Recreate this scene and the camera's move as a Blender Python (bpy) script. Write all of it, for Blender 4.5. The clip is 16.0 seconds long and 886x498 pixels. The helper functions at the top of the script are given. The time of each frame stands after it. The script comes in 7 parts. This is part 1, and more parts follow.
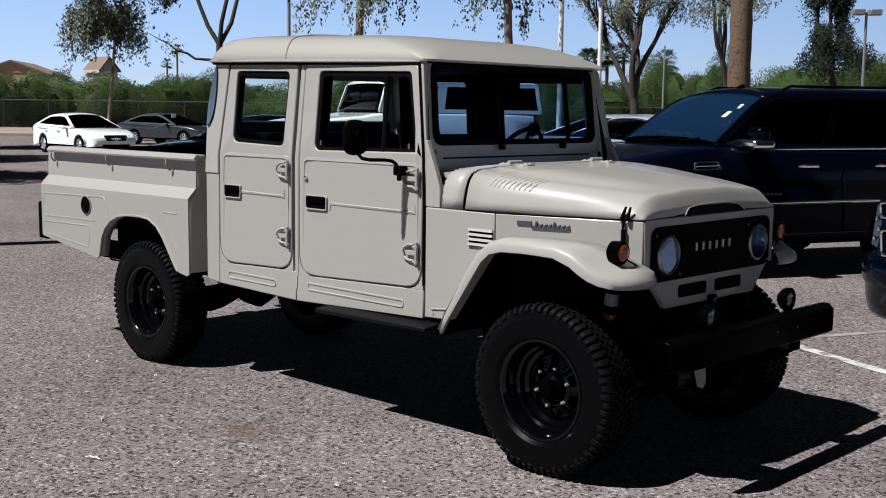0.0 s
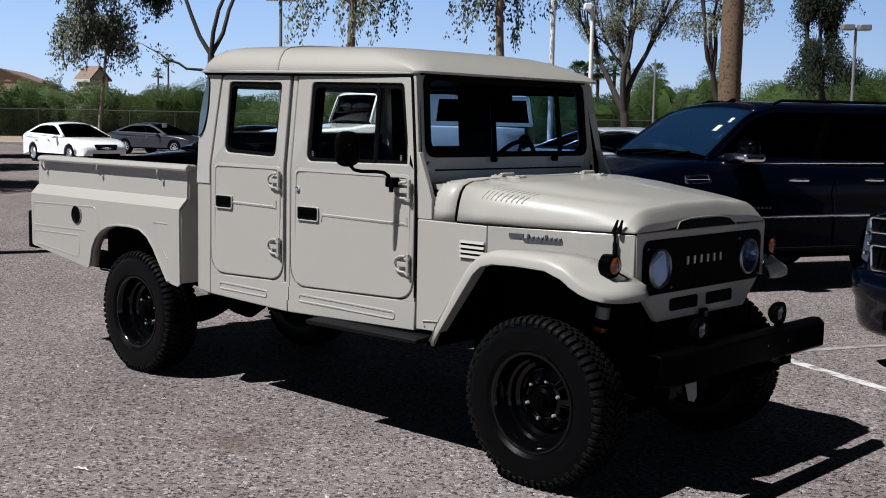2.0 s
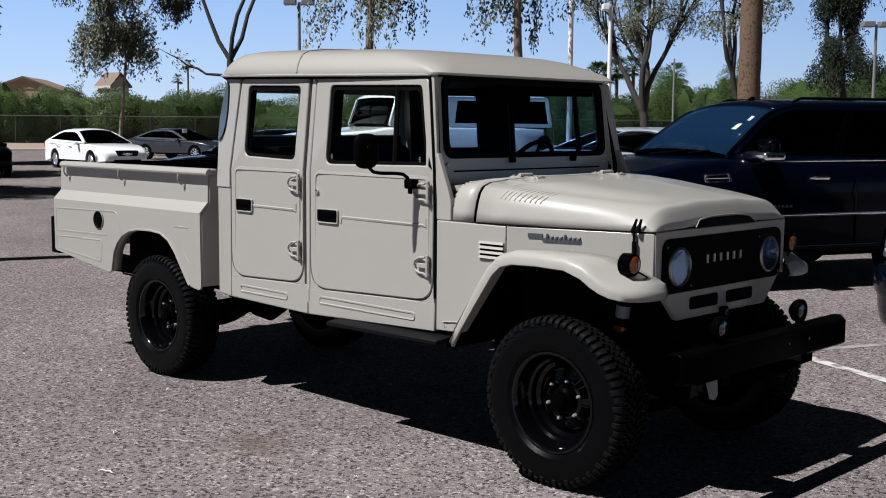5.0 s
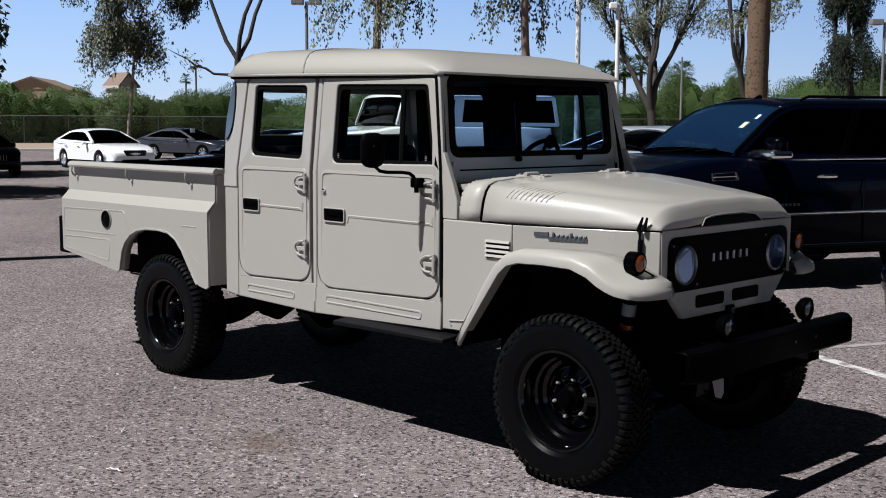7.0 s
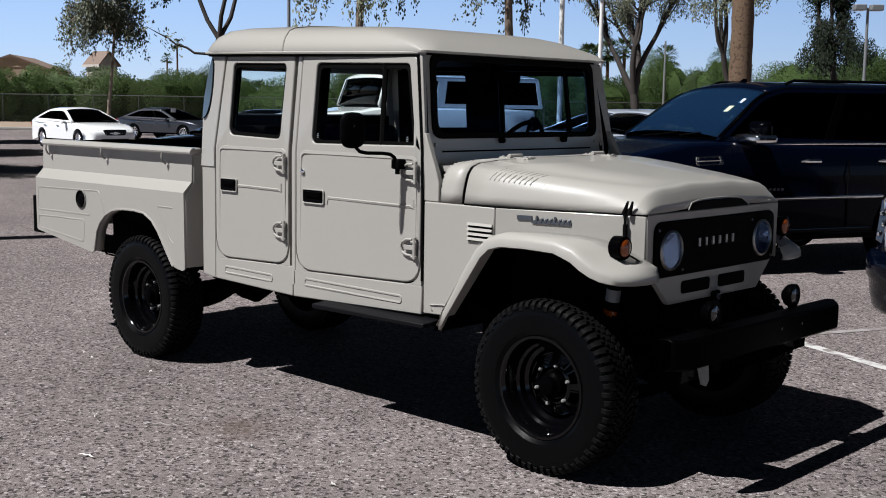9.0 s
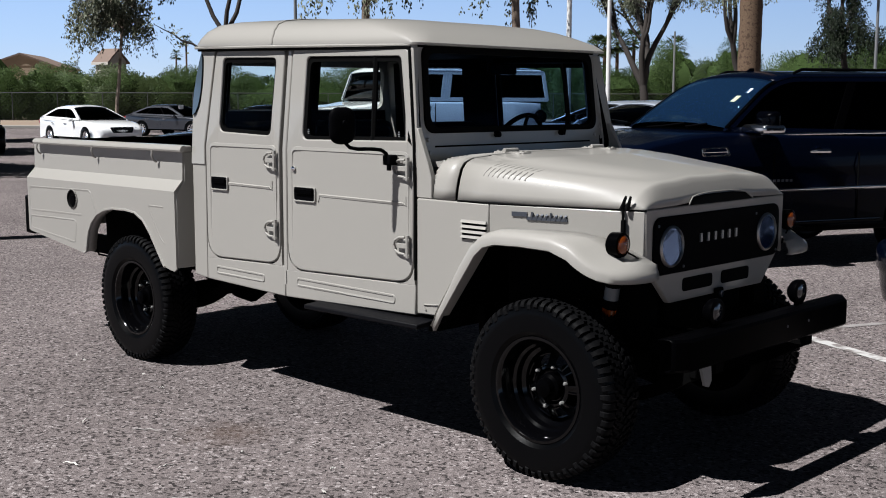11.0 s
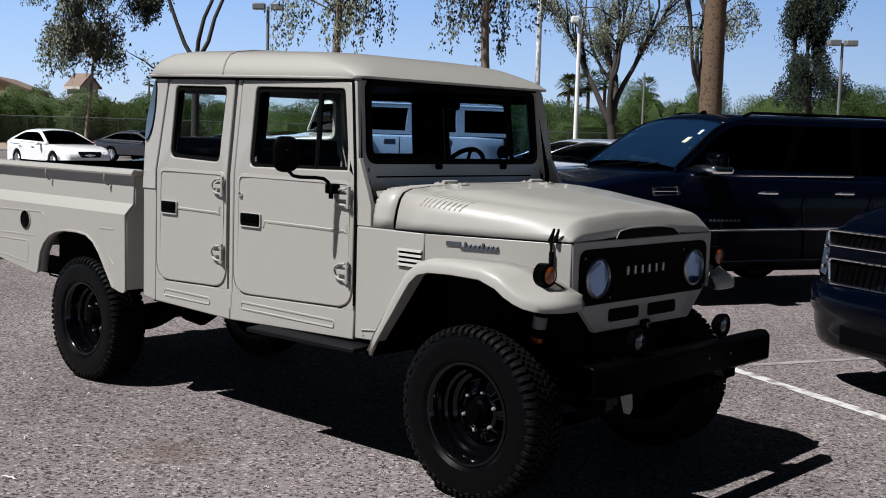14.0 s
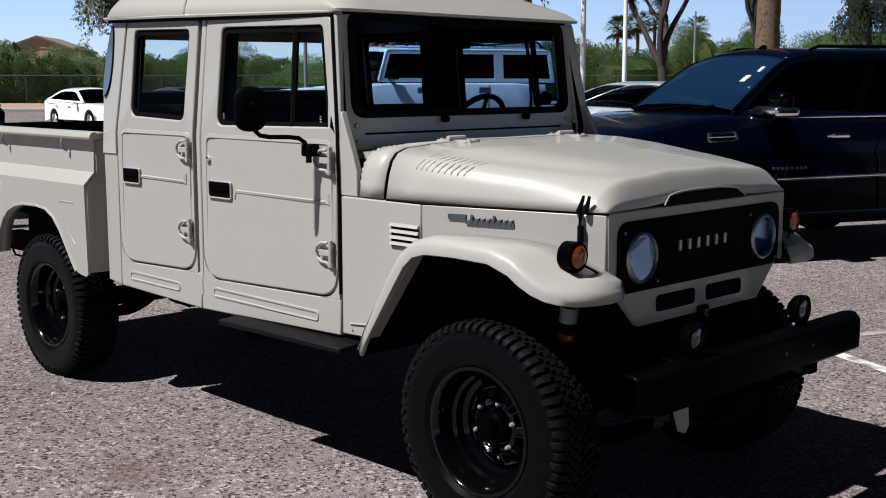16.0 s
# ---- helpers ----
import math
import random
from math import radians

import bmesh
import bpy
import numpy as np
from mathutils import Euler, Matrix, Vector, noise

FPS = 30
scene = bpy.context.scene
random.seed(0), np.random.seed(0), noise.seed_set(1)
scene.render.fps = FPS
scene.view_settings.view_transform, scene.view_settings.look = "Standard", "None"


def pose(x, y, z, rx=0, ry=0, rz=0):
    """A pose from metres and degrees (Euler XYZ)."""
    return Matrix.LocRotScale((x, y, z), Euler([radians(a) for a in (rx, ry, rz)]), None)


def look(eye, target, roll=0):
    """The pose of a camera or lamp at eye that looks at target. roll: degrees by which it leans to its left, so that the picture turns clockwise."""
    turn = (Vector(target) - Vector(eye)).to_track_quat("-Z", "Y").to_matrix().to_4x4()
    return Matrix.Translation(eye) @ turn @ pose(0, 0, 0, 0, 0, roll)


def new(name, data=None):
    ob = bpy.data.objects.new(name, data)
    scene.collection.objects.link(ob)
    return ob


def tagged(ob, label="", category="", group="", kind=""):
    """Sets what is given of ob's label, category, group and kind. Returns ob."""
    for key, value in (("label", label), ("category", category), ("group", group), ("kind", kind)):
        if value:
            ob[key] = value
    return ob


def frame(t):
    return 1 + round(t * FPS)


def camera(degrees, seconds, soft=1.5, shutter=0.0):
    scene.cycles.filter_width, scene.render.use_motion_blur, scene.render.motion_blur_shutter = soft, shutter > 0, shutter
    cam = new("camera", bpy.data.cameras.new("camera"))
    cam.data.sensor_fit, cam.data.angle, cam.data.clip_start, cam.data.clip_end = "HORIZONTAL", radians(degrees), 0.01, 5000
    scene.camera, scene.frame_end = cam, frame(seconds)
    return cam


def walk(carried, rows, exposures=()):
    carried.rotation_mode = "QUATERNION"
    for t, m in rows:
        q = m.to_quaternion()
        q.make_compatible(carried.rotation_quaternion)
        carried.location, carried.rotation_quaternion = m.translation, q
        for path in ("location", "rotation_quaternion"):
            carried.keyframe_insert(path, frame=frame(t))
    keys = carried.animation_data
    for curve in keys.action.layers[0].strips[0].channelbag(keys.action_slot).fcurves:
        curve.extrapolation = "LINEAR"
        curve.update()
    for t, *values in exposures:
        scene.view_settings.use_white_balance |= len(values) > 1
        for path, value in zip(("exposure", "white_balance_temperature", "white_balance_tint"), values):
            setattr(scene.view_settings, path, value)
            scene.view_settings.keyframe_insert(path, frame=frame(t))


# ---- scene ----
cam = camera(42.0, 16.0, soft=1.0)
PATH = [
    (0, (3.268, -4.902, 1.678), (1.899, -3.464, 1.44), 0.7),
    (0.5, (3.28, -4.898, 1.68), (1.905, -3.463, 1.45), 0.7),
    (1, (3.273, -4.892, 1.679), (1.905, -3.451, 1.452), 0.7),
    (1.5, (3.267, -4.895, 1.679), (1.904, -3.45, 1.453), 0.9),
    (2, (3.259, -4.904, 1.68), (1.901, -3.453, 1.462), 1.1),
    (2.5, (3.249, -4.901, 1.676), (1.89, -3.45, 1.456), 0.9),
    (3, (3.252, -4.899, 1.676), (1.892, -3.451, 1.447), 0.6),
    (3.5, (3.257, -4.901, 1.677), (1.901, -3.448, 1.456), 0.8),
    (6, (3.279, -4.917, 1.673), (1.881, -3.503, 1.459), 0.2),
    (6.5, (3.278, -4.912, 1.673), (1.882, -3.496, 1.458), 0.2),
    (7, (3.287, -4.915, 1.674), (1.893, -3.497, 1.458), 0.3),
    (7.5, (3.281, -4.903, 1.671), (1.9, -3.472, 1.455), 0.7),
    (8, (3.267, -4.881, 1.669), (1.894, -3.445, 1.44), 0.7),
    (8.5, (3.247, -4.869, 1.668), (1.875, -3.432, 1.433), 0.7),
    (9, (3.208, -4.83, 1.664), (1.839, -3.392, 1.418), 0.8),
    (11.5, (3.149, -4.632, 1.665), (1.764, -3.213, 1.409), 0.0),
    (12, (3.178, -4.723, 1.673), (1.787, -3.304, 1.442), 0.3),
    (12.5, (3.233, -4.851, 1.672), (1.836, -3.438, 1.445), 0.5),
    (13, (3.281, -4.906, 1.671), (1.898, -3.478, 1.447), 1.4),
    (13.5, (3.323, -4.841, 1.664), (1.978, -3.377, 1.445), 0.5),
    (14, (3.386, -4.665, 1.66), (2.036, -3.202, 1.462), 1.7),
    (14.5, (3.337, -4.501, 1.645), (1.973, -3.063, 1.381), 1.0),
    (15, (3.127, -4.268, 1.637), (1.788, -2.811, 1.353), 1.9),
    (15.5, (2.942, -4.065, 1.653), (1.594, -2.617, 1.359), 2.7),
    (16, (2.763, -3.721, 1.647), (1.357, -2.328, 1.36), 0.0),
]
walk(cam, [(t, look(eye, target, roll)) for t, eye, target, roll in PATH], exposures=[(0.0, 0.77), (14.5, 0.77), (15.3, 0.82), (16.0, 0.91)])

# ---- light ----
SUN = Vector((-0.25, -0.65, 1.0)).normalized()          # towards the sun
world = bpy.data.worlds.new("sky")
scene.world = world
world.use_nodes = True
wn = world.node_tree.nodes
sky = wn.new("ShaderNodeTexSky")
sky.sky_type = "NISHITA"
sky.sun_disc = False
sky.sun_elevation = math.asin(SUN.z)
sky.sun_rotation = math.atan2(SUN.x, SUN.y)
sky.air_density, sky.dust_density, sky.ozone_density = 1.0, 0.3, 2.0
wn["Background"].inputs["Strength"].default_value = 0.0035
world.node_tree.links.new(sky.outputs[0], wn["Background"].inputs[0])
sun = new("sun", bpy.data.lights.new("sun", "SUN"))
sun.data.energy, sun.data.angle, sun.data.color = 5.0, radians(0.53), (0.967, 0.968, 0.973)
sun.matrix_world = look(SUN * 50, (0, 0, 0))


def sky_backdrop():
    """The hazy lower sky, far off and all round: a wide ring that glows from pale at the horizon to blue above."""
    m = bpy.data.materials.new("hazy_sky")
    m.use_nodes = True
    n, l = m.node_tree.nodes, m.node_tree.links
    n.remove(n["Principled BSDF"])
    tc, sep, ramp, em = n.new("ShaderNodeTexCoord"), n.new("ShaderNodeSeparateXYZ"), n.new("ShaderNodeValToRGB"), n.new("ShaderNodeEmission")
    l.new(tc.outputs["Generated"], sep.inputs[0])
    l.new(sep.outputs["Z"], ramp.inputs[0])
    e = ramp.color_ramp.elements
    e[0].position, e[0].color = 0.0, (0.3782, 0.4495, 0.5332, 1)
    e[1].position, e[1].color = 1.0, (0.1922, 0.3193, 0.5704, 1)
    k = e.new(0.43)
    k.color = (0.2821, 0.3999, 0.5828, 1)
    l.new(ramp.outputs[0], em.inputs[0])
    away = n.new("ShaderNodeMapRange")      # the sky deepens away from the sun's side
    away.inputs["From Min"].default_value, away.inputs["From Max"].default_value = 0.05, 0.32
    away.inputs["To Min"].default_value, away.inputs["To Max"].default_value = 1.0, 0.80
    l.new(sep.outputs["X"], away.inputs["Value"])
    l.new(away.outputs[0], em.inputs[1])
    l.new(em.outputs[0], n["Material Output"].inputs[0])
    bm = bmesh.new()
    rows = [[bm.verts.new((1500 * math.cos(a), 1500 * math.sin(a), z)) for a in (2 * math.pi * j / 64 for j in range(64))] for z in (-5, 90, 185)]
    for a, b in zip(rows, rows[1:]):
        for i in range(64):
            bm.faces.new((a[i], a[(i + 1) % 64], b[(i + 1) % 64], b[i]))
    me = bpy.data.meshes.new("backdrop")
    bm.to_mesh(me)
    bm.free()
    me.materials.append(m)
    tagged(new("backdrop", me), "clear pale blue sky low over the horizon", "sky", kind="structure")


sky_backdrop()

# ---- materials ----
def nodes_of(m):
    m.use_nodes = True
    return m.node_tree.nodes, m.node_tree.links, m.node_tree.nodes["Principled BSDF"]


def surface(name, color, rough=0.5, metal=0.0, vary=0.12, scale=3.0, fine=40.0, bump=0.0, coat=0.0, dirt=None, dirt_at=0.62, spec=0.5, coat_ior=1.5, coat_rough=0.04):
    """A painted, plastic, rubber or metal surface: base colour varied by stains and by grain, with fine relief."""
    m = bpy.data.materials.new(name)
    n, l, p = nodes_of(m)
    geo = n.new("ShaderNodeTexCoord")
    big, small = n.new("ShaderNodeTexNoise"), n.new("ShaderNodeTexNoise")
    big.inputs["Scale"].default_value, big.inputs["Detail"].default_value = scale, 5
    small.inputs["Scale"].default_value, small.inputs["Detail"].default_value = fine, 3
    for t in (big, small):
        l.new(geo.outputs["Object"], t.inputs["Vector"])
    mix = n.new("ShaderNodeMix")
    mix.data_type = "RGBA"
    c = Vector(color)
    mix.inputs["A"].default_value = (*(c * (1 - vary)), 1)
    mix.inputs["B"].default_value = (*(c * (1 + vary)), 1)
    add = n.new("ShaderNodeMath")
    add.operation = "MULTIPLY_ADD"
    l.new(small.outputs["Fac"], add.inputs[0])
    add.inputs[1].default_value = 0.5
    half = n.new("ShaderNodeMath")
    half.operation = "MULTIPLY"
    l.new(big.outputs["Fac"], half.inputs[0])
    half.inputs[1].default_value = 0.5
    l.new(half.outputs[0], add.inputs[2])
    l.new(add.outputs[0], mix.inputs["Factor"])
    out = mix.outputs["Result"]
    if dirt:
        ramp = n.new("ShaderNodeMapRange")
        ramp.inputs["From Min"].default_value, ramp.inputs["From Max"].default_value = dirt_at, dirt_at + 0.12
        l.new(big.outputs["Fac"], ramp.inputs["Value"])
        over = n.new("ShaderNodeMix")
        over.data_type = "RGBA"
        l.new(ramp.outputs[0], over.inputs["Factor"])
        l.new(out, over.inputs["A"])
        over.inputs["B"].default_value = (*dirt, 1)
        out = over.outputs["Result"]
    l.new(out, p.inputs["Base Color"])
    r = n.new("ShaderNodeMapRange")
    r.inputs["To Min"].default_value, r.inputs["To Max"].default_value = max(0.02, rough * 0.85), min(1, rough * 1.15)
    l.new(add.outputs[0], r.inputs["Value"])
    l.new(r.outputs[0], p.inputs["Roughness"])
    p.inputs["Metallic"].default_value = metal
    p.inputs["Specular IOR Level"].default_value = spec
    p.inputs["Coat Weight"].default_value, p.inputs["Coat Roughness"].default_value = coat, coat_rough
    p.inputs["Coat IOR"].default_value = coat_ior
    if bump:
        b = n.new("ShaderNodeBump")
        b.inputs["Strength"].default_value, b.inputs["Distance"].default_value = bump, 0.004
        l.new(small.outputs["Fac"], b.inputs["Height"])
        l.new(b.outputs[0], p.inputs["Normal"])
    return m


def glass_like(name, tint, gloss=0.02, face=0.015, rim=0.85, sheen=(0.9, 0.9, 0.9), sky_haze=None):
    m = bpy.data.materials.new(name)
    n, l, p = nodes_of(m)
    clear, shine, mix, lay = n.new("ShaderNodeBsdfTransparent"), n.new("ShaderNodeBsdfGlossy"), n.new("ShaderNodeMixShader"), n.new("ShaderNodeLayerWeight")
    power, fres = n.new("ShaderNodeMath"), n.new("ShaderNodeMath")
    power.operation, fres.operation = "POWER", "MULTIPLY_ADD"
    power.inputs[1].default_value = 5.0
    fres.inputs[1].default_value, fres.inputs[2].default_value = rim, face
    lay.inputs["Blend"].default_value = 0.5
    l.new(lay.outputs["Facing"], power.inputs[0])
    l.new(power.outputs[0], fres.inputs[0])
    clear.inputs[0].default_value = (*tint, 1)
    shine.inputs["Roughness"].default_value = gloss
    shine.inputs["Color"].default_value = (*sheen, 1)
    l.new(fres.outputs[0], mix.inputs[0])
    l.new(clear.outputs[0], mix.inputs[1])
    l.new(shine.outputs[0], mix.inputs[2])
    out = mix.outputs[0]
    if sky_haze:        # bluish film painted over the pane in place of reflected sky
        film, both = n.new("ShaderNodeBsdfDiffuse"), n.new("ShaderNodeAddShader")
        film.inputs[0].default_value = (*sky_haze, 1)
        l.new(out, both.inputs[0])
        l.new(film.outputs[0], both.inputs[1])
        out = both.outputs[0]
    l.new(out, n["Material Output"].inputs[0])
    return m


def foliage(name, a, b, crown=1.6):
    """Leaves: two greens mixed leaf by leaf, slightly translucent."""
    m = bpy.data.materials.new(name)
    n, l, p = nodes_of(m)
    geo, ramp, tex, tc = n.new("ShaderNodeNewGeometry"), n.new("ShaderNodeMix"), n.new("ShaderNodeTexNoise"), n.new("ShaderNodeTexCoord")
    ramp.data_type = "RGBA"
    tex.inputs["Scale"].default_value = 0.5
    l.new(tc.outputs["Object"], tex.inputs["Vector"])
    add = n.new("ShaderNodeMath")
    add.operation = "MULTIPLY"
    l.new(geo.outputs["Random Per Island"], add.inputs[0])
    l.new(tex.outputs["Fac"], add.inputs[1])
    sc = n.new("ShaderNodeMath")
    sc.operation = "MULTIPLY"
    sc.inputs[1].default_value = 2.0
    l.new(add.outputs[0], sc.inputs[0])
    l.new(sc.outputs[0], ramp.inputs["Factor"])
    ramp.inputs["A"].default_value, ramp.inputs["B"].default_value = (*a, 1), (*b, 1)
    l.new(ramp.outputs["Result"], p.inputs["Base Color"])
    p.inputs["Roughness"].default_value = 0.6
    p.inputs["Specular IOR Level"].default_value = 0.2
    # leaves lie roughly along the crown's surface: their normals lean towards it
    lean, unit = n.new("ShaderNodeVectorMath"), n.new("ShaderNodeVectorMath")
    lean.operation, unit.operation = "MULTIPLY_ADD", "NORMALIZE"
    l.new(tc.outputs["Object"], unit.inputs[0])
    l.new(unit.outputs[0], lean.inputs[0])
    lean.inputs[1].default_value = (crown, crown, crown)
    l.new(geo.outputs["Normal"], lean.inputs[2])
    norm = n.new("ShaderNodeVectorMath")
    norm.operation = "NORMALIZE"
    l.new(lean.outputs[0], norm.inputs[0])
    l.new(norm.outputs[0], p.inputs["Normal"])
    tr, mix = n.new("ShaderNodeBsdfTranslucent"), n.new("ShaderNodeMixShader")
    l.new(ramp.outputs["Result"], tr.inputs[0])
    mix.inputs[0].default_value = 0.25
    l.new(p.outputs[0], mix.inputs[1])
    l.new(tr.outputs[0], mix.inputs[2])
    l.new(mix.outputs[0], n["Material Output"].inputs[0])
    return m


def asphalt_material():
    """Worn asphalt: pale and dark aggregate in grey binder, with large patches of wear and oil stains."""
    m = bpy.data.materials.new("asphalt")
    n, l, p = nodes_of(m)
    tc = n.new("ShaderNodeTexCoord")
    vor, vor2, big, mid = n.new("ShaderNodeTexVoronoi"), n.new("ShaderNodeTexVoronoi"), n.new("ShaderNodeTexNoise"), n.new("ShaderNodeTexNoise")
    vor.inputs["Scale"].default_value, vor2.inputs["Scale"].default_value = 66, 170
    big.inputs["Scale"].default_value, big.inputs["Detail"].default_value = 0.45, 6
    mid.inputs["Scale"].default_value, mid.inputs["Detail"].default_value = 9, 6
    for t in (vor, vor2, big, mid):
        l.new(tc.outputs["Object"], t.inputs["Vector"])
    sep = n.new("ShaderNodeSeparateColor")
    l.new(vor.outputs["Color"], sep.inputs[0])
    sep2 = n.new("ShaderNodeSeparateColor")
    l.new(vor2.outputs["Color"], sep2.inputs[0])
    ramp = n.new("ShaderNodeValToRGB")
    e = ramp.color_ramp.elements
    e[0].position, e[0].color = 0.0, (0.0279, 0.0248, 0.0248, 1)
    e[1].position, e[1].color = 1.0, (0.3348, 0.3007, 0.2976, 1)
    for at, c in ((0.14, (0.0546, 0.0465, 0.0459, 1)), (0.24, (0.1345, 0.1147, 0.1128, 1)), (0.55, (0.1606, 0.1364, 0.1345, 1)), (0.88, (0.1922, 0.1649, 0.1624, 1))):
        k = e.new(at)
        k.color = c
    l.new(sep.outputs[0], ramp.inputs[0])
    dark = n.new("ShaderNodeMapRange")          # fine dark grains
    dark.inputs["From Min"].default_value, dark.inputs["From Max"].default_value = 0.55, 0.95
    dark.inputs["To Min"].default_value, dark.inputs["To Max"].default_value = 1.08, 0.62
    l.new(sep2.outputs[0], dark.inputs["Value"])
    wear = n.new("ShaderNodeMapRange")
    wear.inputs["From Min"].default_value, wear.inputs["From Max"].default_value = 0.3, 0.7
    wear.inputs["To Min"].default_value, wear.inputs["To Max"].default_value = 0.78, 1.15
    l.new(big.outputs["Fac"], wear.inputs["Value"])
    mm = n.new("ShaderNodeMapRange")
    mm.inputs["To Min"].default_value, mm.inputs["To Max"].default_value = 0.72, 1.28
    l.new(mid.outputs["Fac"], mm.inputs["Value"])
    prod = n.new("ShaderNodeMath")
    prod.operation = "MULTIPLY"
    l.new(wear.outputs[0], prod.inputs[0])
    l.new(mm.outputs[0], prod.inputs[1])
    prod2 = n.new("ShaderNodeMath")
    prod2.operation = "MULTIPLY"
    l.new(prod.outputs[0], prod2.inputs[0])
    l.new(dark.outputs[0], prod2.inputs[1])
    sc = n.new("ShaderNodeVectorMath")
    sc.operation = "SCALE"
    l.new(ramp.outputs[0], sc.inputs[0])
    l.new(prod2.outputs[0], sc.inputs["Scale"])
    # brown oil stains
    oil = n.new("ShaderNodeTexNoise")
    oil.inputs["Scale"].default_value, oil.inputs["Detail"].default_value = 0.9, 4
    l.new(tc.outputs["Object"], oil.inputs["Vector"])
    om = n.new("ShaderNodeMapRange")
    om.inputs["From Min"].default_value, om.inputs["From Max"].default_value = 0.62, 0.78
    om.inputs["To Max"].default_value = 0.55
    l.new(oil.outputs["Fac"], om.inputs["Value"])
    mix = n.new("ShaderNodeMix")
    mix.data_type = "RGBA"
    l.new(om.outputs[0], mix.inputs["Factor"])
    l.new(sc.outputs[0], mix.inputs["A"])
    mix.inputs["B"].default_value = (0.0620, 0.0465, 0.0372, 1)
    # a rusty drip stain beside the pickup, broken up by noise
    spot, far, sm = n.new("ShaderNodeVectorMath"), n.new("ShaderNodeMath"), n.new("ShaderNodeMapRange")
    spot.operation = "DISTANCE"
    spot.inputs[1].default_value = (-1.53, -1.37, 0)
    l.new(tc.outputs["Object"], spot.inputs[0])
    far.operation = "MULTIPLY_ADD"
    l.new(mid.outputs["Fac"], far.inputs[0])
    far.inputs[1].default_value = 0.5
    l.new(spot.outputs["Value"], far.inputs[2])
    sm.inputs["From Min"].default_value, sm.inputs["From Max"].default_value = 0.22, 0.52
    sm.inputs["To Min"].default_value, sm.inputs["To Max"].default_value = 0.7, 0.0
    l.new(far.outputs[0], sm.inputs["Value"])
    rust = n.new("ShaderNodeMix")
    rust.data_type = "RGBA"
    l.new(sm.outputs[0], rust.inputs["Factor"])
    l.new(mix.outputs["Result"], rust.inputs["A"])
    rust.inputs["B"].default_value = (0.070, 0.047, 0.036, 1)
    l.new(rust.outputs["Result"], p.inputs["Base Color"])
    p.inputs["Roughness"].default_value = 0.9
    p.inputs["Specular IOR Level"].default_value = 0.08
    b = n.new("ShaderNodeBump")
    b.inputs["Strength"].default_value, b.inputs["Distance"].default_value = 0.9, 0.010
    grit = n.new("ShaderNodeTexNoise")
    grit.inputs["Scale"].default_value, grit.inputs["Detail"].default_value = 130, 3
    l.new(tc.outputs["Object"], grit.inputs["Vector"])
    l.new(grit.outputs["Fac"], b.inputs["Height"])
    l.new(b.outputs[0], p.inputs["Normal"])
    return m


BEIGE = surface("beige_paint", (0.275, 0.263, 0.242), 0.42, vary=0.03, scale=1.2, fine=300, coat=0.5, spec=0.25, coat_rough=0.06)
BLACK = surface("black_paint", (0.0006, 0.0006, 0.0008), 0.30, spec=0.014, vary=0.3)
MATT = surface("black_trim", (0.0015, 0.0015, 0.0019), 0.55, spec=0.015, vary=0.3, bump=0.15)
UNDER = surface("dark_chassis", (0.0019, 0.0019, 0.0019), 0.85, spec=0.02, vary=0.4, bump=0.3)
RUBBER = surface("tyre_rubber", (0.001, 0.0011, 0.0014), 0.30, spec=0.09, vary=0.25, fine=90, bump=0.08)
TREAD = surface("tread_rubber", (0.0038, 0.0038, 0.0042), 0.6, spec=0.05, vary=0.35, fine=60, bump=0.4)
SEAL = surface("rubber_seal", (0.0025, 0.0025, 0.0025), 0.7, spec=0.03)
RIM = surface("black_rim", (0.0009, 0.0009, 0.0012), 0.10, vary=0.2, spec=0.3)
CHROME = surface("chrome", (0.94, 0.95, 0.97), 0.16, 1.0, vary=0.06)
STEEL = surface("worn_steel", (0.35, 0.34, 0.33), 0.4, 1.0, vary=0.2)
DARKSTEEL = surface("dark_metal", (0.10, 0.11, 0.13), 0.35, 0.7, vary=0.3)
SILVER = surface("silver_letter", (0.36, 0.36, 0.35), 0.35, 0.6)
CLEAR = glass_like("window_glass", (0.93, 0.955, 0.95), face=0.0004, rim=0.08)
SCREEN = glass_like("screen_glass", (0.52, 0.66, 0.84), face=0.0006, rim=0.12)
TINT = glass_like("tinted_glass", (0.05, 0.056, 0.066), face=0.006, rim=0.5)
# the blue film colour stands in for sky glare on the windscreen
SHADED = glass_like("shaded_glass", (0.24, 0.34, 0.44), face=0.19, sheen=(0.45, 0.74, 1.0), sky_haze=(0.003, 0.010, 0.024))
CORNERGLASS = surface("corner_glass", (0.055, 0.078, 0.10), 0.12, vary=0.25, scale=6, coat=0.6)
AMBER = surface("amber_lens", (0.20, 0.040, 0.004), 0.15, vary=0.15, fine=120, bump=0.3, coat=0.5)
# blue tint put in for the sky's reflection
LENS = surface("headlamp_lens", (0.50, 0.60, 0.80), 0.16, 0.6, vary=0.12, fine=60, bump=0.25)
DARKLENS = surface("dark_lamp_glass", (0.0186, 0.0198, 0.0248), 0.1, 0.3, vary=0.2, coat=0.6)
# blue base colour replaces the sky that the reflector would mirror
MIRROR = surface("sky_tinted_mirror", (0.26, 0.37, 0.66), 0.045, 1.0, vary=0.05, fine=50)
RED = surface("red_lens", (0.217, 0.0062, 0.0062), 0.15)
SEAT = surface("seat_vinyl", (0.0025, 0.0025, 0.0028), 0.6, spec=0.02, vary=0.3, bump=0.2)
ASPHALT = asphalt_material()
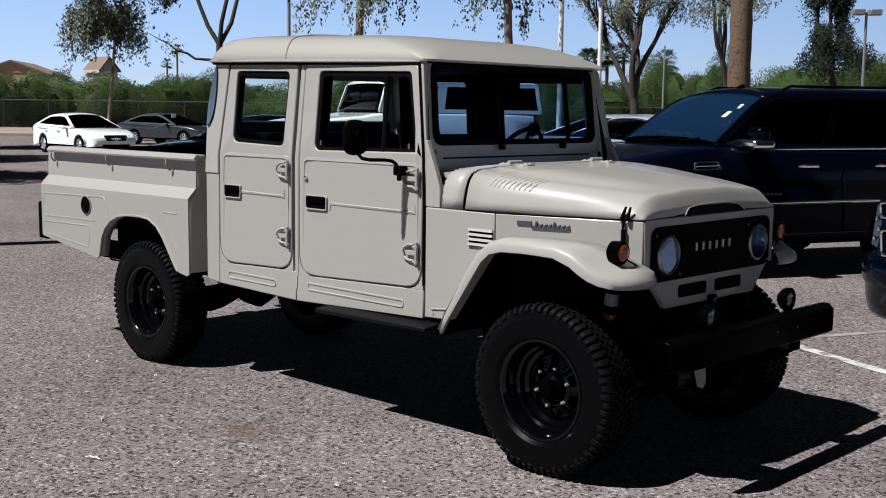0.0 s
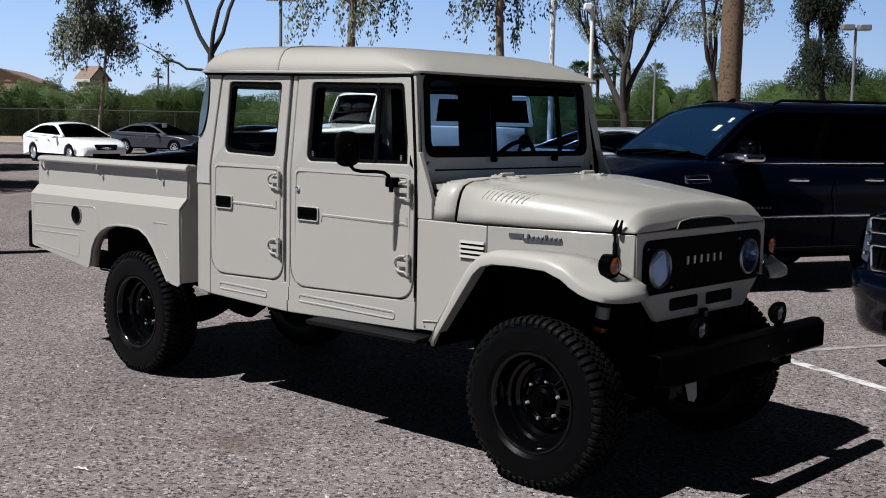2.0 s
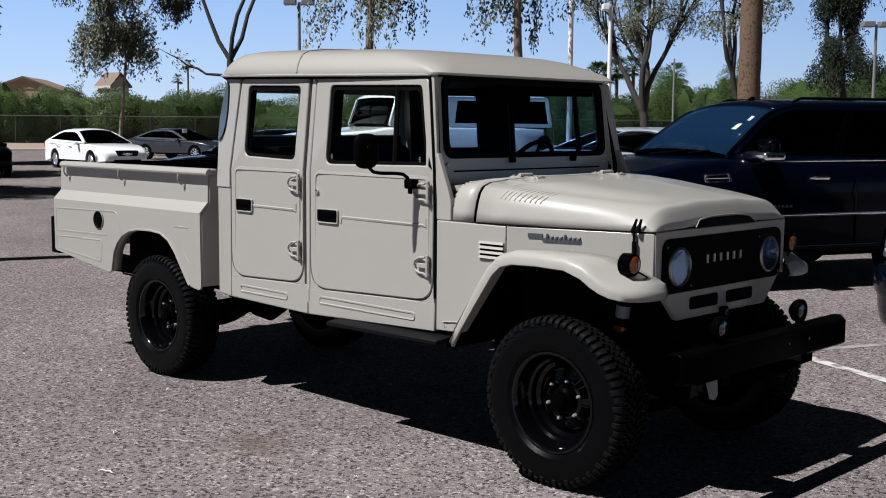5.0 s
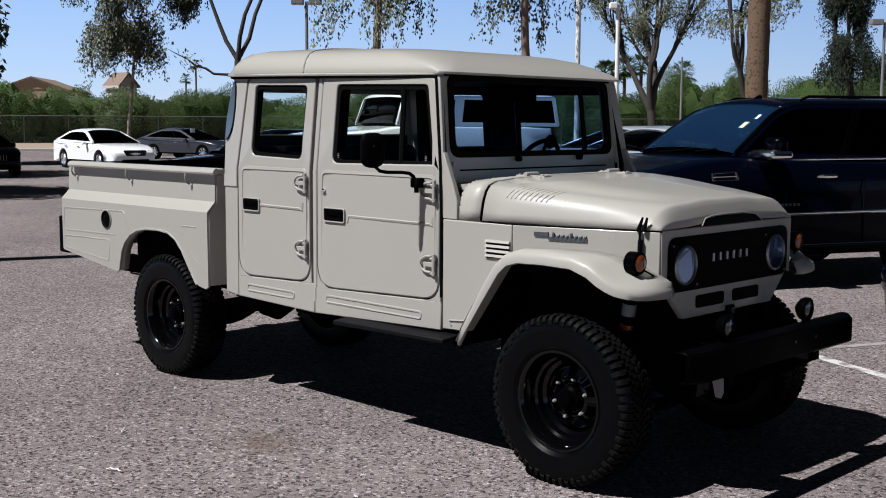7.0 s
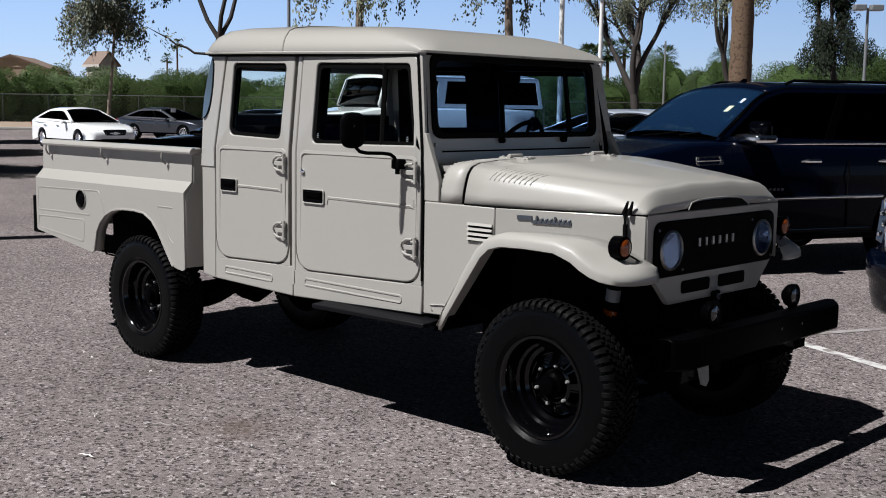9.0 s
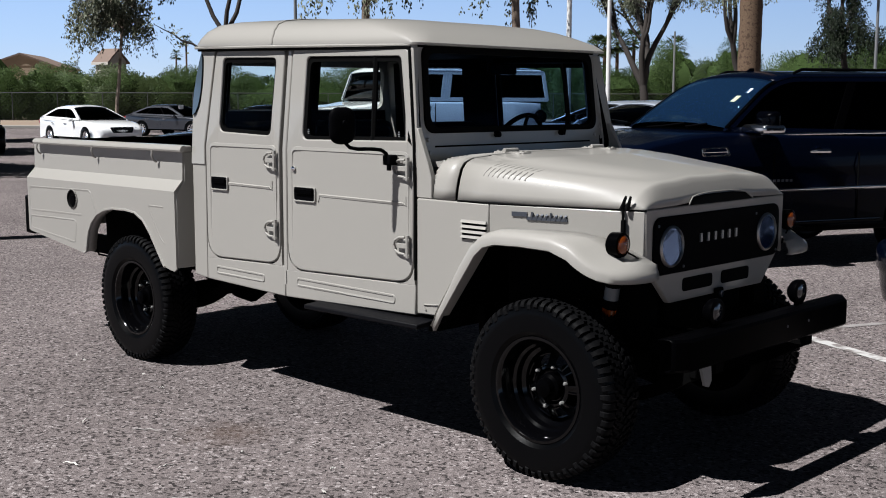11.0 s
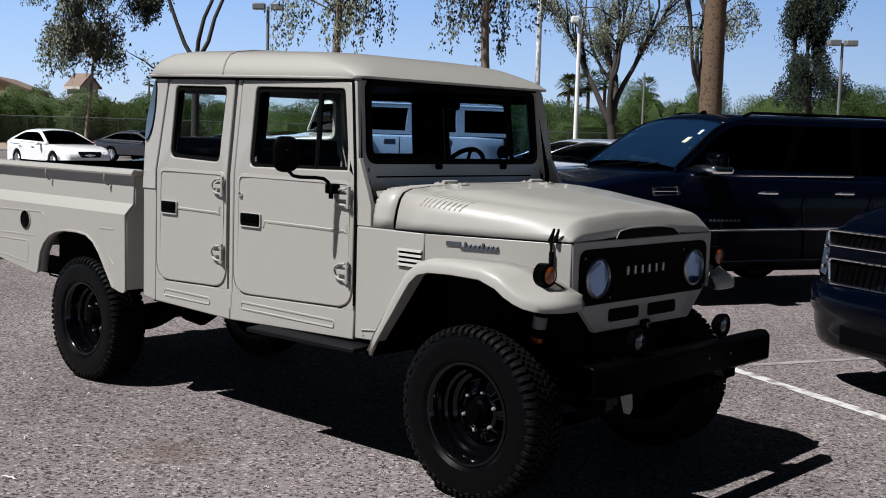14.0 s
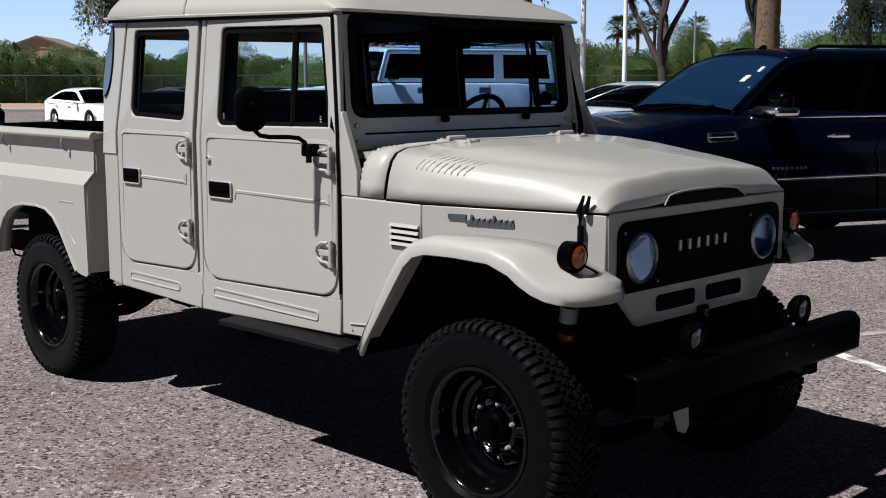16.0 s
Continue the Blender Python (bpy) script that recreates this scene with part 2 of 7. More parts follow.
LINEPAINT = surface("worn_white_line", (0.42, 0.41, 0.40), 0.8, vary=0.22, scale=7, fine=60, bump=0.5, dirt=(0.155, 0.1364, 0.1302), dirt_at=0.50)
FAINTLINE = surface("faded_line", (0.2232, 0.2077, 0.2015), 0.85, vary=0.25, scale=6, fine=60, bump=0.5, dirt=(0.1488, 0.1302, 0.1271), dirt_at=0.46)
DIRT = surface("dry_soil", (0.2232, 0.1674, 0.124), 0.95, vary=0.25, scale=0.5, fine=8, bump=0.5)
CONCRETE = surface("kerb_concrete", (0.2604, 0.248, 0.2294), 0.9, vary=0.18, scale=2, fine=30, bump=0.3)
BARK = surface("grey_brown_bark", (0.135, 0.100, 0.076), 0.9, vary=0.35, scale=4, fine=25, bump=0.6)
PALEBARK = surface("peeling_pale_bark", (0.26, 0.21, 0.165), 0.9, vary=0.4, scale=2.5, fine=18, bump=0.5, dirt=(0.10, 0.075, 0.055), dirt_at=0.5)
DARKBARK = surface("dark_bark", (0.0211, 0.0161, 0.0136), 0.9, vary=0.35, scale=4, fine=25, bump=0.5)
PALMBARK = surface("palm_bark", (0.124, 0.0837, 0.057), 0.9, vary=0.85, scale=16, fine=45, bump=1.0, dirt=(0.0682, 0.0446, 0.031), dirt_at=0.5, spec=0.1)
EUCA = foliage("grey_green_leaves", (0.055, 0.064, 0.040), (0.18, 0.19, 0.13))
DEEPLEAF = foliage("deep_green_leaves", (0.0037, 0.0081, 0.0037), (0.0149, 0.0248, 0.0099))
BUSH = foliage("bush_leaves", (0.0279, 0.0527, 0.0124), (0.062, 0.1023, 0.0267))
OLIVE = foliage("pale_bush_leaves", (0.0372, 0.0589, 0.0186), (0.0837, 0.1178, 0.0403))
DARKLEAF = foliage("dark_leaves", (0.0124, 0.0248, 0.0081), (0.0403, 0.0651, 0.0211))
MIDLEAF = foliage("green_bush_leaves", (0.0186, 0.0384, 0.0087), (0.0465, 0.0775, 0.0198))
PALELEAF = foliage("pale_green_leaves", (0.045, 0.080, 0.020), (0.085, 0.135, 0.040))
PALMLEAF = foliage("palm_leaves", (0.0124, 0.0248, 0.0074), (0.0434, 0.062, 0.0186))
POLE = surface("white_pole", (0.66, 0.66, 0.65), 0.45, vary=0.08)
GREYPOLE = surface("grey_pole", (0.1736, 0.1798, 0.186), 0.5, 0.3, vary=0.12)
STUCCO = surface("tan_stucco", (0.3224, 0.248, 0.1798), 0.9, vary=0.12, bump=0.3)
WHITESTUCCO = surface("pale_stucco", (0.4588, 0.4216, 0.3844), 0.9, vary=0.08)
TILE = surface("clay_roof", (0.155, 0.1085, 0.0868), 0.85, vary=0.25, scale=2, fine=14, bump=0.5)
WIRE = surface("fence_wire", (0.062, 0.0682, 0.0682), 0.5, 0.5)
STEP = surface("worn_black_step", (0.0035, 0.0035, 0.0045), 0.55, spec=0.07, vary=0.3, bump=0.3)
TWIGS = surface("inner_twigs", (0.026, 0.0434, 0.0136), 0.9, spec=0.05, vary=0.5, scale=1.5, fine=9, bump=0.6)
BAREMETAL = surface("bare_metal", (0.16, 0.16, 0.155), 0.5, vary=0.3, fine=60)
STRAW = surface("dry_twig", (0.50, 0.48, 0.45), 0.8, vary=0.15)
STICKER = surface("paper_sticker", (0.465, 0.496, 0.341), 0.6)
WHITEPAPER = surface("white_paper", (0.75, 0.75, 0.75), 0.6)
GOLD = surface("gold_emblem", (0.7, 0.45, 0.12), 0.3, 0.8)


def car_paint(name, color, rough=0.22, metal=0.0):
    return surface(name, color, rough, metal, vary=0.05, scale=1.0, fine=400, coat=0.5 if max(color) < 0.03 else 0.9, coat_ior=1.17 if max(color) < 0.03 else 1.5, spec=0.05 if max(color) < 0.03 else 0.5)


BLACKCAR = car_paint("black_car_paint", (0.0004, 0.0005, 0.0012))
MIDNIGHT = car_paint("midnight_car_paint", (0.0007, 0.0018, 0.0066))
NAVY = car_paint("dark_blue_car_paint", (0.0003, 0.0009, 0.0036))
WHITECAR = car_paint("white_car_paint", (0.74, 0.75, 0.765))
GREYCAR = car_paint("grey_car_paint", (0.0341, 0.0372, 0.0465), 0.28, 0.5)
SILVERCAR = car_paint("silver_car_paint", (0.36, 0.40, 0.47), 0.3, 0.2)

# ---- mesh helpers ----
def part(name, bm, material, parent=None, label="", smooth=35, bevel=0.0, solid=0.0):
    """Links a bmesh as one mesh object, under a thing or a part."""
    bmesh.ops.recalc_face_normals(bm, faces=bm.faces[:])
    me = bpy.data.meshes.new(name)
    bm.to_mesh(me)
    bm.free()
    me.materials.append(material)
    if smooth:
        me.shade_smooth()
        me.set_sharp_from_angle(angle=radians(smooth))
    ob = new(name, me)
    if parent:
        ob.parent = parent
    if label:
        ob["label"] = label
    if solid:
        s = ob.modifiers.new("thick", "SOLIDIFY")
        s.thickness, s.offset = solid, 0
    if bevel:
        b = ob.modifiers.new("edge", "BEVEL")
        b.width, b.segments, b.limit_method, b.angle_limit = bevel, 2, "ANGLE", radians(40)
    return ob


def thing(name, label, category, group="", kind="", at=None):
    ob = new(name)
    ob.empty_display_size = 0.1
    if at is not None:
        ob.matrix_basis = at
    return tagged(ob, label, category, group, kind)


def box(bm, x0, x1, y0, y1, z0, z1, m=None):
    v = [bm.verts.new((m @ Vector(p)) if m else p) for p in ((x0, y0, z0), (x1, y0, z0), (x1, y1, z0), (x0, y1, z0), (x0, y0, z1), (x1, y0, z1), (x1, y1, z1), (x0, y1, z1))]
    for f in ((3, 2, 1, 0), (4, 5, 6, 7), (0, 1, 5, 4), (1, 2, 6, 5), (2, 3, 7, 6), (3, 0, 4, 7)):
        bm.faces.new([v[i] for i in f])
    return bm


def boxed(*a, m=None):
    return box(bmesh.new(), *a, m=m)


def loft(bm, loops, caps=True, closed=True):
    """Skins a list of loops (or of open lines) that have the same number of points."""
    rows = [[bm.verts.new(p) for p in loop] for loop in loops]
    n = len(rows[0])
    for a, b in zip(rows, rows[1:]):
        for i in range(n if closed else n - 1):
            j = (i + 1) % n
            bm.faces.new((a[i], a[j], b[j], b[i]))
    if caps and closed:
        bm.faces.new(rows[0][::-1])
        bm.faces.new(rows[-1])
    return bm


def tube(bm, pts, r, n=8, flat=1.0):
    """A round bar along points; r is one radius or one for each point."""
    pts = [Vector(p) for p in pts]
    rs = r if isinstance(r, (list, tuple)) else [r] * len(pts)
    loops, side = [], None
    for i, p in enumerate(pts):
        d = (pts[min(i + 1, len(pts) - 1)] - pts[max(i - 1, 0)]).normalized()
        if side is None:
            side = d.orthogonal().normalized()
        side = (side - d * side.dot(d)).normalized()
        up = d.cross(side)
        loops.append([p + rs[i] * (math.cos(a) * side + flat * math.sin(a) * up) for a in (2 * math.pi * k / n for k in range(n))])
    return loft(bm, loops)


def lathe(bm, profile, n=24, m=None, close=True):
    """Turns a profile of (radius, height) about the z axis of m."""
    m = m or Matrix.Identity(4)
    loops = [[m @ Vector((r * math.cos(a), r * math.sin(a), h)) for a in (2 * math.pi * k / n for k in range(n))] for r, h in profile]
    return loft(bm, loops, caps=close)


def rounded(corners, seg=5):
    """A closed 2D outline from corners (x, z, radius)."""
    out, n = [], len(corners)
    for i in range(n):
        p = Vector(corners[i][:2])
        a, b = Vector(corners[i - 1][:2]) - p, Vector(corners[(i + 1) % n][:2]) - p
        r = corners[i][2]
        t = min(r / max(math.tan(a.angle(b) / 2), 1e-3), a.length * 0.48, b.length * 0.48)
        p0, p1 = p + a.normalized() * t, p + b.normalized() * t
        for k in range(seg + 1):
            u = k / seg
            out.append(tuple((1 - u) ** 2 * p0 + 2 * u * (1 - u) * p + u * u * p1))
    return out


def plate(bm, outer, inner, where, depth):
    """A plate with an optional hole, both outlines in 2D with as many points; where(x, z, d) gives the place at depth d."""
    n = len(outer)
    f = [bm.verts.new(where(x, z, 0)) for x, z in outer]
    b = [bm.verts.new(where(x, z, depth)) for x, z in outer]
    for i in range(n):
        j = (i + 1) % n
        bm.faces.new((f[i], f[j], b[j], b[i]))
    if inner:
        fi = [bm.verts.new(where(x, z, 0)) for x, z in inner]
        bi = [bm.verts.new(where(x, z, depth)) for x, z in inner]
        for i in range(n):
            j = (i + 1) % n
            bm.faces.new((f[i], fi[i], fi[j], f[j]))
            bm.faces.new((b[i], b[j], bi[j], bi[i]))
            bm.faces.new((fi[i], bi[i], bi[j], fi[j]))
    else:
        bm.faces.new(f[::-1])
        bm.faces.new(b)
    return bm




def spare(ob):
    """Takes the mesh of a pattern piece and removes the piece."""
    me = ob.data
    bpy.data.objects.remove(ob)
    return me

# ---- ground ----
def survey(depth, across, z=0.0):
    """A place on the lot: metres ahead and to the right of the lot's corner mark, which the rows of cars are set out from."""
    return Vector((3.29 - 0.701 * depth + 0.713 * across, -4.915 + 0.713 * depth + 0.701 * across, z))


U, V = Vector((0.416, 0.909, 0)), Vector((0.909, -0.416, 0))     # along the stalls, across the stalls
STALL = Vector((-0.67, 3.30, 0))


def stall(across, along, z=0.0):
    return STALL + V * across + U * along + Vector((0, 0, z))


def build_ground():
    bm = bmesh.new()
    n, size = 8, 1500.0
    vs = [[bm.verts.new((-size + 2 * size * i / n, -size + 2 * size * j / n, 0)) for j in range(n + 1)] for i in range(n + 1)]
    for i in range(n):
        for j in range(n):
            bm.faces.new((vs[i][j], vs[i + 1][j], vs[i + 1][j + 1], vs[i][j + 1]))
    tagged(part("ground", bm, ASPHALT, smooth=0), "worn grey asphalt parking lot with pale aggregate", "ground", kind="structure")
    # painted stall lines
    def line(a, b, w, paint=LINEPAINT):
        d = (b - a).normalized()
        o = Vector((-d.y, d.x, 0)) * w / 2
        bm = bmesh.new()
        k = max(2, int((b - a).length / 0.25))
        lo = []
        rnd = random.Random(k)
        for i in range(k + 1):
            p = a + (b - a) * i / k
            j = 1 + rnd.uniform(-0.08, 0.08)
            lo.append([p + o * j + Vector((0, 0, 0.004)), p - o * j + Vector((0, 0, 0.004))])
        loft(bm, lo, closed=False)
        tagged(part("stall_line", bm, paint, smooth=0), "worn white painted line on the asphalt", "painted line", "stall lines", "structure")
    line(stall(-6.5, -0.33), stall(4.0, -0.33), 0.10)
    line(stall(0.02, -0.1), stall(0.02, 4.9), 0.08, FAINTLINE)
    for k in (-3, -2, 1):
        line(stall(2.75 * k, -0.1), stall(2.75 * k, 4.9), 0.08)
    # strip of dry soil beyond the lot, with its kerb
    bm = bmesh.new()
    a, b, c, d = survey(66, -70), survey(66, 90), survey(150, 160), survey(150, -140)
    for p in (a, b, c, d):
        p.z = 0.12
    bm.faces.new([bm.verts.new(p) for p in (a, b, c, d)])
    tagged(part("soil_strip", bm, DIRT, smooth=0), "dry tan soil strip below the hedge", "ground", kind="structure")
    bm = bmesh.new()
    loft(bm, [[survey(65.7, x, 0.0), survey(65.7, x, 0.15), survey(66.0, x, 0.16), survey(66.0, x, 0.0)] for x in (-70, -35, 0, 45, 90)])
    tagged(part("kerb", bm, CONCRETE, bevel=0.02), "pale concrete kerb along the lot", "kerb", kind="structure")


def twig(at, length, turn, bend, thick=1.0):
    bm = bmesh.new()
    d = Vector((math.cos(turn), math.sin(turn), 0))
    o = Vector((-d.y, d.x, 0))
    pts = [Vector(at) + d * length * (k / 5 - 0.5) + o * bend * math.sin(k / 5 * 3.1) + Vector((0, 0, 0.008 + 0.006 * (k % 2))) for k in range(6)]
    tube(bm, pts, [q * thick for q in (0.003, 0.006, 0.006, 0.007, 0.005, 0.002)], 5, flat=0.6)
    tagged(part("dry_twig", bm, STRAW), "pale dry twig lying on the asphalt", "twig", "litter on the ground")


build_ground()

# ---- the pickup: x forward from the front axle, y to its left, z up ----
def side_y(z):
    """Half-width of the cab at height z: upright below the belt, leaning in above it."""
    return 0.80 - max(0.0, z - 1.40) * 0.10


def on_side(s, out=0.0):
    """Places (x, z, depth) on the cab's side; s is -1 for its right side."""
    return lambda x, z, d: (x, s * (side_y(z) + out - d), z)


def rounded_line(pts, r=0.035, seg=5):
    """An open line of (x, z) points with its corners rounded."""
    out = [pts[0]]
    for a, p, b in zip(pts, pts[1:], pts[2:]):
        a, p, b = Vector(a), Vector(p), Vector(b)
        p0, p1 = p + (a - p).normalized() * r, p + (b - p).normalized() * r
        out += [tuple((1 - u) ** 2 * p0 + 2 * u * (1 - u) * p + u * u * p1) for u in (k / seg for k in range(seg + 1))]
    return out + [pts[-1]]


def bead(s, pts, r, out=0.0):
    return tube(bmesh.new(), [(x, s * (side_y(z) + out), z) for x, z in pts], r, 6)


def tyre_mesh(R, w, rimr):
    """The carcass of a tyre about the y axis."""
    bm = bmesh.new()
    prof = [(rimr - 0.012, -w * 0.36), (rimr + 0.012, -w * 0.44), (rimr + 0.03, -w * 0.495), (R * 0.82, -w * 0.515), (R * 0.90, -w * 0.50), (R * 0.955, -w * 0.45), (R * 0.972, -w * 0.36),
            (R * 0.975, 0), (R * 0.972, w * 0.36), (R * 0.955, w * 0.45), (R * 0.90, w * 0.50), (R * 0.82, w * 0.515), (rimr + 0.03, w * 0.495), (rimr + 0.012, w * 0.44), (rimr - 0.012, w * 0.36)]
    turn = Matrix.Rotation(radians(90), 4, "X")
    lathe(bm, prof, 64, turn, close=False)
    lathe(bm, [(R * 0.865, -w * 0.508), (R * 0.875, -w * 0.518), (R * 0.885, -w * 0.506)], 64, turn, close=False)
    return bm


def tread_mesh(R, w, lugs):
    """The tread: shoulder blocks that wrap over the edge, and interlocked hooked blocks between them."""
    bm = bmesh.new()
    pitch = 2 * math.pi / lugs
    rnd = random.Random(4)

    def block(outline, a, side, low=0.962):
        top = [(a + u * pitch, side * v * w) for u, v in outline]
        hi = [bm.verts.new((R * math.cos(t), y, R * math.sin(t))) for t, y in top]
        lo = [bm.verts.new((R * low * math.cos(t), y, R * low * math.sin(t))) for t, y in top]
        bm.faces.new(hi)
        for i in range(len(top)):
            j = (i + 1) % len(top)
            bm.faces.new((lo[i], lo[j], hi[j], hi[i]))

    hook = [(-0.50, 0.20), (-0.12, 0.205), (-0.02, 0.28), (0.34, 0.285), (0.36, 0.225), (0.06, 0.21), (-0.02, 0.135), (-0.46, 0.13)]
    inner = [(-0.40, 0.105), (0.10, 0.115), (0.22, 0.17), (0.46, 0.165), (0.40, 0.085), (0.16, 0.045), (-0.18, 0.03), (-0.34, 0.05)]
    key = [(-0.38, -0.028), (0.02, -0.012), (0.16, 0.028), (0.40, 0.022), (0.34, -0.030), (0.0, -0.045)]
    for k in range(lugs):
        a = pitch * k + rnd.uniform(-0.004, 0.004)
        for side in (-1, 1):
            o = a + (0.5 * pitch if side > 0 else 0)
            block(hook, o, side)
            block(inner, o + 0.42 * pitch, side)
            # shoulder block: over the edge and down the wall, long and short by turns
            far = 0.895 if k % 2 else 0.925
            rows = []
            for v, r in ((0.315, 1.0), (0.43, 0.992), (0.485, 0.970), (0.512, 0.945), (0.516, far)):
                wide = 0.33 if v < 0.44 else 0.25
                rows.append([bm.verts.new((R * r * math.cos(o + u * pitch), side * v * w, R * r * math.sin(o + u * pitch))) for u in (-wide, wide)])
            base = [[bm.verts.new((R * r * math.cos(o + u * pitch), side * v * w, R * r * math.sin(o + u * pitch))) for u in (-0.33, 0.33)] for v, r in ((0.315, 0.96), (0.42, 0.955), (0.455, 0.945), (0.49, 0.92), (0.503, far - 0.01))]
            for p in range(4):
                bm.faces.new((rows[p][0], rows[p][1], rows[p + 1][1], rows[p + 1][0]))
                for q in (0, 1):
                    bm.faces.new((rows[p][q], rows[p + 1][q], base[p + 1][q], base[p][q]))
            for p in (0, 4):
                bm.faces.new((rows[p][0], rows[p][1], base[p][1], base[p][0]))
        block(key, a + 0.2 * pitch, 1)
    return bm


def rim_mesh(rimr, w, holes=8):
    """A deep steel wheel about the y axis, its face towards -y: barrel, dish, a ring of windows and a hub."""
    bm = bmesh.new()
    turn = Matrix.Rotation(radians(90), 4, "X")     # local z becomes -y
    barrel = [(rimr + 0.010, w * 0.42), (rimr + 0.008, w * 0.45), (rimr - 0.004, w * 0.455), (rimr - 0.012, w * 0.42), (rimr - 0.020, w * 0.30), (rimr - 0.030, w * 0.12), (rimr - 0.042, w * 0.08), (rimr - 0.049, -w * 0.04), (rimr - 0.066, -w * 0.09), (rimr - 0.069, -w * 0.45)]
    lathe(bm, barrel, 56, turn, close=False)
    # dish with windows: rings of points, the windows left open
    n, seg = holes, 6
    ring = [(rimr - 0.066, -w * 0.16), (rimr - 0.085, -w * 0.12), (rimr * 0.43, w * 0.0), (0.082, w * 0.02), (0.068, -w * 0.04), (0.0, -w * 0.04)]
    N = n * seg
    rows = []
    for r, h in ring[:-1]:
        rows.append([bm.verts.new(turn @ Vector((r * math.cos(2 * math.pi * k / N), r * math.sin(2 * math.pi * k / N), h))) for k in range(N)])
    for q, (a, b) in enumerate(zip(rows, rows[1:])):
        for k in range(N):
            if q == 1 and k % seg in (1, 2, 3, 4):
                continue
            j = (k + 1) % N
            bm.faces.new((a[k], a[j], b[j], b[k]))
    bm.faces.new(rows[-1])
    return bm


def window_edge(rimr, w, holes=8):
    """The rolled edge of one window in the wheel's dish."""
    def at(r, h, k):
        a = 2 * math.pi * k / (holes * 6)
        return (r * math.cos(a), -h - 0.003, r * math.sin(a))
    outer, inner = (rimr - 0.085, -w * 0.12), (rimr * 0.43, w * 0.0)
    return tube(bmesh.new(), [at(*outer, k) for k in (1, 2, 3, 4, 5)] + [at(*inner, k) for k in (5, 4, 3, 2, 1)] + [at(*outer, 1)], 0.0055, 6)


def add_wheel(truck, x, y, z, R, w, rimr, lugs, shared, name="wheel"):
    s = 1 if y > 0 else -1
    if not shared:
        shared["rim"] = spare(part("spare", rim_mesh(rimr, w), RIM))
        shared["tyre"] = spare(part("spare", tyre_mesh(R, w, rimr), RUBBER, smooth=28))
        shared["tread"] = spare(part("spare", tread_mesh(R, w, lugs), TREAD, smooth=28))
        turn = Matrix.Rotation(radians(90), 4, "X")
        bm = lathe(bmesh.new(), [(0.066, -w * 0.06), (0.060, w * 0.10), (0.046, w * 0.14), (0.040, w * 0.26), (0.026, w * 0.28), (0.0, w * 0.285)], 20, turn)
        shared["hub"] = spare(part("spare", bm, BLACK))
        shared["edge"] = spare(part("spare", window_edge(rimr, w), RIM))
        shared["nut"] = spare(part("spare", lathe(bmesh.new(), [(0.009, -w * 0.02), (0.009, w * 0.08), (0.006, w * 0.10), (0.0, w * 0.105)], 6, turn), BAREMETAL))
    m = pose(x, y, z, 0, 0.0, 180 if s > 0 else 0)
    rim = new(name, shared["rim"])
    rim.parent, rim.matrix_basis = truck, m
    rim["label"] = "gloss black steel wheel with cut-out windows"
    for k in ("tyre", "tread", "hub"):
        o = new(k, shared[k])
        o.parent = rim
    for k in range(8):
        o = new("window_edge", shared["edge"])
        o.parent, o.matrix_basis = rim, Matrix.Rotation(2 * math.pi * k / 8, 4, "Y")
    for k in range(6):
        a = 2 * math.pi * k / 6 + 0.3
        o = new("wheel_nut", shared["nut"])
        o.parent, o.location = rim, (0.093 * math.cos(a), 0, 0.093 * math.sin(a))
    return rim


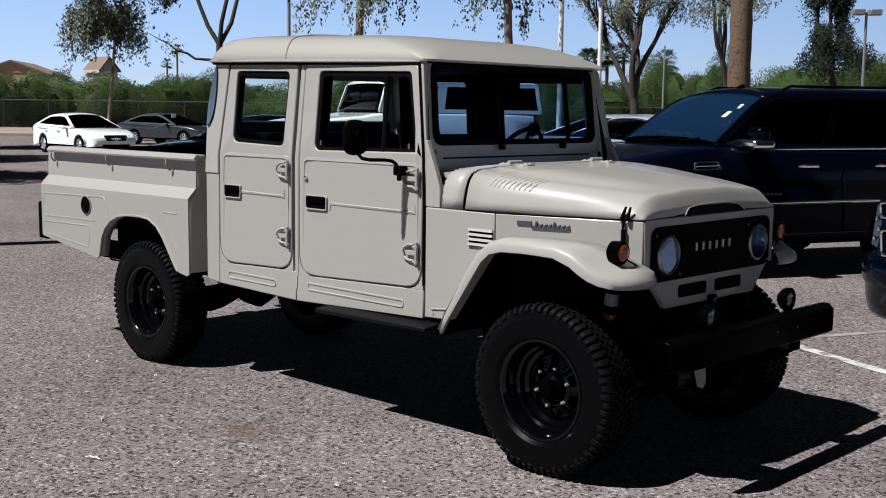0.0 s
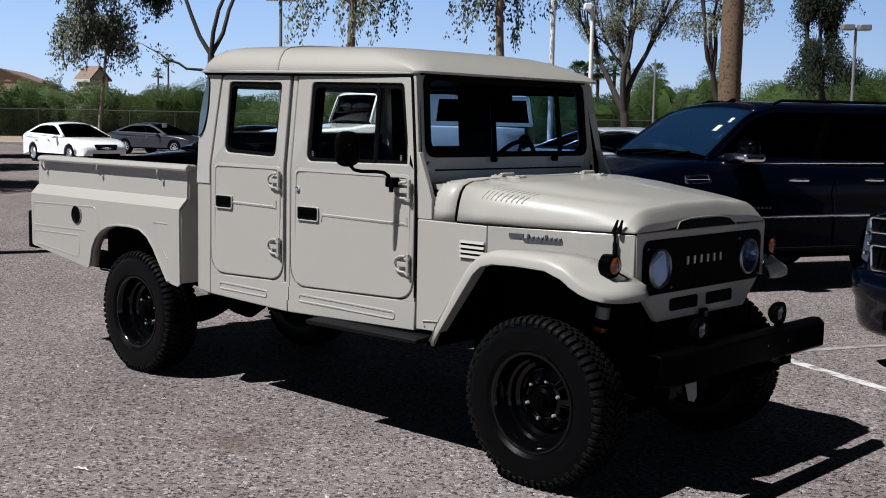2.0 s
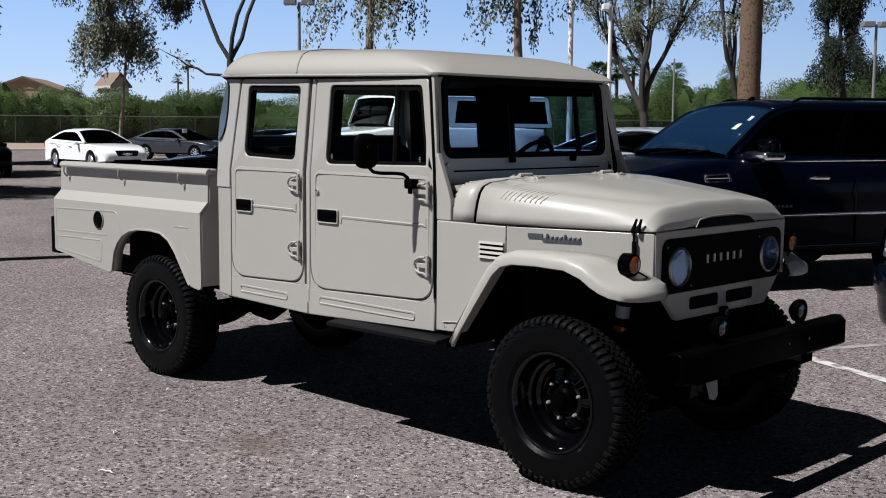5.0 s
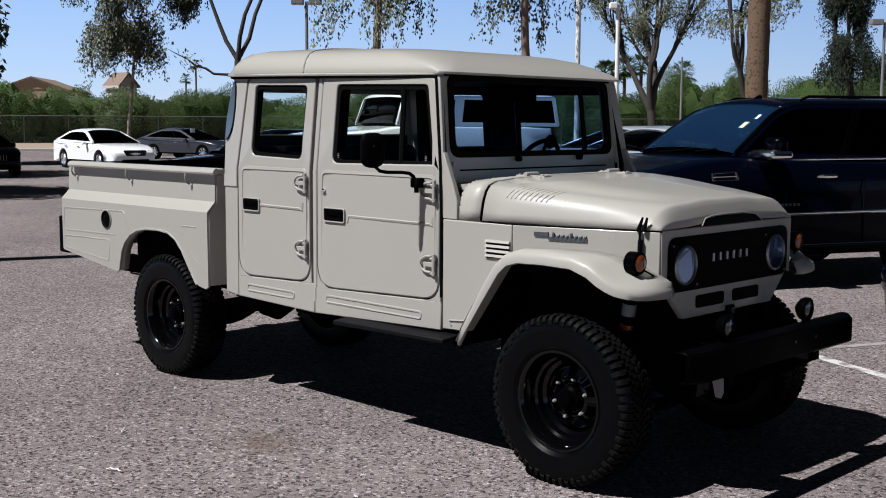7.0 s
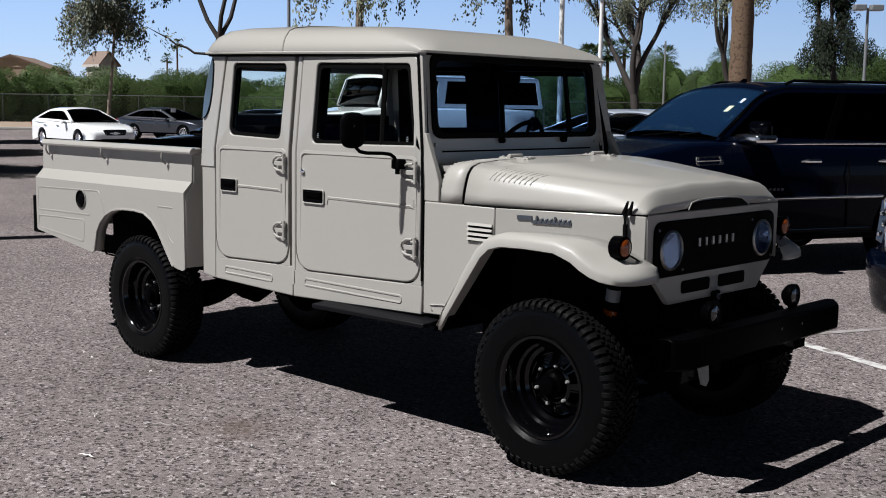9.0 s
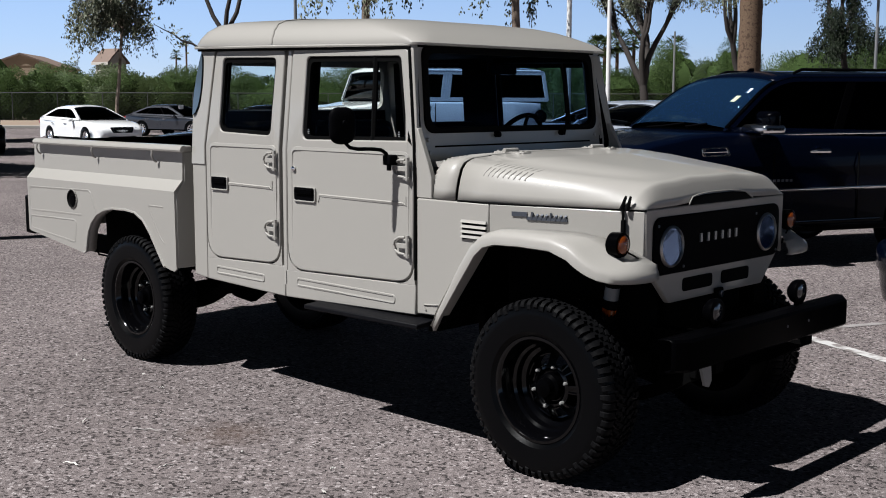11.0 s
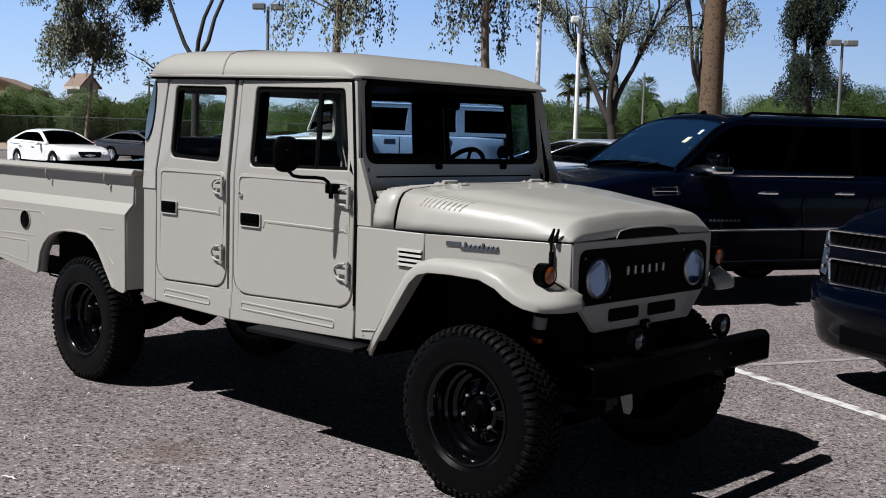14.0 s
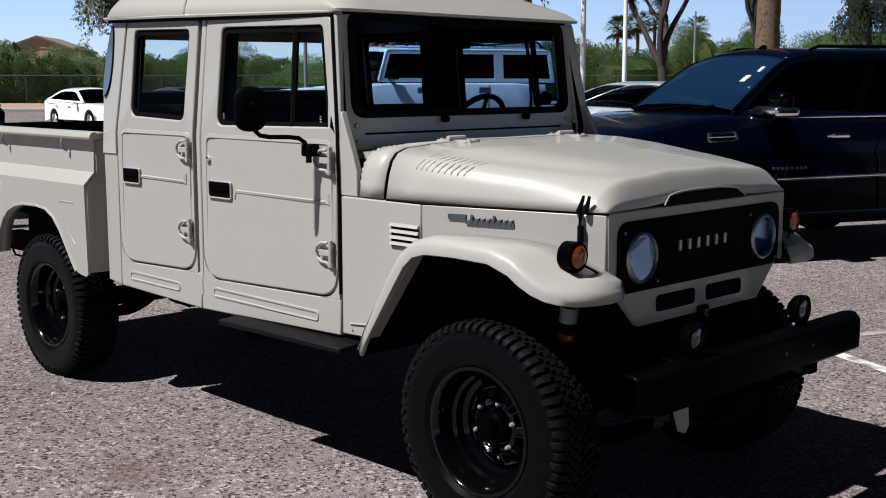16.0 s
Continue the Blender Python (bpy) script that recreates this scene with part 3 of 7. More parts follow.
def truck_door(truck, s, front):
    """A cab door with its window, trim, lock, handle and hinges."""
    if front:
        outer = [(-1.745, 0.755, 0.13), (-0.785, 0.785, 0.12), (-0.785, 1.44, 0.04), (-0.865, 1.905, 0.035), (-1.745, 1.93, 0.03), (-1.745, 1.40, 0.02)]
        hole = [(-1.625, 1.455, 0.045), (-0.832, 1.468, 0.045), (-0.832, 1.475, 0.002), (-0.915, 1.872, 0.035), (-1.625, 1.885, 0.035), (-1.625, 1.62, 0.002)]
        name, hx, hz, cx0, cx1 = "front_door", -1.68, 1.17, -1.49, -0.835
    else:
        outer = [(-2.495, 0.755, 0.13), (-1.815, 0.775, 0.12), (-1.815, 1.40, 0.02), (-1.815, 1.93, 0.03), (-2.445, 1.935, 0.03), (-2.495, 1.40, 0.03)]
        hole = [(-2.375, 1.482, 0.05), (-1.895, 1.468, 0.045), (-1.895, 1.60, 0.002), (-1.885, 1.885, 0.035), (-2.375, 1.895, 0.035), (-2.375, 1.62, 0.002)]
        name, hx, hz, cx0, cx1 = "rear_door", -2.44, 1.19, -2.29, -1.885
    o2, h2 = rounded(outer, 6), rounded(hole, 6)
    door = part(name, plate(bmesh.new(), o2, h2, on_side(s, 0.004), 0.045), BEIGE, truck, bevel=0.006)
    # body corners that follow the door's lower edge
    k7 = len(o2) // len(outer)
    for c, (dx, dz) in enumerate(((-0.010, -0.004), (0.010, -0.004))):
        arc = [(x + dx * 0.7, z - 0.007) for x, z in o2[c * k7:(c + 1) * k7]]
        part("door_corner", plate(bmesh.new(), [(outer[c][0] + dx, outer[c][1] + dz - 0.004)] + (arc if c == 0 else arc), None, on_side(s, 0.0), 0.02), BEIGE, truck)
    # dark seal behind the shut line
    cx, cz = sum(p[0] for p in o2) / len(o2), sum(p[1] for p in o2) / len(o2)
    grow = lambda pts, k: [(cx + (x - cx) * (1 + k / 0.45), cz + (z - cz) * (1 + k / 0.6)) for x, z in pts]
    edge = lambda pts: [(min(x, -0.7835 - max(0.0, z - 1.44) * 0.172), z) for x, z in pts] if front else pts
    part("door_seal", plate(bmesh.new(), edge(grow(o2, 0.022)), grow(o2, -0.03), on_side(s, -0.022), 0.03), SEAL, door)
    # raised rim round the lower panel and the belt crease
    x0, x1 = outer[0][0], outer[1][0]
    low = [(x0 + 0.035, 1.30), (x0 + 0.032, 0.93), (x0 + 0.045, 0.865), (x0 + 0.085, 0.82), (x0 + 0.14, 0.80), (x1 - 0.15, 0.818), (x1 - 0.09, 0.835), (x1 - 0.05, 0.875), (x1 - 0.035, 0.94), (x1 - 0.035, 1.30)]
    part("panel_bead", bead(s, low, 0.011, -0.0072), BEIGE, door)
    crease = [(cx0, hz - 0.035), (cx0 + 0.01, hz + 0.0), (cx1 - 0.02, hz - 0.005), (cx1, hz - 0.012), (cx1, hz + 0.032)]
    part("crease", bead(s, crease, 0.010, -0.0045), BEIGE, door)
    top = [(x0 + 0.035, 1.30), (x0 + 0.038, 1.405), (x1 - 0.038, 1.405), (x1 - 0.035, 1.30)]
    part("belt_bead", bead(s, rounded_line(top), 0.016, -0.0125), BEIGE, door)
    # window rubber and pane
    hc = (sum(p[0] for p in h2) / len(h2), sum(p[1] for p in h2) / len(h2))
    shrink = lambda pts, k: [(hc[0] + (x - hc[0]) * (1 - k / 0.35), hc[1] + (z - hc[1]) * (1 - k / 0.21)) for x, z in pts]
    part("window_rubber", plate(bmesh.new(), shrink(h2, -0.006), shrink(h2, 0.022), on_side(s, -0.006), 0.02), SEAL, door)
    part("frame_trim", plate(bmesh.new(), [(cx + (x - cx) * 0.97, cz + (z - cz) * 0.98) for x, z in o2], shrink(h2, -0.002), on_side(s, -0.044), 0.006), SEAT, door)
    part("pane", plate(bmesh.new(), shrink(h2, 0.015), None, on_side(s, -0.014), 0.004), CLEAR, door, "clear door window glass").visible_shadow = False
    if front:
        # small paper marks in the lower corners of the glass
        for x in (-1.585, -0.90):
            bm = bmesh.new()
            for dz, w in ((0.0, 0.010), (0.010, 0.014), (0.020, 0.009)):
                box(bm, x - w / 2, x + w / 2, s * 0.7835 - 0.001, s * 0.7835 + 0.001, 1.485 + dz, 1.490 + dz)
            part("window_mark", bm, SILVER, door, "small white printed mark, as plain bars")
        # quarter-light post
        part("quarter_light_post", tube(bmesh.new(), [(-1.085, s * (side_y(1.46) - 0.012), 1.46), (-1.105, s * (side_y(1.88) - 0.012), 1.875)], 0.014, 6), SEAL, door)
    # handle: sunk black cup with a flap
    hw = 0.165 if front else 0.15
    hb = part("handle", plate(bmesh.new(), rounded([(hx, hz - 0.035, 0.012), (hx + hw, hz - 0.035, 0.012), (hx + hw, hz + 0.032, 0.012), (hx, hz + 0.032, 0.012)]), None, on_side(s, 0.010), 0.02), MATT, door, "black pull handle in a beige surround", bevel=0.002)
    part("handle_flap", plate(bmesh.new(), rounded([(hx + 0.02, hz + 0.0, 0.006), (hx + hw - 0.008, hz + 0.0, 0.006), (hx + hw - 0.008, hz + 0.024, 0.006), (hx + 0.02, hz + 0.024, 0.006)]), None, on_side(s, 0.022), 0.014), BLACK, hb, bevel=0.003)
    frame_o = rounded([(hx - 0.007, hz - 0.043, 0.014), (hx + hw + 0.007, hz - 0.043, 0.014), (hx + hw + 0.007, hz + 0.038, 0.014), (hx - 0.007, hz + 0.038, 0.014)])
    frame_i = rounded([(hx, hz - 0.035, 0.012), (hx + hw, hz - 0.035, 0.012), (hx + hw, hz + 0.032, 0.012), (hx, hz + 0.032, 0.012)])
    part("handle_surround", plate(bmesh.new(), frame_o, frame_i, on_side(s, 0.011), 0.012), BEIGE, door, bevel=0.002)
    if front:
        part("lock", lathe(bmesh.new(), [(0.014, 0), (0.014, 0.006), (0.008, 0.010), (0.0, 0.010)], 12, Matrix.Translation((-1.69, s * 0.803, 1.30)) @ Matrix.Rotation(radians(90) * -s, 4, "X")), CHROME, door)
    # strap hinges with a loop and a pin
    for z in (1.335, 0.962):
        hy = s * (side_y(z) + 0.013)
        bm = tube(bmesh.new(), [(x1 - 0.045, hy, z + 0.042), (x1 - 0.085, hy, z + 0.040), (x1 - 0.115, hy, z + 0.024), (x1 - 0.125, hy, z), (x1 - 0.115, hy, z - 0.024), (x1 - 0.085, hy, z - 0.038), (x1 - 0.045, hy, z - 0.040)], 0.0075, 6)
        box(bm, x1 - 0.10, x1 - 0.028, hy - 0.006, hy + 0.006, z - 0.012, z + 0.012)
        hinge = part("hinge", bm, BEIGE, door, "beige strap hinge", bevel=0.002)
        bm = tube(bmesh.new(), [(x1 - 0.022, s * 0.818, z - 0.055), (x1 - 0.022, s * 0.818, z + 0.055)], 0.010, 8)
        for dz in (-0.045, 0.03):
            tube(bm, [(x1 - 0.05, s * 0.812, z + dz), (x1 - 0.01, s * 0.816, z + dz)], 0.008, 6)
        part("hinge_pin", bm, BEIGE, hinge)
    # inner card below the glass
    xi = [(a[0] * 0.985 + cx * 0.015, a[1] * 0.97 + 0.03, a[2]) for a in outer[:2]] + [(x1 - 0.03, 1.47, 0.02), (x0 + 0.03, 1.47, 0.02)]
    part("door_card", plate(bmesh.new(), rounded(xi), None, on_side(s, -0.05), 0.03), SEAT, door)
    return door


def hood_width(x):
    return 0.80 if x < -0.30 else 0.80 - 0.20 * (x + 0.30) / 0.70


def hood_section(x, top, half, base=1.205, crown=0.03, inset=0.0):
    """A shouldered section across the hood at x; inset draws its shoulders in, towards the nose."""
    h = top - base
    k = inset
    step = 0.003 * min(1.0, max(0.0, (0.30 - x) / 0.20))
    line = [(-half, base), (-half + 0.008 + k * 0.1, base + h * 0.25), (-half + 0.019 + k * 0.3, base + h * 0.50), (-half + 0.036 + k * 0.6, base + h * 0.73), (-half + 0.062 + k * 0.9, base + h * 0.885), (-half + 0.115 + k, base + h * 0.975), (-half + 0.23 + k, top + crown * 0.2), (-half + 0.235 + k, top + crown * 0.2 + step), (-half * 0.3, top + crown * 0.85 + 0.004)]
    return [(x, y, z) for y, z in line] + [(x, 0.0, top + crown)] + [(x, -y, z) for y, z in reversed(line)]


def build_truck():
    truck = thing("pickup_truck", "beige double-cab pickup truck with black wheels standing on the asphalt", "pickup truck")
    # -- cab sides
    for s in (-1, 1):
        truck_door(truck, s, True)
        truck_door(truck, s, False)
        w = on_side(s)
        part("rear_pillar", plate(bmesh.new(), [(-2.64, 0.635), (-2.51, 0.62), (-2.51, 1.40), (-2.64, 1.40)], None, w, 0.05), BEIGE, truck, bevel=0.006)
        part("upper_rear_pillar", plate(bmesh.new(), [(-2.645, 1.285), (-2.505, 1.285), (-2.507, 1.40), (-2.458, 1.955), (-2.592, 1.955), (-2.606, 1.87), (-2.640, 1.70), (-2.645, 1.57)], None, on_side(s, 0.006), 0.05), BEIGE, truck, bevel=0.006)
        crescent = [(-2.6365, 1.572), (-2.610, 1.587), (-2.592, 1.615), (-2.577, 1.655), (-2.568, 1.71), (-2.564, 1.77), (-2.566, 1.85), (-2.571, 1.895), (-2.582, 1.922), (-2.588, 1.915), (-2.602, 1.868), (-2.620, 1.79), (-2.6345, 1.70), (-2.638, 1.63)]
        qs = part("quarter_seal", plate(bmesh.new(), [(x + (0.008 if x > -2.60 else -0.001), z) for x, z in crescent], None, on_side(s, 0.0085), 0.03), SEAL, truck)
        part("quarter_window", plate(bmesh.new(), crescent, None, on_side(s, 0.0125), 0.006), CORNERGLASS, qs, "slim curved glass corner window")
        part("centre_pillar", plate(bmesh.new(), [(-1.793, 0.66), (-1.756, 0.66), (-1.756, 1.40), (-1.756, 1.95), (-1.793, 1.95), (-1.793, 1.40)], None, w, 0.06), BEIGE, truck, bevel=0.008)
        part("door_header", plate(bmesh.new(), [(-2.46, 1.944), (-0.86, 1.914), (-0.86, 1.94), (-2.46, 1.97)], None, on_side(s, -0.004), 0.05), BEIGE, truck)
        # black plates that cover the beige inner faces of the pillars
        part("pillar_plate", plate(bmesh.new(), [(-2.63, 0.70), (-2.40, 0.70), (-2.40, 1.40), (-2.385, 1.90), (-2.49, 1.90), (-2.51, 1.42)], None, on_side(s, -0.055), 0.012), SEAT, truck, "black plate over the pillar's inner face")
        part("pillar_plate", plate(bmesh.new(), [(-1.81, 0.70), (-1.60, 0.70), (-1.60, 1.40), (-1.60, 1.93), (-1.81, 1.93), (-1.81, 1.40)], None, on_side(s, -0.062), 0.012), SEAT, truck, "black plate over the pillar's inner face")
        sillo = part("sill", plate(bmesh.new(), [(-2.51, 0.62), (-1.78, 0.60), (-1.78, 0.769), (-2.51, 0.749)], None, w, 0.06), BEIGE, truck, bevel=0.006)
        part("sill", plate(bmesh.new(), [(-1.776, 0.60), (-0.772, 0.63), (-0.772, 0.779), (-1.776, 0.750)], None, w, 0.06), BEIGE, truck, bevel=0.006)
        for xa, xb, dz in ((-2.40, -1.98, 0), (-1.66, -0.93, 0.01)):
            part("sill_bead", bead(s, rounded_line([(0.5 * (xa + xb), 0.664 + dz), (xa - 0.014, 0.665 + dz), (xa - 0.014, 0.702 + dz), (xb + 0.014, 0.698 + dz), (xb + 0.014, 0.663 + dz), (0.5 * (xa + xb), 0.664 + dz)], 0.014, 4), 0.008, -0.0035), BEIGE, sillo)
        part("cowl_pillar", plate(bmesh.new(), [(-0.768, 1.200), (-0.668, 1.200), (-0.671, 1.30), (-0.697, 1.37), (-0.757, 1.49), (-0.776, 1.53), (-0.799, 1.53), (-0.788, 1.47), (-0.780, 1.43), (-0.780, 1.30)], None, on_side(s, -0.007), 0.03), BEIGE, truck, bevel=0.004)
        # cowl side with its louvre, and the hood side that tapers to the grille
        cowl = [(-0.762, 0.64), (-0.60, 0.645), (-0.36, 0.98), (-0.305, 1.06), (-0.305, 1.198), (-0.762, 1.198)]
        cs = part("cowl_side", plate(bmesh.new(), cowl, None, on_side(s, -0.002), 0.06), BEIGE, truck, bevel=0.006)
        part("cowl_bead", bead(s, [(-0.70, 0.665), (-0.71, 0.69), (-0.60, 0.70), (-0.40, 1.0), (-0.385, 1.025)], 0.005, 0.0), BEIGE, cs)
        lo = part("louvre", plate(bmesh.new(), rounded([(-0.465, 1.028, 0.006), (-0.315, 1.035, 0.006), (-0.315, 1.117, 0.006), (-0.465, 1.117, 0.006)]), None, on_side(s, 0.0), 0.006), SEAL, cs, "dark air louvre with beige slats")
        for k in range(4):
            z = 1.034 + k * 0.0235
            bm = bmesh.new()
            loft(bm, [[(x, s * 0.799, z), (x, s * 0.811, z + 0.002), (x, s * 0.803, z + 0.014), (x, s * 0.799, z + 0.014)] for x in (-0.468, -0.312)])
            part("slat", bm, BEIGE, lo)
        line = [(x, hood_width(x) - 0.004) for x in (-0.30, -0.1, 0.1, 0.30, 0.395)]
        bm = bmesh.new()
        foot = lambda x: 1.03 - max(0.0, x - 0.1) * 0.36
        loft(bm, [[(x, s * y, foot(x)), (x, s * y, 1.198), (x, s * (y - 0.03), 1.198), (x, s * (y - 0.03), foot(x))] for x, y in line])
        apron = part("engine_side", bm, BEIGE, truck, bevel=0.004)
        # badge as plain bright bars
        bm = bmesh.new()
        bx = lambda x: s * (hood_width(x) - 0.004 + 0.006)
        for xa, xb, za, zb in ((-0.19, -0.12, 1.152, 1.172), (-0.12, 0.065, 1.138, 1.152)):
            loft(bm, [[(x, bx(x) - s * 0.006, za), (x, bx(x), za), (x, bx(x), zb), (x, bx(x) - s * 0.006, zb)] for x in (xa, xb)])
        for k in range(8):
            x = -0.105 + k * 0.0215
            loft(bm, [[(xx, bx(xx) - s * 0.006, 1.138), (xx, bx(xx) + s * 0.001, 1.138), (xx + 0.008, bx(xx) + s * 0.001, 1.174 if k in (0, 4) else 1.160), (xx + 0.008, bx(xx) - s * 0.006, 1.166)] for xx in (x, x + 0.009)])
        part("badge", bm, DARKSTEEL, apron, "script badge on a dark bar, as plain shapes")
    # rear cab wall, floor, firewall
    bm = bmesh.new()
    W = lambda y, z, d: (-2.645 + d + 0.14 * max(0.0, z - 1.60), y, z)
    part("cab_back", plate(bmesh.new(), rounded([(-0.78, 0.63, 0.02), (0.78, 0.63, 0.02), (0.735, 1.96, 0.02), (-0.735, 1.96, 0.02)]), rounded([(-0.65, 1.60, 0.06), (0.70, 1.60, 0.06), (0.68, 1.87, 0.06), (-0.62, 1.86, 0.06)]), W, 0.03), BEIGE, truck)
    part("rear_window", plate(bmesh.new(), rounded([(-0.65, 1.60, 0.06), (0.70, 1.60, 0.06), (0.68, 1.87, 0.06), (-0.62, 1.86, 0.06)]), None, lambda y, z, d: W(y, z, d + 0.015), 0.004), CLEAR, truck).visible_shadow = False
    # black plate over the inner face of the beige cab wall
    part("back_plate", plate(bmesh.new(), [(-0.74, 0.66), (0.74, 0.66), (0.72, 1.592), (-0.70, 1.592)], None, lambda y, z, d: (-2.606 + d, y, z), 0.012), SEAT, truck, "black plate below the rear window")
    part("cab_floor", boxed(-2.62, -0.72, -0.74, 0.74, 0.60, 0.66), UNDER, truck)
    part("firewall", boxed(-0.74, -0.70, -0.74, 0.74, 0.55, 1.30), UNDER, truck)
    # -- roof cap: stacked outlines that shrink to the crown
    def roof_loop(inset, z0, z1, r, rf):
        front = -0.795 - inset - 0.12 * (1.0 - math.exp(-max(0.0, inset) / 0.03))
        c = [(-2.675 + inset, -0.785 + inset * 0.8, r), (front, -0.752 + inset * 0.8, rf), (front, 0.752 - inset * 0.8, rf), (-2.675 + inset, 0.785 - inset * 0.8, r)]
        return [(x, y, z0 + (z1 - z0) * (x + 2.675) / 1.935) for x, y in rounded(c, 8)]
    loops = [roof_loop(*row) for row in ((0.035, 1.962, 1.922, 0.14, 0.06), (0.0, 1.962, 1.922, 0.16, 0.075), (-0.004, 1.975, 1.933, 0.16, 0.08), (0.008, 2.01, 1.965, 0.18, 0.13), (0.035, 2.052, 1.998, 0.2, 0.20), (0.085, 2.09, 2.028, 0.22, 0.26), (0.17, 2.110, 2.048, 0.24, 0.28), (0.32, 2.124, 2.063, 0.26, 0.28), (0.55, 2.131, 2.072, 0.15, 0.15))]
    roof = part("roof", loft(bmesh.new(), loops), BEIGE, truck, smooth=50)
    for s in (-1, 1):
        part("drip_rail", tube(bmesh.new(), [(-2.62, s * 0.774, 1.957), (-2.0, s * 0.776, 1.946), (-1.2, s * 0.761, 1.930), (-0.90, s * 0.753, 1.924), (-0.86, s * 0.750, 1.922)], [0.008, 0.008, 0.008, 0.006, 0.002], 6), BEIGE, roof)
    # black tubes that draw the gutter's shadow line below the roof
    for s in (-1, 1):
        part("gutter_shade", tube(bmesh.new(), [(-2.60, s * 0.766, 1.944), (-2.0, s * 0.766, 1.933), (-1.2, s * 0.756, 1.917), (-0.86, s * 0.748, 1.909)], 0.008, 6), SEAL, roof, "black line drawn for the shade under the roof edge")
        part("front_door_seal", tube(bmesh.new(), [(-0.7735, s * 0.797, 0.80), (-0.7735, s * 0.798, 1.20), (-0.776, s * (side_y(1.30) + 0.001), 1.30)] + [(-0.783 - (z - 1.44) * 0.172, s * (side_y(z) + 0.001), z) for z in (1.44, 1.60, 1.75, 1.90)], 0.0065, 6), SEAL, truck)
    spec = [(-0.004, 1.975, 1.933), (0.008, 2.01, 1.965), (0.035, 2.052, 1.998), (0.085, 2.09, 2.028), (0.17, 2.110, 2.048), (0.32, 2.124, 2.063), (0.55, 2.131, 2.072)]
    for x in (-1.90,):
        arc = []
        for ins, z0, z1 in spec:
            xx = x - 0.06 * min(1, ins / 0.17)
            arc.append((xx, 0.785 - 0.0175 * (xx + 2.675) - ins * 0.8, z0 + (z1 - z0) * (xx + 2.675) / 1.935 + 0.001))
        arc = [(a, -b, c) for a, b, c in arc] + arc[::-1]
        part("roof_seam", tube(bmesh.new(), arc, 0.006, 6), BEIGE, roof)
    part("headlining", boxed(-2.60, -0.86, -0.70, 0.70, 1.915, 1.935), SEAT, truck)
    # -- windscreen frame, leaning back
    Wf = lambda y, z, d: (-0.803 - (z - 1.30) * 0.10 - d, y, z)
    fo = rounded([(-0.784, 1.20, 0.02), (0.784, 1.20, 0.02), (0.742, 1.945, 0.02), (-0.742, 1.945, 0.02)])
    fi = rounded([(-0.675, 1.51, 0.07), (0.675, 1.51, 0.07), (0.66, 1.915, 0.06), (-0.66, 1.915, 0.06)])
    ws = part("windscreen_frame", plate(bmesh.new(), fo, fi, Wf, 0.05), BEIGE, truck, bevel=0.006)
    for s in (-1, 1):
        rows = []
        for z in (1.215, 1.41, 1.6, 1.75, 1.91):
            xd, yo = -0.785 - max(0.0, z - 1.44) * 0.172 + 0.005, side_y(z) - 0.004
            face = -0.803 - (z - 1.30) * 0.10
            rows.append([(xd, s * yo, z), (xd + 0.016, s * (yo - 0.004), z), (xd + 0.016, s * (yo - 0.020), z), (face + 0.003, s * (yo - 0.055), z), (face - 0.03, s * (yo - 0.055), z), (face - 0.03, s * yo, z)])
        part("frame_flange", loft(bmesh.new(), rows), BEIGE, ws, bevel=0.003)
    ri = rounded([(-0.648, 1.530, 0.07), (0.648, 1.530, 0.07), (0.635, 1.89, 0.06), (-0.635, 1.89, 0.06)])
    ro = rounded([(-0.686, 1.50, 0.07), (0.686, 1.50, 0.07), (0.672, 1.925, 0.06), (-0.672, 1.925, 0.06)])
    part("windscreen_rubber", plate(bmesh.new(), ro, ri, lambda y, z, d: Wf(y, z, d - 0.012), 0.03), SEAL, ws, bevel=0.004)
    part("windscreen_glass", plate(bmesh.new(), fi, None, lambda y, z, d: Wf(y, z, d + 0.012), 0.005), SCREEN, ws).visible_shadow = False
    part("frame_seam", boxed(-0.006, 0.0, -0.62, 0.62, 1.432, 1.440, m=Matrix.Translation((-0.811, 0, 0))), SEAL, ws)
    for s in (-1, 1):
        for k, (yy, z) in enumerate(((0.722, 1.515), (0.724, 1.455), (0.726, 1.40), (0.728, 1.345), (0.668, 1.470), (0.664, 1.405))):
            p = Wf(s * yy, z, 0)
            part("bolt", lathe(bmesh.new(), [(0.010, 0), (0.010, 0.006), (0.006, 0.010), (0, 0.010)], 6, Matrix.Translation(p) @ Matrix.Rotation(radians(90), 4, "Y")), STEEL, ws)
    y0 = 0.36
    arm = part("wiper", tube(bmesh.new(), [Wf(y0, 1.475, -0.03), Wf(y0 + 0.01, 1.56, -0.045), Wf(y0 + 0.02, 1.70, -0.035)], 0.006, 6), MATT, ws)
    part("wiper_blade", tube(bmesh.new(), [Wf(y0 + 0.065, 1.54, -0.022), Wf(y0 + 0.045, 1.69, -0.026), Wf(y0 + 0.02, 1.86, -0.022)], 0.008, 6), SEAL, arm)
    for y0 in (-0.17, 0.36):
        part("wiper_pivot", lathe(bmesh.new(), [(0.016, -0.02), (0.014, 0.03), (0.0, 0.034)], 12, Matrix.Translation(Wf(y0, 1.487, 0)) @ Matrix.Rotation(radians(90), 4, "Y")), MATT, ws)
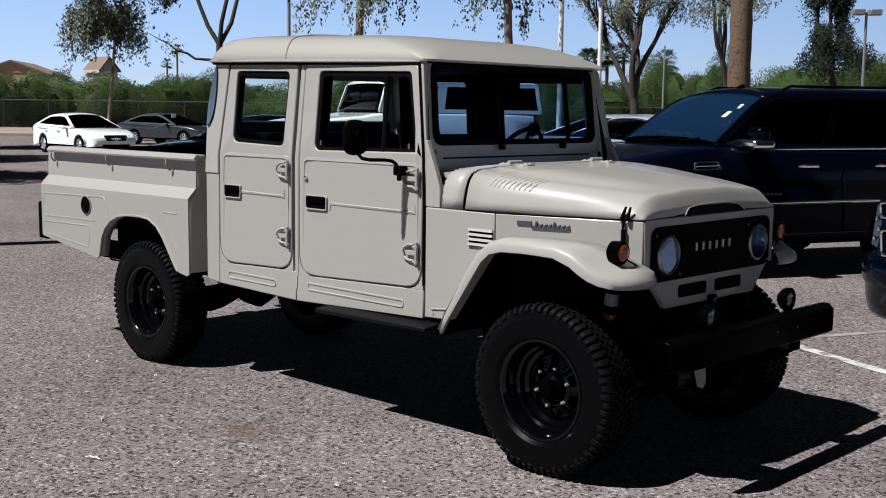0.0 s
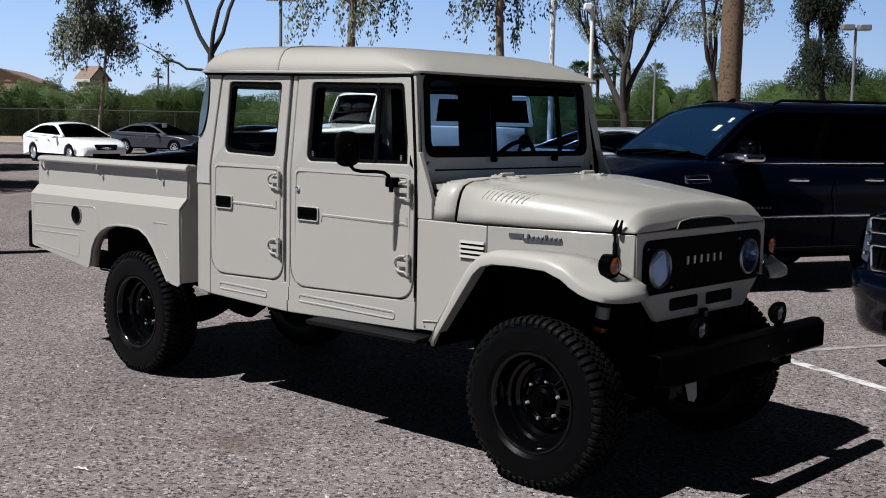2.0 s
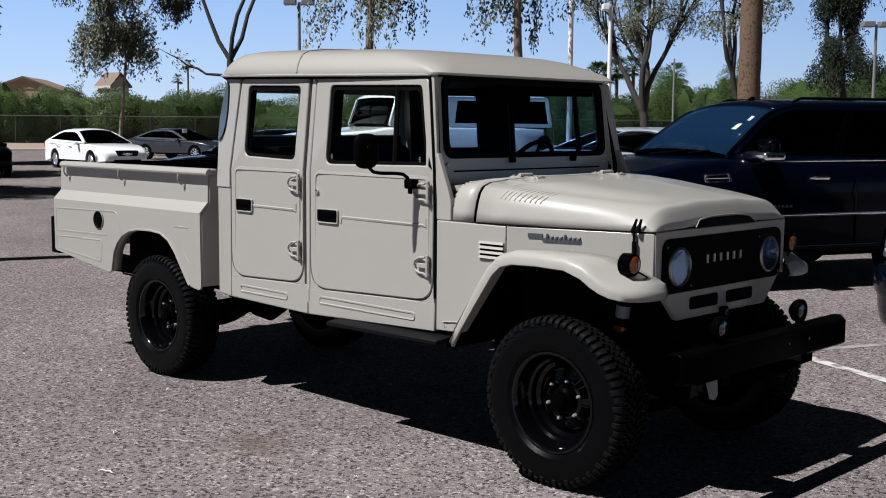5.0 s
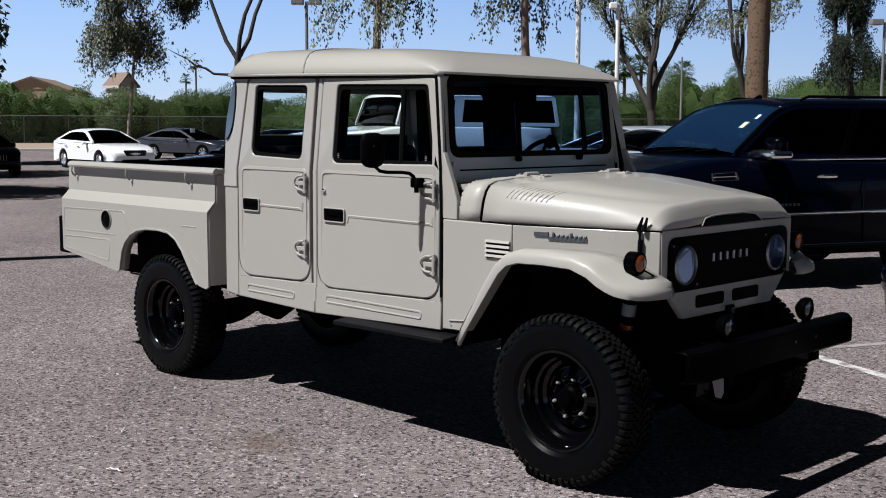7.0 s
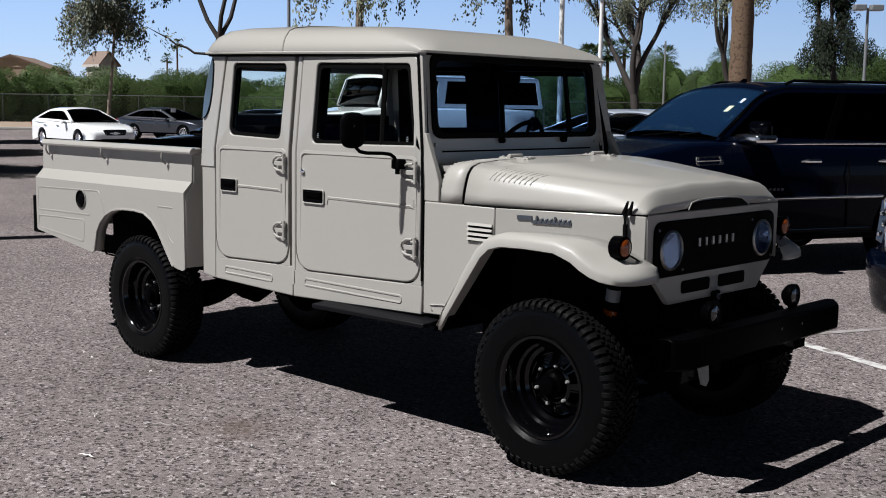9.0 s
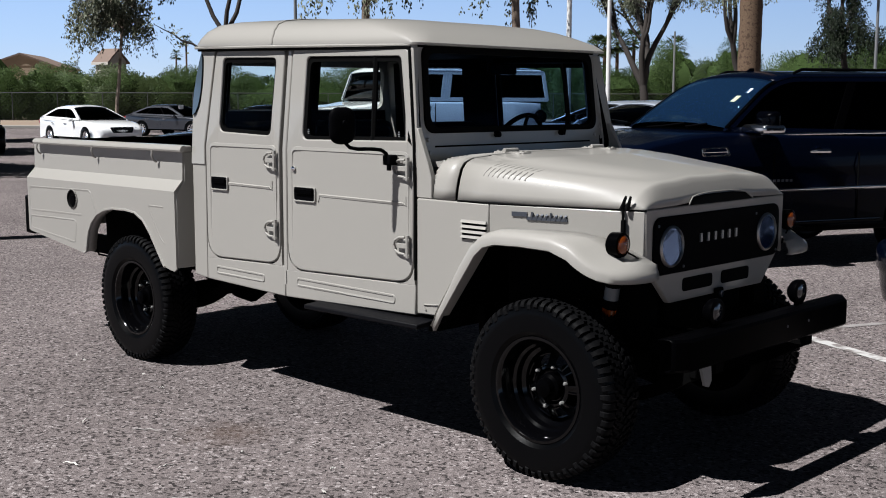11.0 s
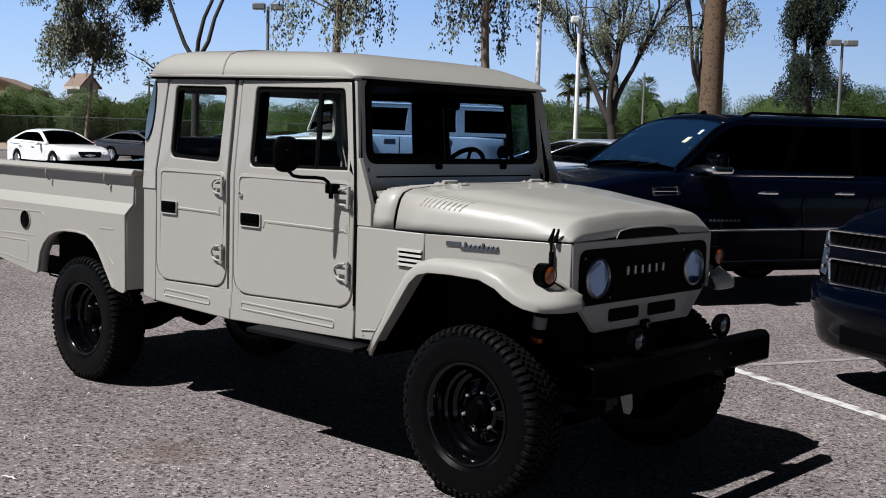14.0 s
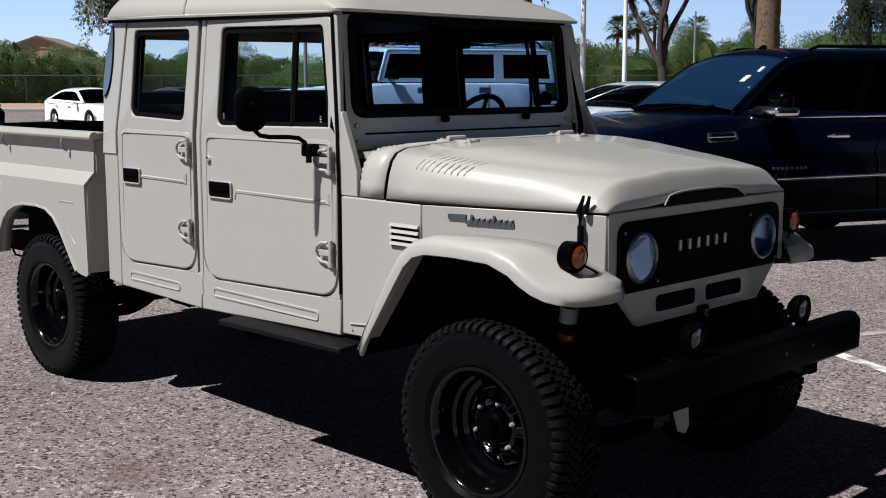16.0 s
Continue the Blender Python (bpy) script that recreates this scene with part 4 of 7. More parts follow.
    # -- hood, with its nose, and the cowl shoulder behind it
    st = [(-0.50, 1.396, 0.79, 0), (-0.30, 1.376, 0.785, 0), (-0.10, 1.354, 0.735, 0), (0.08, 1.337, 0.685, 0.0), (0.20, 1.325, 0.652, 0.015), (0.27, 1.319, 0.632, 0.038), (0.318, 1.3144, 0.618, 0.062), (0.340, 1.3128, 0.613, 0.071), (0.349, 1.3090, 0.611, 0.076), (0.3555, 1.3010, 0.609, 0.077), (0.366, 1.2825, 0.606, 0.068), (0.382, 1.244, 0.600, 0.038), (0.397, 1.208, 0.592, 0.005)]
    hood = part("hood", loft(bmesh.new(), [hood_section(x, t, h, crown=0.012, inset=k) for x, t, h, k in st], closed=False), BEIGE, truck, smooth=42, solid=0.006)
    cw = [(-0.672, 1.386, 0.780), (-0.655, 1.392, 0.786), (-0.60, 1.396, 0.79), (-0.520, 1.397, 0.79)]
    part("cowl_top", loft(bmesh.new(), [hood_section(x, t, h, base=1.202, crown=0.012) for x, t, h in cw], closed=False), BEIGE, truck, smooth=60, solid=0.006)
    part("cowl_deck", boxed(-0.80, -0.66, -0.72, 0.72, 1.345, 1.372), BEIGE, truck)
    # bolt heads along the cowl's rear edge, all the way over
    rim = hood_section(-0.666, 1.388, 0.781, base=1.202, crown=0.012)
    for a, b in zip(rim[1:6], rim[2:7]):
        n = max(1, round((Vector(b) - Vector(a)).length / 0.030))
        for k in range(n):
            q = Vector(a).lerp(Vector(b), (k + 0.5) / n)
            part("cowl_bolt", lathe(bmesh.new(), [(0.009, -0.012), (0.009, 0.004), (0.007, 0.007), (0.0, 0.008)], 8, Matrix.Translation(q)), BEIGE, truck)
    # seams under and behind the hood
    part("hood_seal", loft(bmesh.new(), [hood_section(x, t - 0.012, h - 0.012, crown=0.012) for x, t, h in ((-0.530, 1.396, 0.79), (-0.490, 1.396, 0.79))], closed=False), SEAL, truck, solid=0.004)
    for s in (-1, 1):
        part("hood_seal", tube(bmesh.new(), [(x, s * (hood_width(x) - 0.010), 1.201) for x in (-0.50, -0.30, 0.1, 0.40)], 0.006, 6), SEAL, truck)
    # slanted louvres pressed into the hood's shoulder
    def shoulder(x, q):
        a, b = next((u, v) for u, v in zip(st, st[1:]) if x <= v[0])
        k = (x - a[0]) / (b[0] - a[0])
        sec = hood_section(x, a[1] + (b[1] - a[1]) * k, a[2] + (b[2] - a[2]) * k, crown=0.012)
        return Vector(sec[int(q)]).lerp(Vector(sec[int(q) + 1]), q % 1)
    for s in (-1, 1):
        for k in range(9):
            pts = []
            for u in range(6):
                p = shoulder(-0.372 + k * 0.0265 + 0.046 * u / 5, 2.7 + 2.75 * u / 5)
                pts.append((p.x, s * abs(p.y), p.z - 0.0005))
            part("hood_louvre", tube(bmesh.new(), pts, [0.0065, 0.0072, 0.0068, 0.0064, 0.0055, 0.003], 6), BEIGE, hood)
    # intake slot under the nose
    slot = rounded([(-0.27, 1.206, 0.004), (0.27, 1.206, 0.004), (0.225, 1.238, 0.02), (0.12, 1.247, 0.1), (-0.12, 1.247, 0.1), (-0.225, 1.238, 0.02)])
    part("hood_intake", plate(bmesh.new(), slot, None, lambda y, z, d: (0.4100 - (z - 1.208) / 2.4 - d, y, z), 0.02), SEAL, hood, "dark intake slot under the hood's lip")
    lip = ((-0.275, 1.207), (-0.252, 1.223), (-0.228, 1.238), (-0.17, 1.247), (-0.09, 1.251), (0.0, 1.252), (0.09, 1.251), (0.17, 1.247), (0.228, 1.238), (0.252, 1.223), (0.275, 1.207))
    part("intake_lip", tube(bmesh.new(), [(0.4085 - (z - 1.208) / 2.4, y, z + 0.002) for y, z in lip], 0.003, 6), BEIGE, hood)
    for s in (-1, 1):
        # hood hinges at the back, latch at the side
        bm = bmesh.new()
        y = s * 0.35
        for x0, x1 in ((-0.645, -0.575), (-0.548, -0.455)):
            box(bm, x0, x1, y - 0.030, y + 0.030, 1.402, 1.413)
            box(bm, x0 + 0.012, x1 - 0.012, y - 0.045, y + 0.045, 1.400, 1.409)
        tube(bm, [(-0.562, y - 0.05, 1.418), (-0.562, y + 0.05, 1.418)], 0.0125, 8)
        for x, dy in ((-0.625, 0.018), (-0.625, -0.018), (-0.475, 0.018), (-0.475, -0.018)):
            lathe(bm, [(0.009, 0), (0.009, 0.006), (0, 0.007)], 6, Matrix.Translation((x, y + dy, 1.412)))
        part("hood_hinge", bm, BEIGE, hood, bevel=0.002)
        y = s * (hood_width(0.315) + 0.010)
        bm = tube(bmesh.new(), [(0.315, y, 1.10), (0.315, y, 1.16)], 0.011, 8)
        tube(bm, [(0.313, y, 1.16), (0.313, y, 1.205)], 0.006, 6)
        tube(bm, [(0.300, y - s * 0.004, 1.20), (0.318, y - s * 0.012, 1.262)], [0.011, 0.005], 6)
        tube(bm, [(0.330, y - s * 0.004, 1.20), (0.342, y - s * 0.012, 1.262)], [0.011, 0.005], 6)
        part("hood_latch", bm, SEAL, truck, "black rubber hood latch")
    # -- nose: beige apron, black bezel, lamps
    Wx = lambda x0: (lambda y, z, d: (x0 - d, y, z))
    ap = rounded([(-0.400, 0.785, 0.02), (0.400, 0.785, 0.02), (0.585, 0.97, 0.03), (0.592, 1.205, 0.012), (-0.592, 1.205, 0.012), (-0.585, 0.97, 0.03)])
    nose = part("front_panel", plate(bmesh.new(), ap, None, Wx(0.40), 0.03), BEIGE, truck, bevel=0.005)
    for ya, yb in ((-0.345, -0.10), (-0.02, 0.225)):
        ya, yb = ya + 0.045, yb + 0.045
        part("lower_slot", plate(bmesh.new(), rounded([(ya, 0.825, 0.018), (yb, 0.825, 0.018), (yb, 0.885, 0.018), (ya, 0.885, 0.018)]), None, Wx(0.404), 0.02), SEAL, nose, "dark lower air slot")
    bez = part("grille_bezel", plate(bmesh.new(), rounded([(-0.54, 0.915, 0.06), (0.54, 0.915, 0.06), (0.54, 1.168, 0.06), (-0.54, 1.168, 0.06)], 6), None, Wx(0.41), 0.02), MATT, truck, "matt black grille panel", bevel=0.005)
    for k, y in enumerate((-0.155, -0.095, -0.035, 0.025, 0.085, 0.145)):
        part("emblem_bar", boxed(0.411, 0.417, y - 0.030, y - 0.014, 1.038, 1.076), SILVER, bez, "silver emblem bar, plain shape")
    for s in (-1, 1):
        m = Matrix.Translation((0.41, s * 0.41, 1.036)) @ Matrix.Rotation(radians(90), 4, "Y")
        hl = part("headlight", lathe(bmesh.new(), [(0.090, -0.01), (0.092, 0.004), (0.088, 0.010), (0.083, 0.012), (0.080, 0.006), (0.080, -0.02)], 32, m, close=False), STEEL, truck, "round headlight with a dull metal ring")
        part("reflector", lathe(bmesh.new(), [(0.081 * math.cos(q * 0.196), 0.004 - 0.056 * math.sin(q * 0.196)) for q in range(9)], 40, m), MIRROR, hl, smooth=80)
        part("lens", lathe(bmesh.new(), [(0.081, 0.004), (0.070, 0.013), (0.045, 0.021), (0.02, 0.024), (0, 0.0245)], 28, m), CLEAR, hl)
        for dy, dz in ((0.10, 0.095), (-0.10, -0.095)):
            part("screw", lathe(bmesh.new(), [(0.007, 0), (0.006, 0.004), (0, 0.005)], 8, m @ Matrix.Translation((dz, dy, 0))), DARKSTEEL, bez)
    bk = part("crank_bracket", boxed(0.400, 0.418, -0.040, 0.030, 0.755, 0.812), UNDER, nose, "dark bracket below the air slots", bevel=0.01)
    part("eye", lathe(bmesh.new(), [(0.014, 0.0), (0.015, 0.012), (0.009, 0.013), (0.008, 0.0)], 16, Matrix.Translation((0.417, -0.005, 0.785)) @ Matrix.Rotation(radians(90), 4, "Y")), DARKSTEEL, bk)
    # -- front wings
    for s in (-1, 1):
        wing_path = [(-0.650, 0.595, 0.81, 0.822), (-0.60, 0.675, 0.81, 0.842), (-0.44, 0.905, 0.80, 0.868), (-0.36, 1.01, 0.80, 0.875), (-0.29, 1.065, 0.795, 0.88), (-0.20, 1.090, 0.77, 0.885), (-0.05, 1.096, 0.725, 0.89), (0.12, 1.092, 0.68, 0.89)]
        rows = []
        for i, (x, z, yi, yo) in enumerate(wing_path):
            a, b = wing_path[max(i - 1, 0)], wing_path[min(i + 1, len(wing_path) - 1)]
            d = Vector((b[0] - a[0], b[1] - a[1])).normalized()
            nx, nz = -d.y, d.x
            lip = (0.03, 0.04, 0.055)[min(i, 2)]
            sec = [(yi, 0.0), (yi + (yo - yi) * 0.5, 0.002), (yo - 0.035, -0.002), (yo - 0.012, -0.010), (yo, -0.028), (yo, -lip), (yo - 0.012, -lip - 0.004)]
            rows.append([(x + nx * k, s * y, z + nz * k) for y, k in sec])
        # the front end sweeps round to the nose: root, outer edge, lip
        for root, edge, low in (((0.22, 0.650, 1.078), (0.212, 0.887, 1.066), 1.006), ((0.27, 0.634, 1.061), (0.258, 0.883, 1.036), 0.975), ((0.315, 0.620, 1.042), (0.304, 0.876, 1.006), 0.951), ((0.355, 0.607, 1.024), (0.348, 0.863, 0.984), 0.934),
                                ((0.388, 0.597, 1.008), (0.390, 0.841, 0.971), 0.925), ((0.408, 0.588, 0.997), (0.423, 0.808, 0.964), 0.921), ((0.418, 0.580, 0.989), (0.446, 0.766, 0.960), 0.919), ((0.422, 0.572, 0.984), (0.459, 0.715, 0.958), 0.918),
                                ((0.424, 0.566, 0.980), (0.464, 0.655, 0.957), 0.917), ((0.425, 0.562, 0.977), (0.461, 0.600, 0.956), 0.917), ((0.425, 0.560, 0.975), (0.452, 0.566, 0.955), 0.917)):
            root, edge = Vector(root), Vector(edge)
            out = Vector((edge.x - root.x, edge.y - root.y, 0))
            k = min(0.035, out.length * 0.4)
            out = out.normalized()
            sec = [root, root.lerp(edge, 0.5) + Vector((0, 0, 0.009)), edge - out * k, edge - out * k * 0.34 - Vector((0, 0, 0.009)), edge - Vector((0, 0, 0.024)), Vector((edge.x, edge.y, low)), Vector((edge.x, edge.y, low)) - out * 0.010 - Vector((0, 0, 0.004))]
            rows.append([(p.x, s * p.y, p.z) for p in sec])
        part("front_wing", loft(bmesh.new(), rows, closed=False, caps=False), BEIGE, truck, smooth=60, solid=0.008)
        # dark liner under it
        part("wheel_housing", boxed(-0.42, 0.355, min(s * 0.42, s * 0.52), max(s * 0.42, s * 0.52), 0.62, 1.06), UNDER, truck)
        # turn signal on the wing
        y = s * 0.72
        m = Matrix.Translation((0.350, y, 1.068)) @ Matrix.Scale(0.89, 4) @ Matrix.Rotation(radians(90), 4, "Y")
        sig = part("turn_signal", lathe(bmesh.new(), [(0.0, -0.045), (0.040, -0.043), (0.056, -0.03), (0.058, 0.02), (0.058, 0.030), (0.052, 0.034), (0.045, 0.030), (0.044, 0.02)], 24, m), BLACK, truck, "black round turn signal with an amber lens")
        part("lens", lathe(bmesh.new(), [(0.045, 0.022), (0.044, 0.034), (0.034, 0.042), (0.0, 0.046)], 24, m), AMBER, sig)
        part("wire", tube(bmesh.new(), [(0.36, y + s * -0.02, 1.045), (0.39, s * 0.665, 1.02), (0.402, s * 0.60, 0.985), (0.404, s * 0.585, 0.965)], 0.004, 6), SEAL, sig)
        part("foot", tube(bmesh.new(), [(0.345, y, 1.02), (0.345, y, 0.985)], [0.02, 0.03], 10), MATT, sig)
    # -- bed
    X0, X1 = -4.59, -2.735
    def bed_y(z):
        pts = [(0.60, 0.862), (1.118, 0.866), (1.182, 0.806), (1.36, 0.80)]
        for (za, ya), (zb, yb) in zip(pts, pts[1:]):
            if z <= zb:
                return ya + (yb - ya) * (z - za) / (zb - za)
        return 0.80
    arch = [(-3.80, 0.665), (-3.765, 0.80), (-3.72, 0.865), (-3.65, 0.92), (-3.56, 0.955), (-3.45, 0.972), (-3.30, 0.975), (-3.18, 0.965), (-3.09, 0.925), (-3.02, 0.86), (-2.95, 0.77), (-2.875, 0.675)]
    for s in (-1, 1):
        bm = bmesh.new()
        xs_top = [X0] + [X0 + 0.02] + [a[0] for a in arch] + [-2.85, -2.80, -2.76, X1]
        zbot = [0.755, 0.745] + [a[1] for a in arch] + [0.655, 0.645, 0.64, 0.655]
        xs_top[2], zb0 = -3.85, 0.655
        zbot[2] = 0.655
        xs_top.insert(3, -3.80)
        zbot.insert(3, 0.665)
        rows = []
        for x, zb in zip(xs_top, zbot):
            zs = [zb, zb + (1.118 - zb) * 0.33, zb + (1.118 - zb) * 0.66, 1.118, 1.182, 1.27, 1.352]
            rows.append([(x + (0.09 * max(0.0, z - 0.92) / 0.45 if x < -4.6 else 0.0), s * bed_y(z), z) for z in zs])
        bs = part("bed_side", loft(bm, rows, closed=False), BEIGE, truck, smooth=0, solid=0.012)
        # rolled arch edge, rail, hooks, pressed frames
        part("arch_edge", tube(bmesh.new(), [(x, s * 0.868, z) for x, z in [(-3.835, 0.655)] + arch + [(-2.86, 0.66)]], 0.009, 6), BEIGE, bs)
        part("arch_flange", loft(bmesh.new(), [[(x, s * 0.866, z), (x, s * 0.80, z)] for x, z in arch], closed=False), BEIGE, bs, solid=0.006)
        rail = part("rail", tube(bmesh.new(), [(X0 + 0.07, s * 0.835, 1.372), (X1 + 0.05, s * 0.835, 1.372)], 0.024, 10, flat=0.7), BEIGE, bs)
        part("rail_top", boxed(X0 + 0.09, X1 + 0.04, min(s * 0.76, s * 0.84), max(s * 0.76, s * 0.84), 1.352, 1.392), BEIGE, bs, bevel=0.012)
        for x in (-4.47, -3.72, -3.0):
            part("tie_hook", tube(bmesh.new(), [(x, s * 0.845, 1.365), (x, s * 0.852, 1.325), (x, s * 0.838, 1.295), (x, s * 0.82, 1.285)], 0.0065, 6), BEIGE, bs)
        fr = lambda pts: tube(bmesh.new(), [(x, s * (bed_y(z) - 0.001), z) for x, z in rounded_line(pts, 0.03, 4)], 0.010, 6)
        part("pressed_frame", fr([(-3.66, 0.93), (-3.72, 1.072), (-4.56, 1.055), (-4.565, 0.895), (-3.85, 0.905)]), BEIGE, bs)
        part("pressed_frame", fr([(-4.2, 0.860), (-4.56, 0.852), (-4.56, 0.768), (-3.94, 0.715), (-3.92, 0.865), (-4.2, 0.860)]), BEIGE, bs)
        part("pressed_frame", fr([(-2.86, 1.02), (-3.03, 1.02), (-2.90, 0.83), (-2.86, 0.80)]), BEIGE, bs)
        if s < 0:
            m = Matrix.Translation((-3.955, -0.868, 1.005)) @ Matrix.Rotation(radians(90), 4, "X")
            cap = part("fuel_filler", lathe(bmesh.new(), [(0.063, 0.0), (0.063, 0.010), (0.054, 0.012), (0.050, 0.006), (0.046, 0.004), (0.0, 0.004)], 24, m), SEAL, bs, "round dark fuel filler with beige rim")
            part("rim", lathe(bmesh.new(), [(0.060, 0.004), (0.066, 0.008), (0.060, 0.011)], 24, m, close=False), BEIGE, cap)
            part("cap", lathe(bmesh.new(), [(0.036, 0.004), (0.034, 0.012), (0.0, 0.013)], 16, m @ Matrix.Translation((0.012, -0.012, 0))), BLACK, cap)
    part("bed_front", plate(bmesh.new(), [(-0.855, 0.66), (0.855, 0.66), (0.86, 1.11), (0.80, 1.18), (0.80, 1.352), (-0.80, 1.352), (-0.80, 1.18), (-0.86, 1.11)], None, lambda y, z, d: (X1 + 0.002 - d, y, z), 0.03), BEIGE, truck, bevel=0.006)
    part("bed_rear", plate(bmesh.new(), [(-0.855, 0.75), (0.855, 0.75), (0.86, 1.11), (0.80, 1.18), (0.80, 1.352), (-0.80, 1.352), (-0.80, 1.18), (-0.86, 1.11)], None, lambda y, z, d: (X0 - 0.002 + d + 0.09 * max(0.0, z - 0.92) / 0.45, y, z), 0.03), BEIGE, truck, bevel=0.006)
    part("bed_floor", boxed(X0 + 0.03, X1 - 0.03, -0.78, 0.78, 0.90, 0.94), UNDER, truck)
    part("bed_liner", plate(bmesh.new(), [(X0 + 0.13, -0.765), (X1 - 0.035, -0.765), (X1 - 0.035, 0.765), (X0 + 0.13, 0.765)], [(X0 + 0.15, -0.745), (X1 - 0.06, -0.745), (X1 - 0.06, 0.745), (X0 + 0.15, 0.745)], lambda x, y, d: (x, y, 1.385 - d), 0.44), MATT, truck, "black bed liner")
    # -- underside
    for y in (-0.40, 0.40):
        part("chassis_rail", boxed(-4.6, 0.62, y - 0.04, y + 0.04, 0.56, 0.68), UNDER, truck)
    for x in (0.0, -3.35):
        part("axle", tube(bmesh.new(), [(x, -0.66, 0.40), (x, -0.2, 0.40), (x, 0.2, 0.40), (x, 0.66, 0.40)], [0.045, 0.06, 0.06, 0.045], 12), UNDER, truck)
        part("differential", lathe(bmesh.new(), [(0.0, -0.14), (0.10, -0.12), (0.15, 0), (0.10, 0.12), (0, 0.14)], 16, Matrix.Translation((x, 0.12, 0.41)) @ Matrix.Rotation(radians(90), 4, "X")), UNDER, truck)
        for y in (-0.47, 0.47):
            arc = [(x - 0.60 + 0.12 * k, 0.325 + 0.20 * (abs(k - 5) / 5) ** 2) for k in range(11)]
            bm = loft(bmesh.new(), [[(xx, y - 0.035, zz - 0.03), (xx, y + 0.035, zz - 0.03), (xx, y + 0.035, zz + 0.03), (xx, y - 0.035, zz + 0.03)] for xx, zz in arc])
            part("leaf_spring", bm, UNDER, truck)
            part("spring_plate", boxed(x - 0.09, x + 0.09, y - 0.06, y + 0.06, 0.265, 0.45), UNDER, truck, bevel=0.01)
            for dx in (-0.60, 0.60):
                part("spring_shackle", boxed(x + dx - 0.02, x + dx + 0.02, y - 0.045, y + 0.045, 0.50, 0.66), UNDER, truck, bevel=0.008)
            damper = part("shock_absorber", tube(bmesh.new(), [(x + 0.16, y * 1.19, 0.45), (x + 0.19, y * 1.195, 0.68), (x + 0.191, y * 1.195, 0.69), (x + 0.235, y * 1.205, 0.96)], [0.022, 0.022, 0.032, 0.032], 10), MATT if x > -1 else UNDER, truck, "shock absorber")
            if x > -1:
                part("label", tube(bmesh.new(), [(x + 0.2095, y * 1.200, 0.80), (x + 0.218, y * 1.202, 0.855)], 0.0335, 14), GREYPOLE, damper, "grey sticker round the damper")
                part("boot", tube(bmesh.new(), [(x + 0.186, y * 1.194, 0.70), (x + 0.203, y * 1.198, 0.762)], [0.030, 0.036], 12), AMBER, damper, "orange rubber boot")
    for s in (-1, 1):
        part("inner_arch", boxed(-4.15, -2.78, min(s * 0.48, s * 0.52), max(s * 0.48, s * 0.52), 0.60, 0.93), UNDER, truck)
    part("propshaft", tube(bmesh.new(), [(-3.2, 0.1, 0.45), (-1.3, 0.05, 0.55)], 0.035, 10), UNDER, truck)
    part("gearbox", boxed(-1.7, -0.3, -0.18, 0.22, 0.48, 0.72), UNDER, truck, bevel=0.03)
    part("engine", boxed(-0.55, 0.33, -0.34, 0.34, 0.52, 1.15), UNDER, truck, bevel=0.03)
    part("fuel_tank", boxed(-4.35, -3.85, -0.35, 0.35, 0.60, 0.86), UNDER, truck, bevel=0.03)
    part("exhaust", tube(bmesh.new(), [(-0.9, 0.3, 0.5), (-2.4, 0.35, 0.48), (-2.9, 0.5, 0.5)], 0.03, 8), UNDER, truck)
    for s in (-1, 1):
        bm = loft(bmesh.new(), [[(x, s * 0.70, 0.585 + dz), (x, s * 0.90, 0.575 + dz), (x, s * 0.90, 0.60 + dz), (x, s * 0.70, 0.615 + dz)] for x, dz in ((-1.50, 0.005), (-0.66, 0.012))])
        part("running_board", bm, STEP, truck, "black running board", bevel=0.006)
    # -- bumpers, fog lamps
    def channel(y):
        back = 0.05 * max(0.0, abs(y) - 0.69) / 0.08
        return [(0.590, y, 0.704), (0.640 - back * 0.5, y, 0.708), (0.690 - back, y, 0.708), (0.701 - back, y, 0.698), (0.702 - back, y, 0.64), (0.701 - back, y, 0.588), (0.690 - back, y, 0.578), (0.625, y, 0.577)]
    bump = part("front_bumper", loft(bmesh.new(), [channel(y) for y in (-0.765, -0.745, -0.72, -0.69, 0.0, 0.69, 0.72, 0.745, 0.775)], closed=False), BLACK, truck, "black steel channel bumper", solid=0.006)
    for y in (0.1, 0.30):
        part("bolt", lathe(bmesh.new(), [(0.008, 0), (0.007, 0.005), (0, 0.006)], 8, Matrix.Translation((0.70, y, 0.655)) @ Matrix.Rotation(radians(90), 4, "Y")), DARKSTEEL, bump)
    for s in (-1, 1):
        part("bumper_bracket", boxed(0.40, 0.66, s * 0.40 - 0.03, s * 0.40 + 0.03, 0.52, 0.66), UNDER, truck)
        if s < 0:
            part("tow_bracket", loft(bmesh.new(), [[(x, -0.565, 0.585), (x, -0.485, 0.585), (x, -0.475, 0.50), (x, -0.495, 0.475), (x, -0.525, 0.485)] for x in (0.655, 0.668)]), BAREMETAL, truck, "bare steel bracket under the bumper")
        m = Matrix.Translation((0.62, s * 0.37 - 0.022, 0.775)) @ Matrix.Scale(0.86, 4) @ Matrix.Rotation(radians(90), 4, "Y")
        fog = part("fog_lamp", lathe(bmesh.new(), [(0, -0.055), (0.03, -0.05), (0.06, -0.025), (0.068, 0.0), (0.068, 0.018), (0.060, 0.020)], 24, m), BLACK, truck, "small round black auxiliary lamp")
        part("lens", lathe(bmesh.new(), [(0.060, 0.012), (0.04, 0.022), (0, 0.026)], 24, m), DARKLENS, fog)
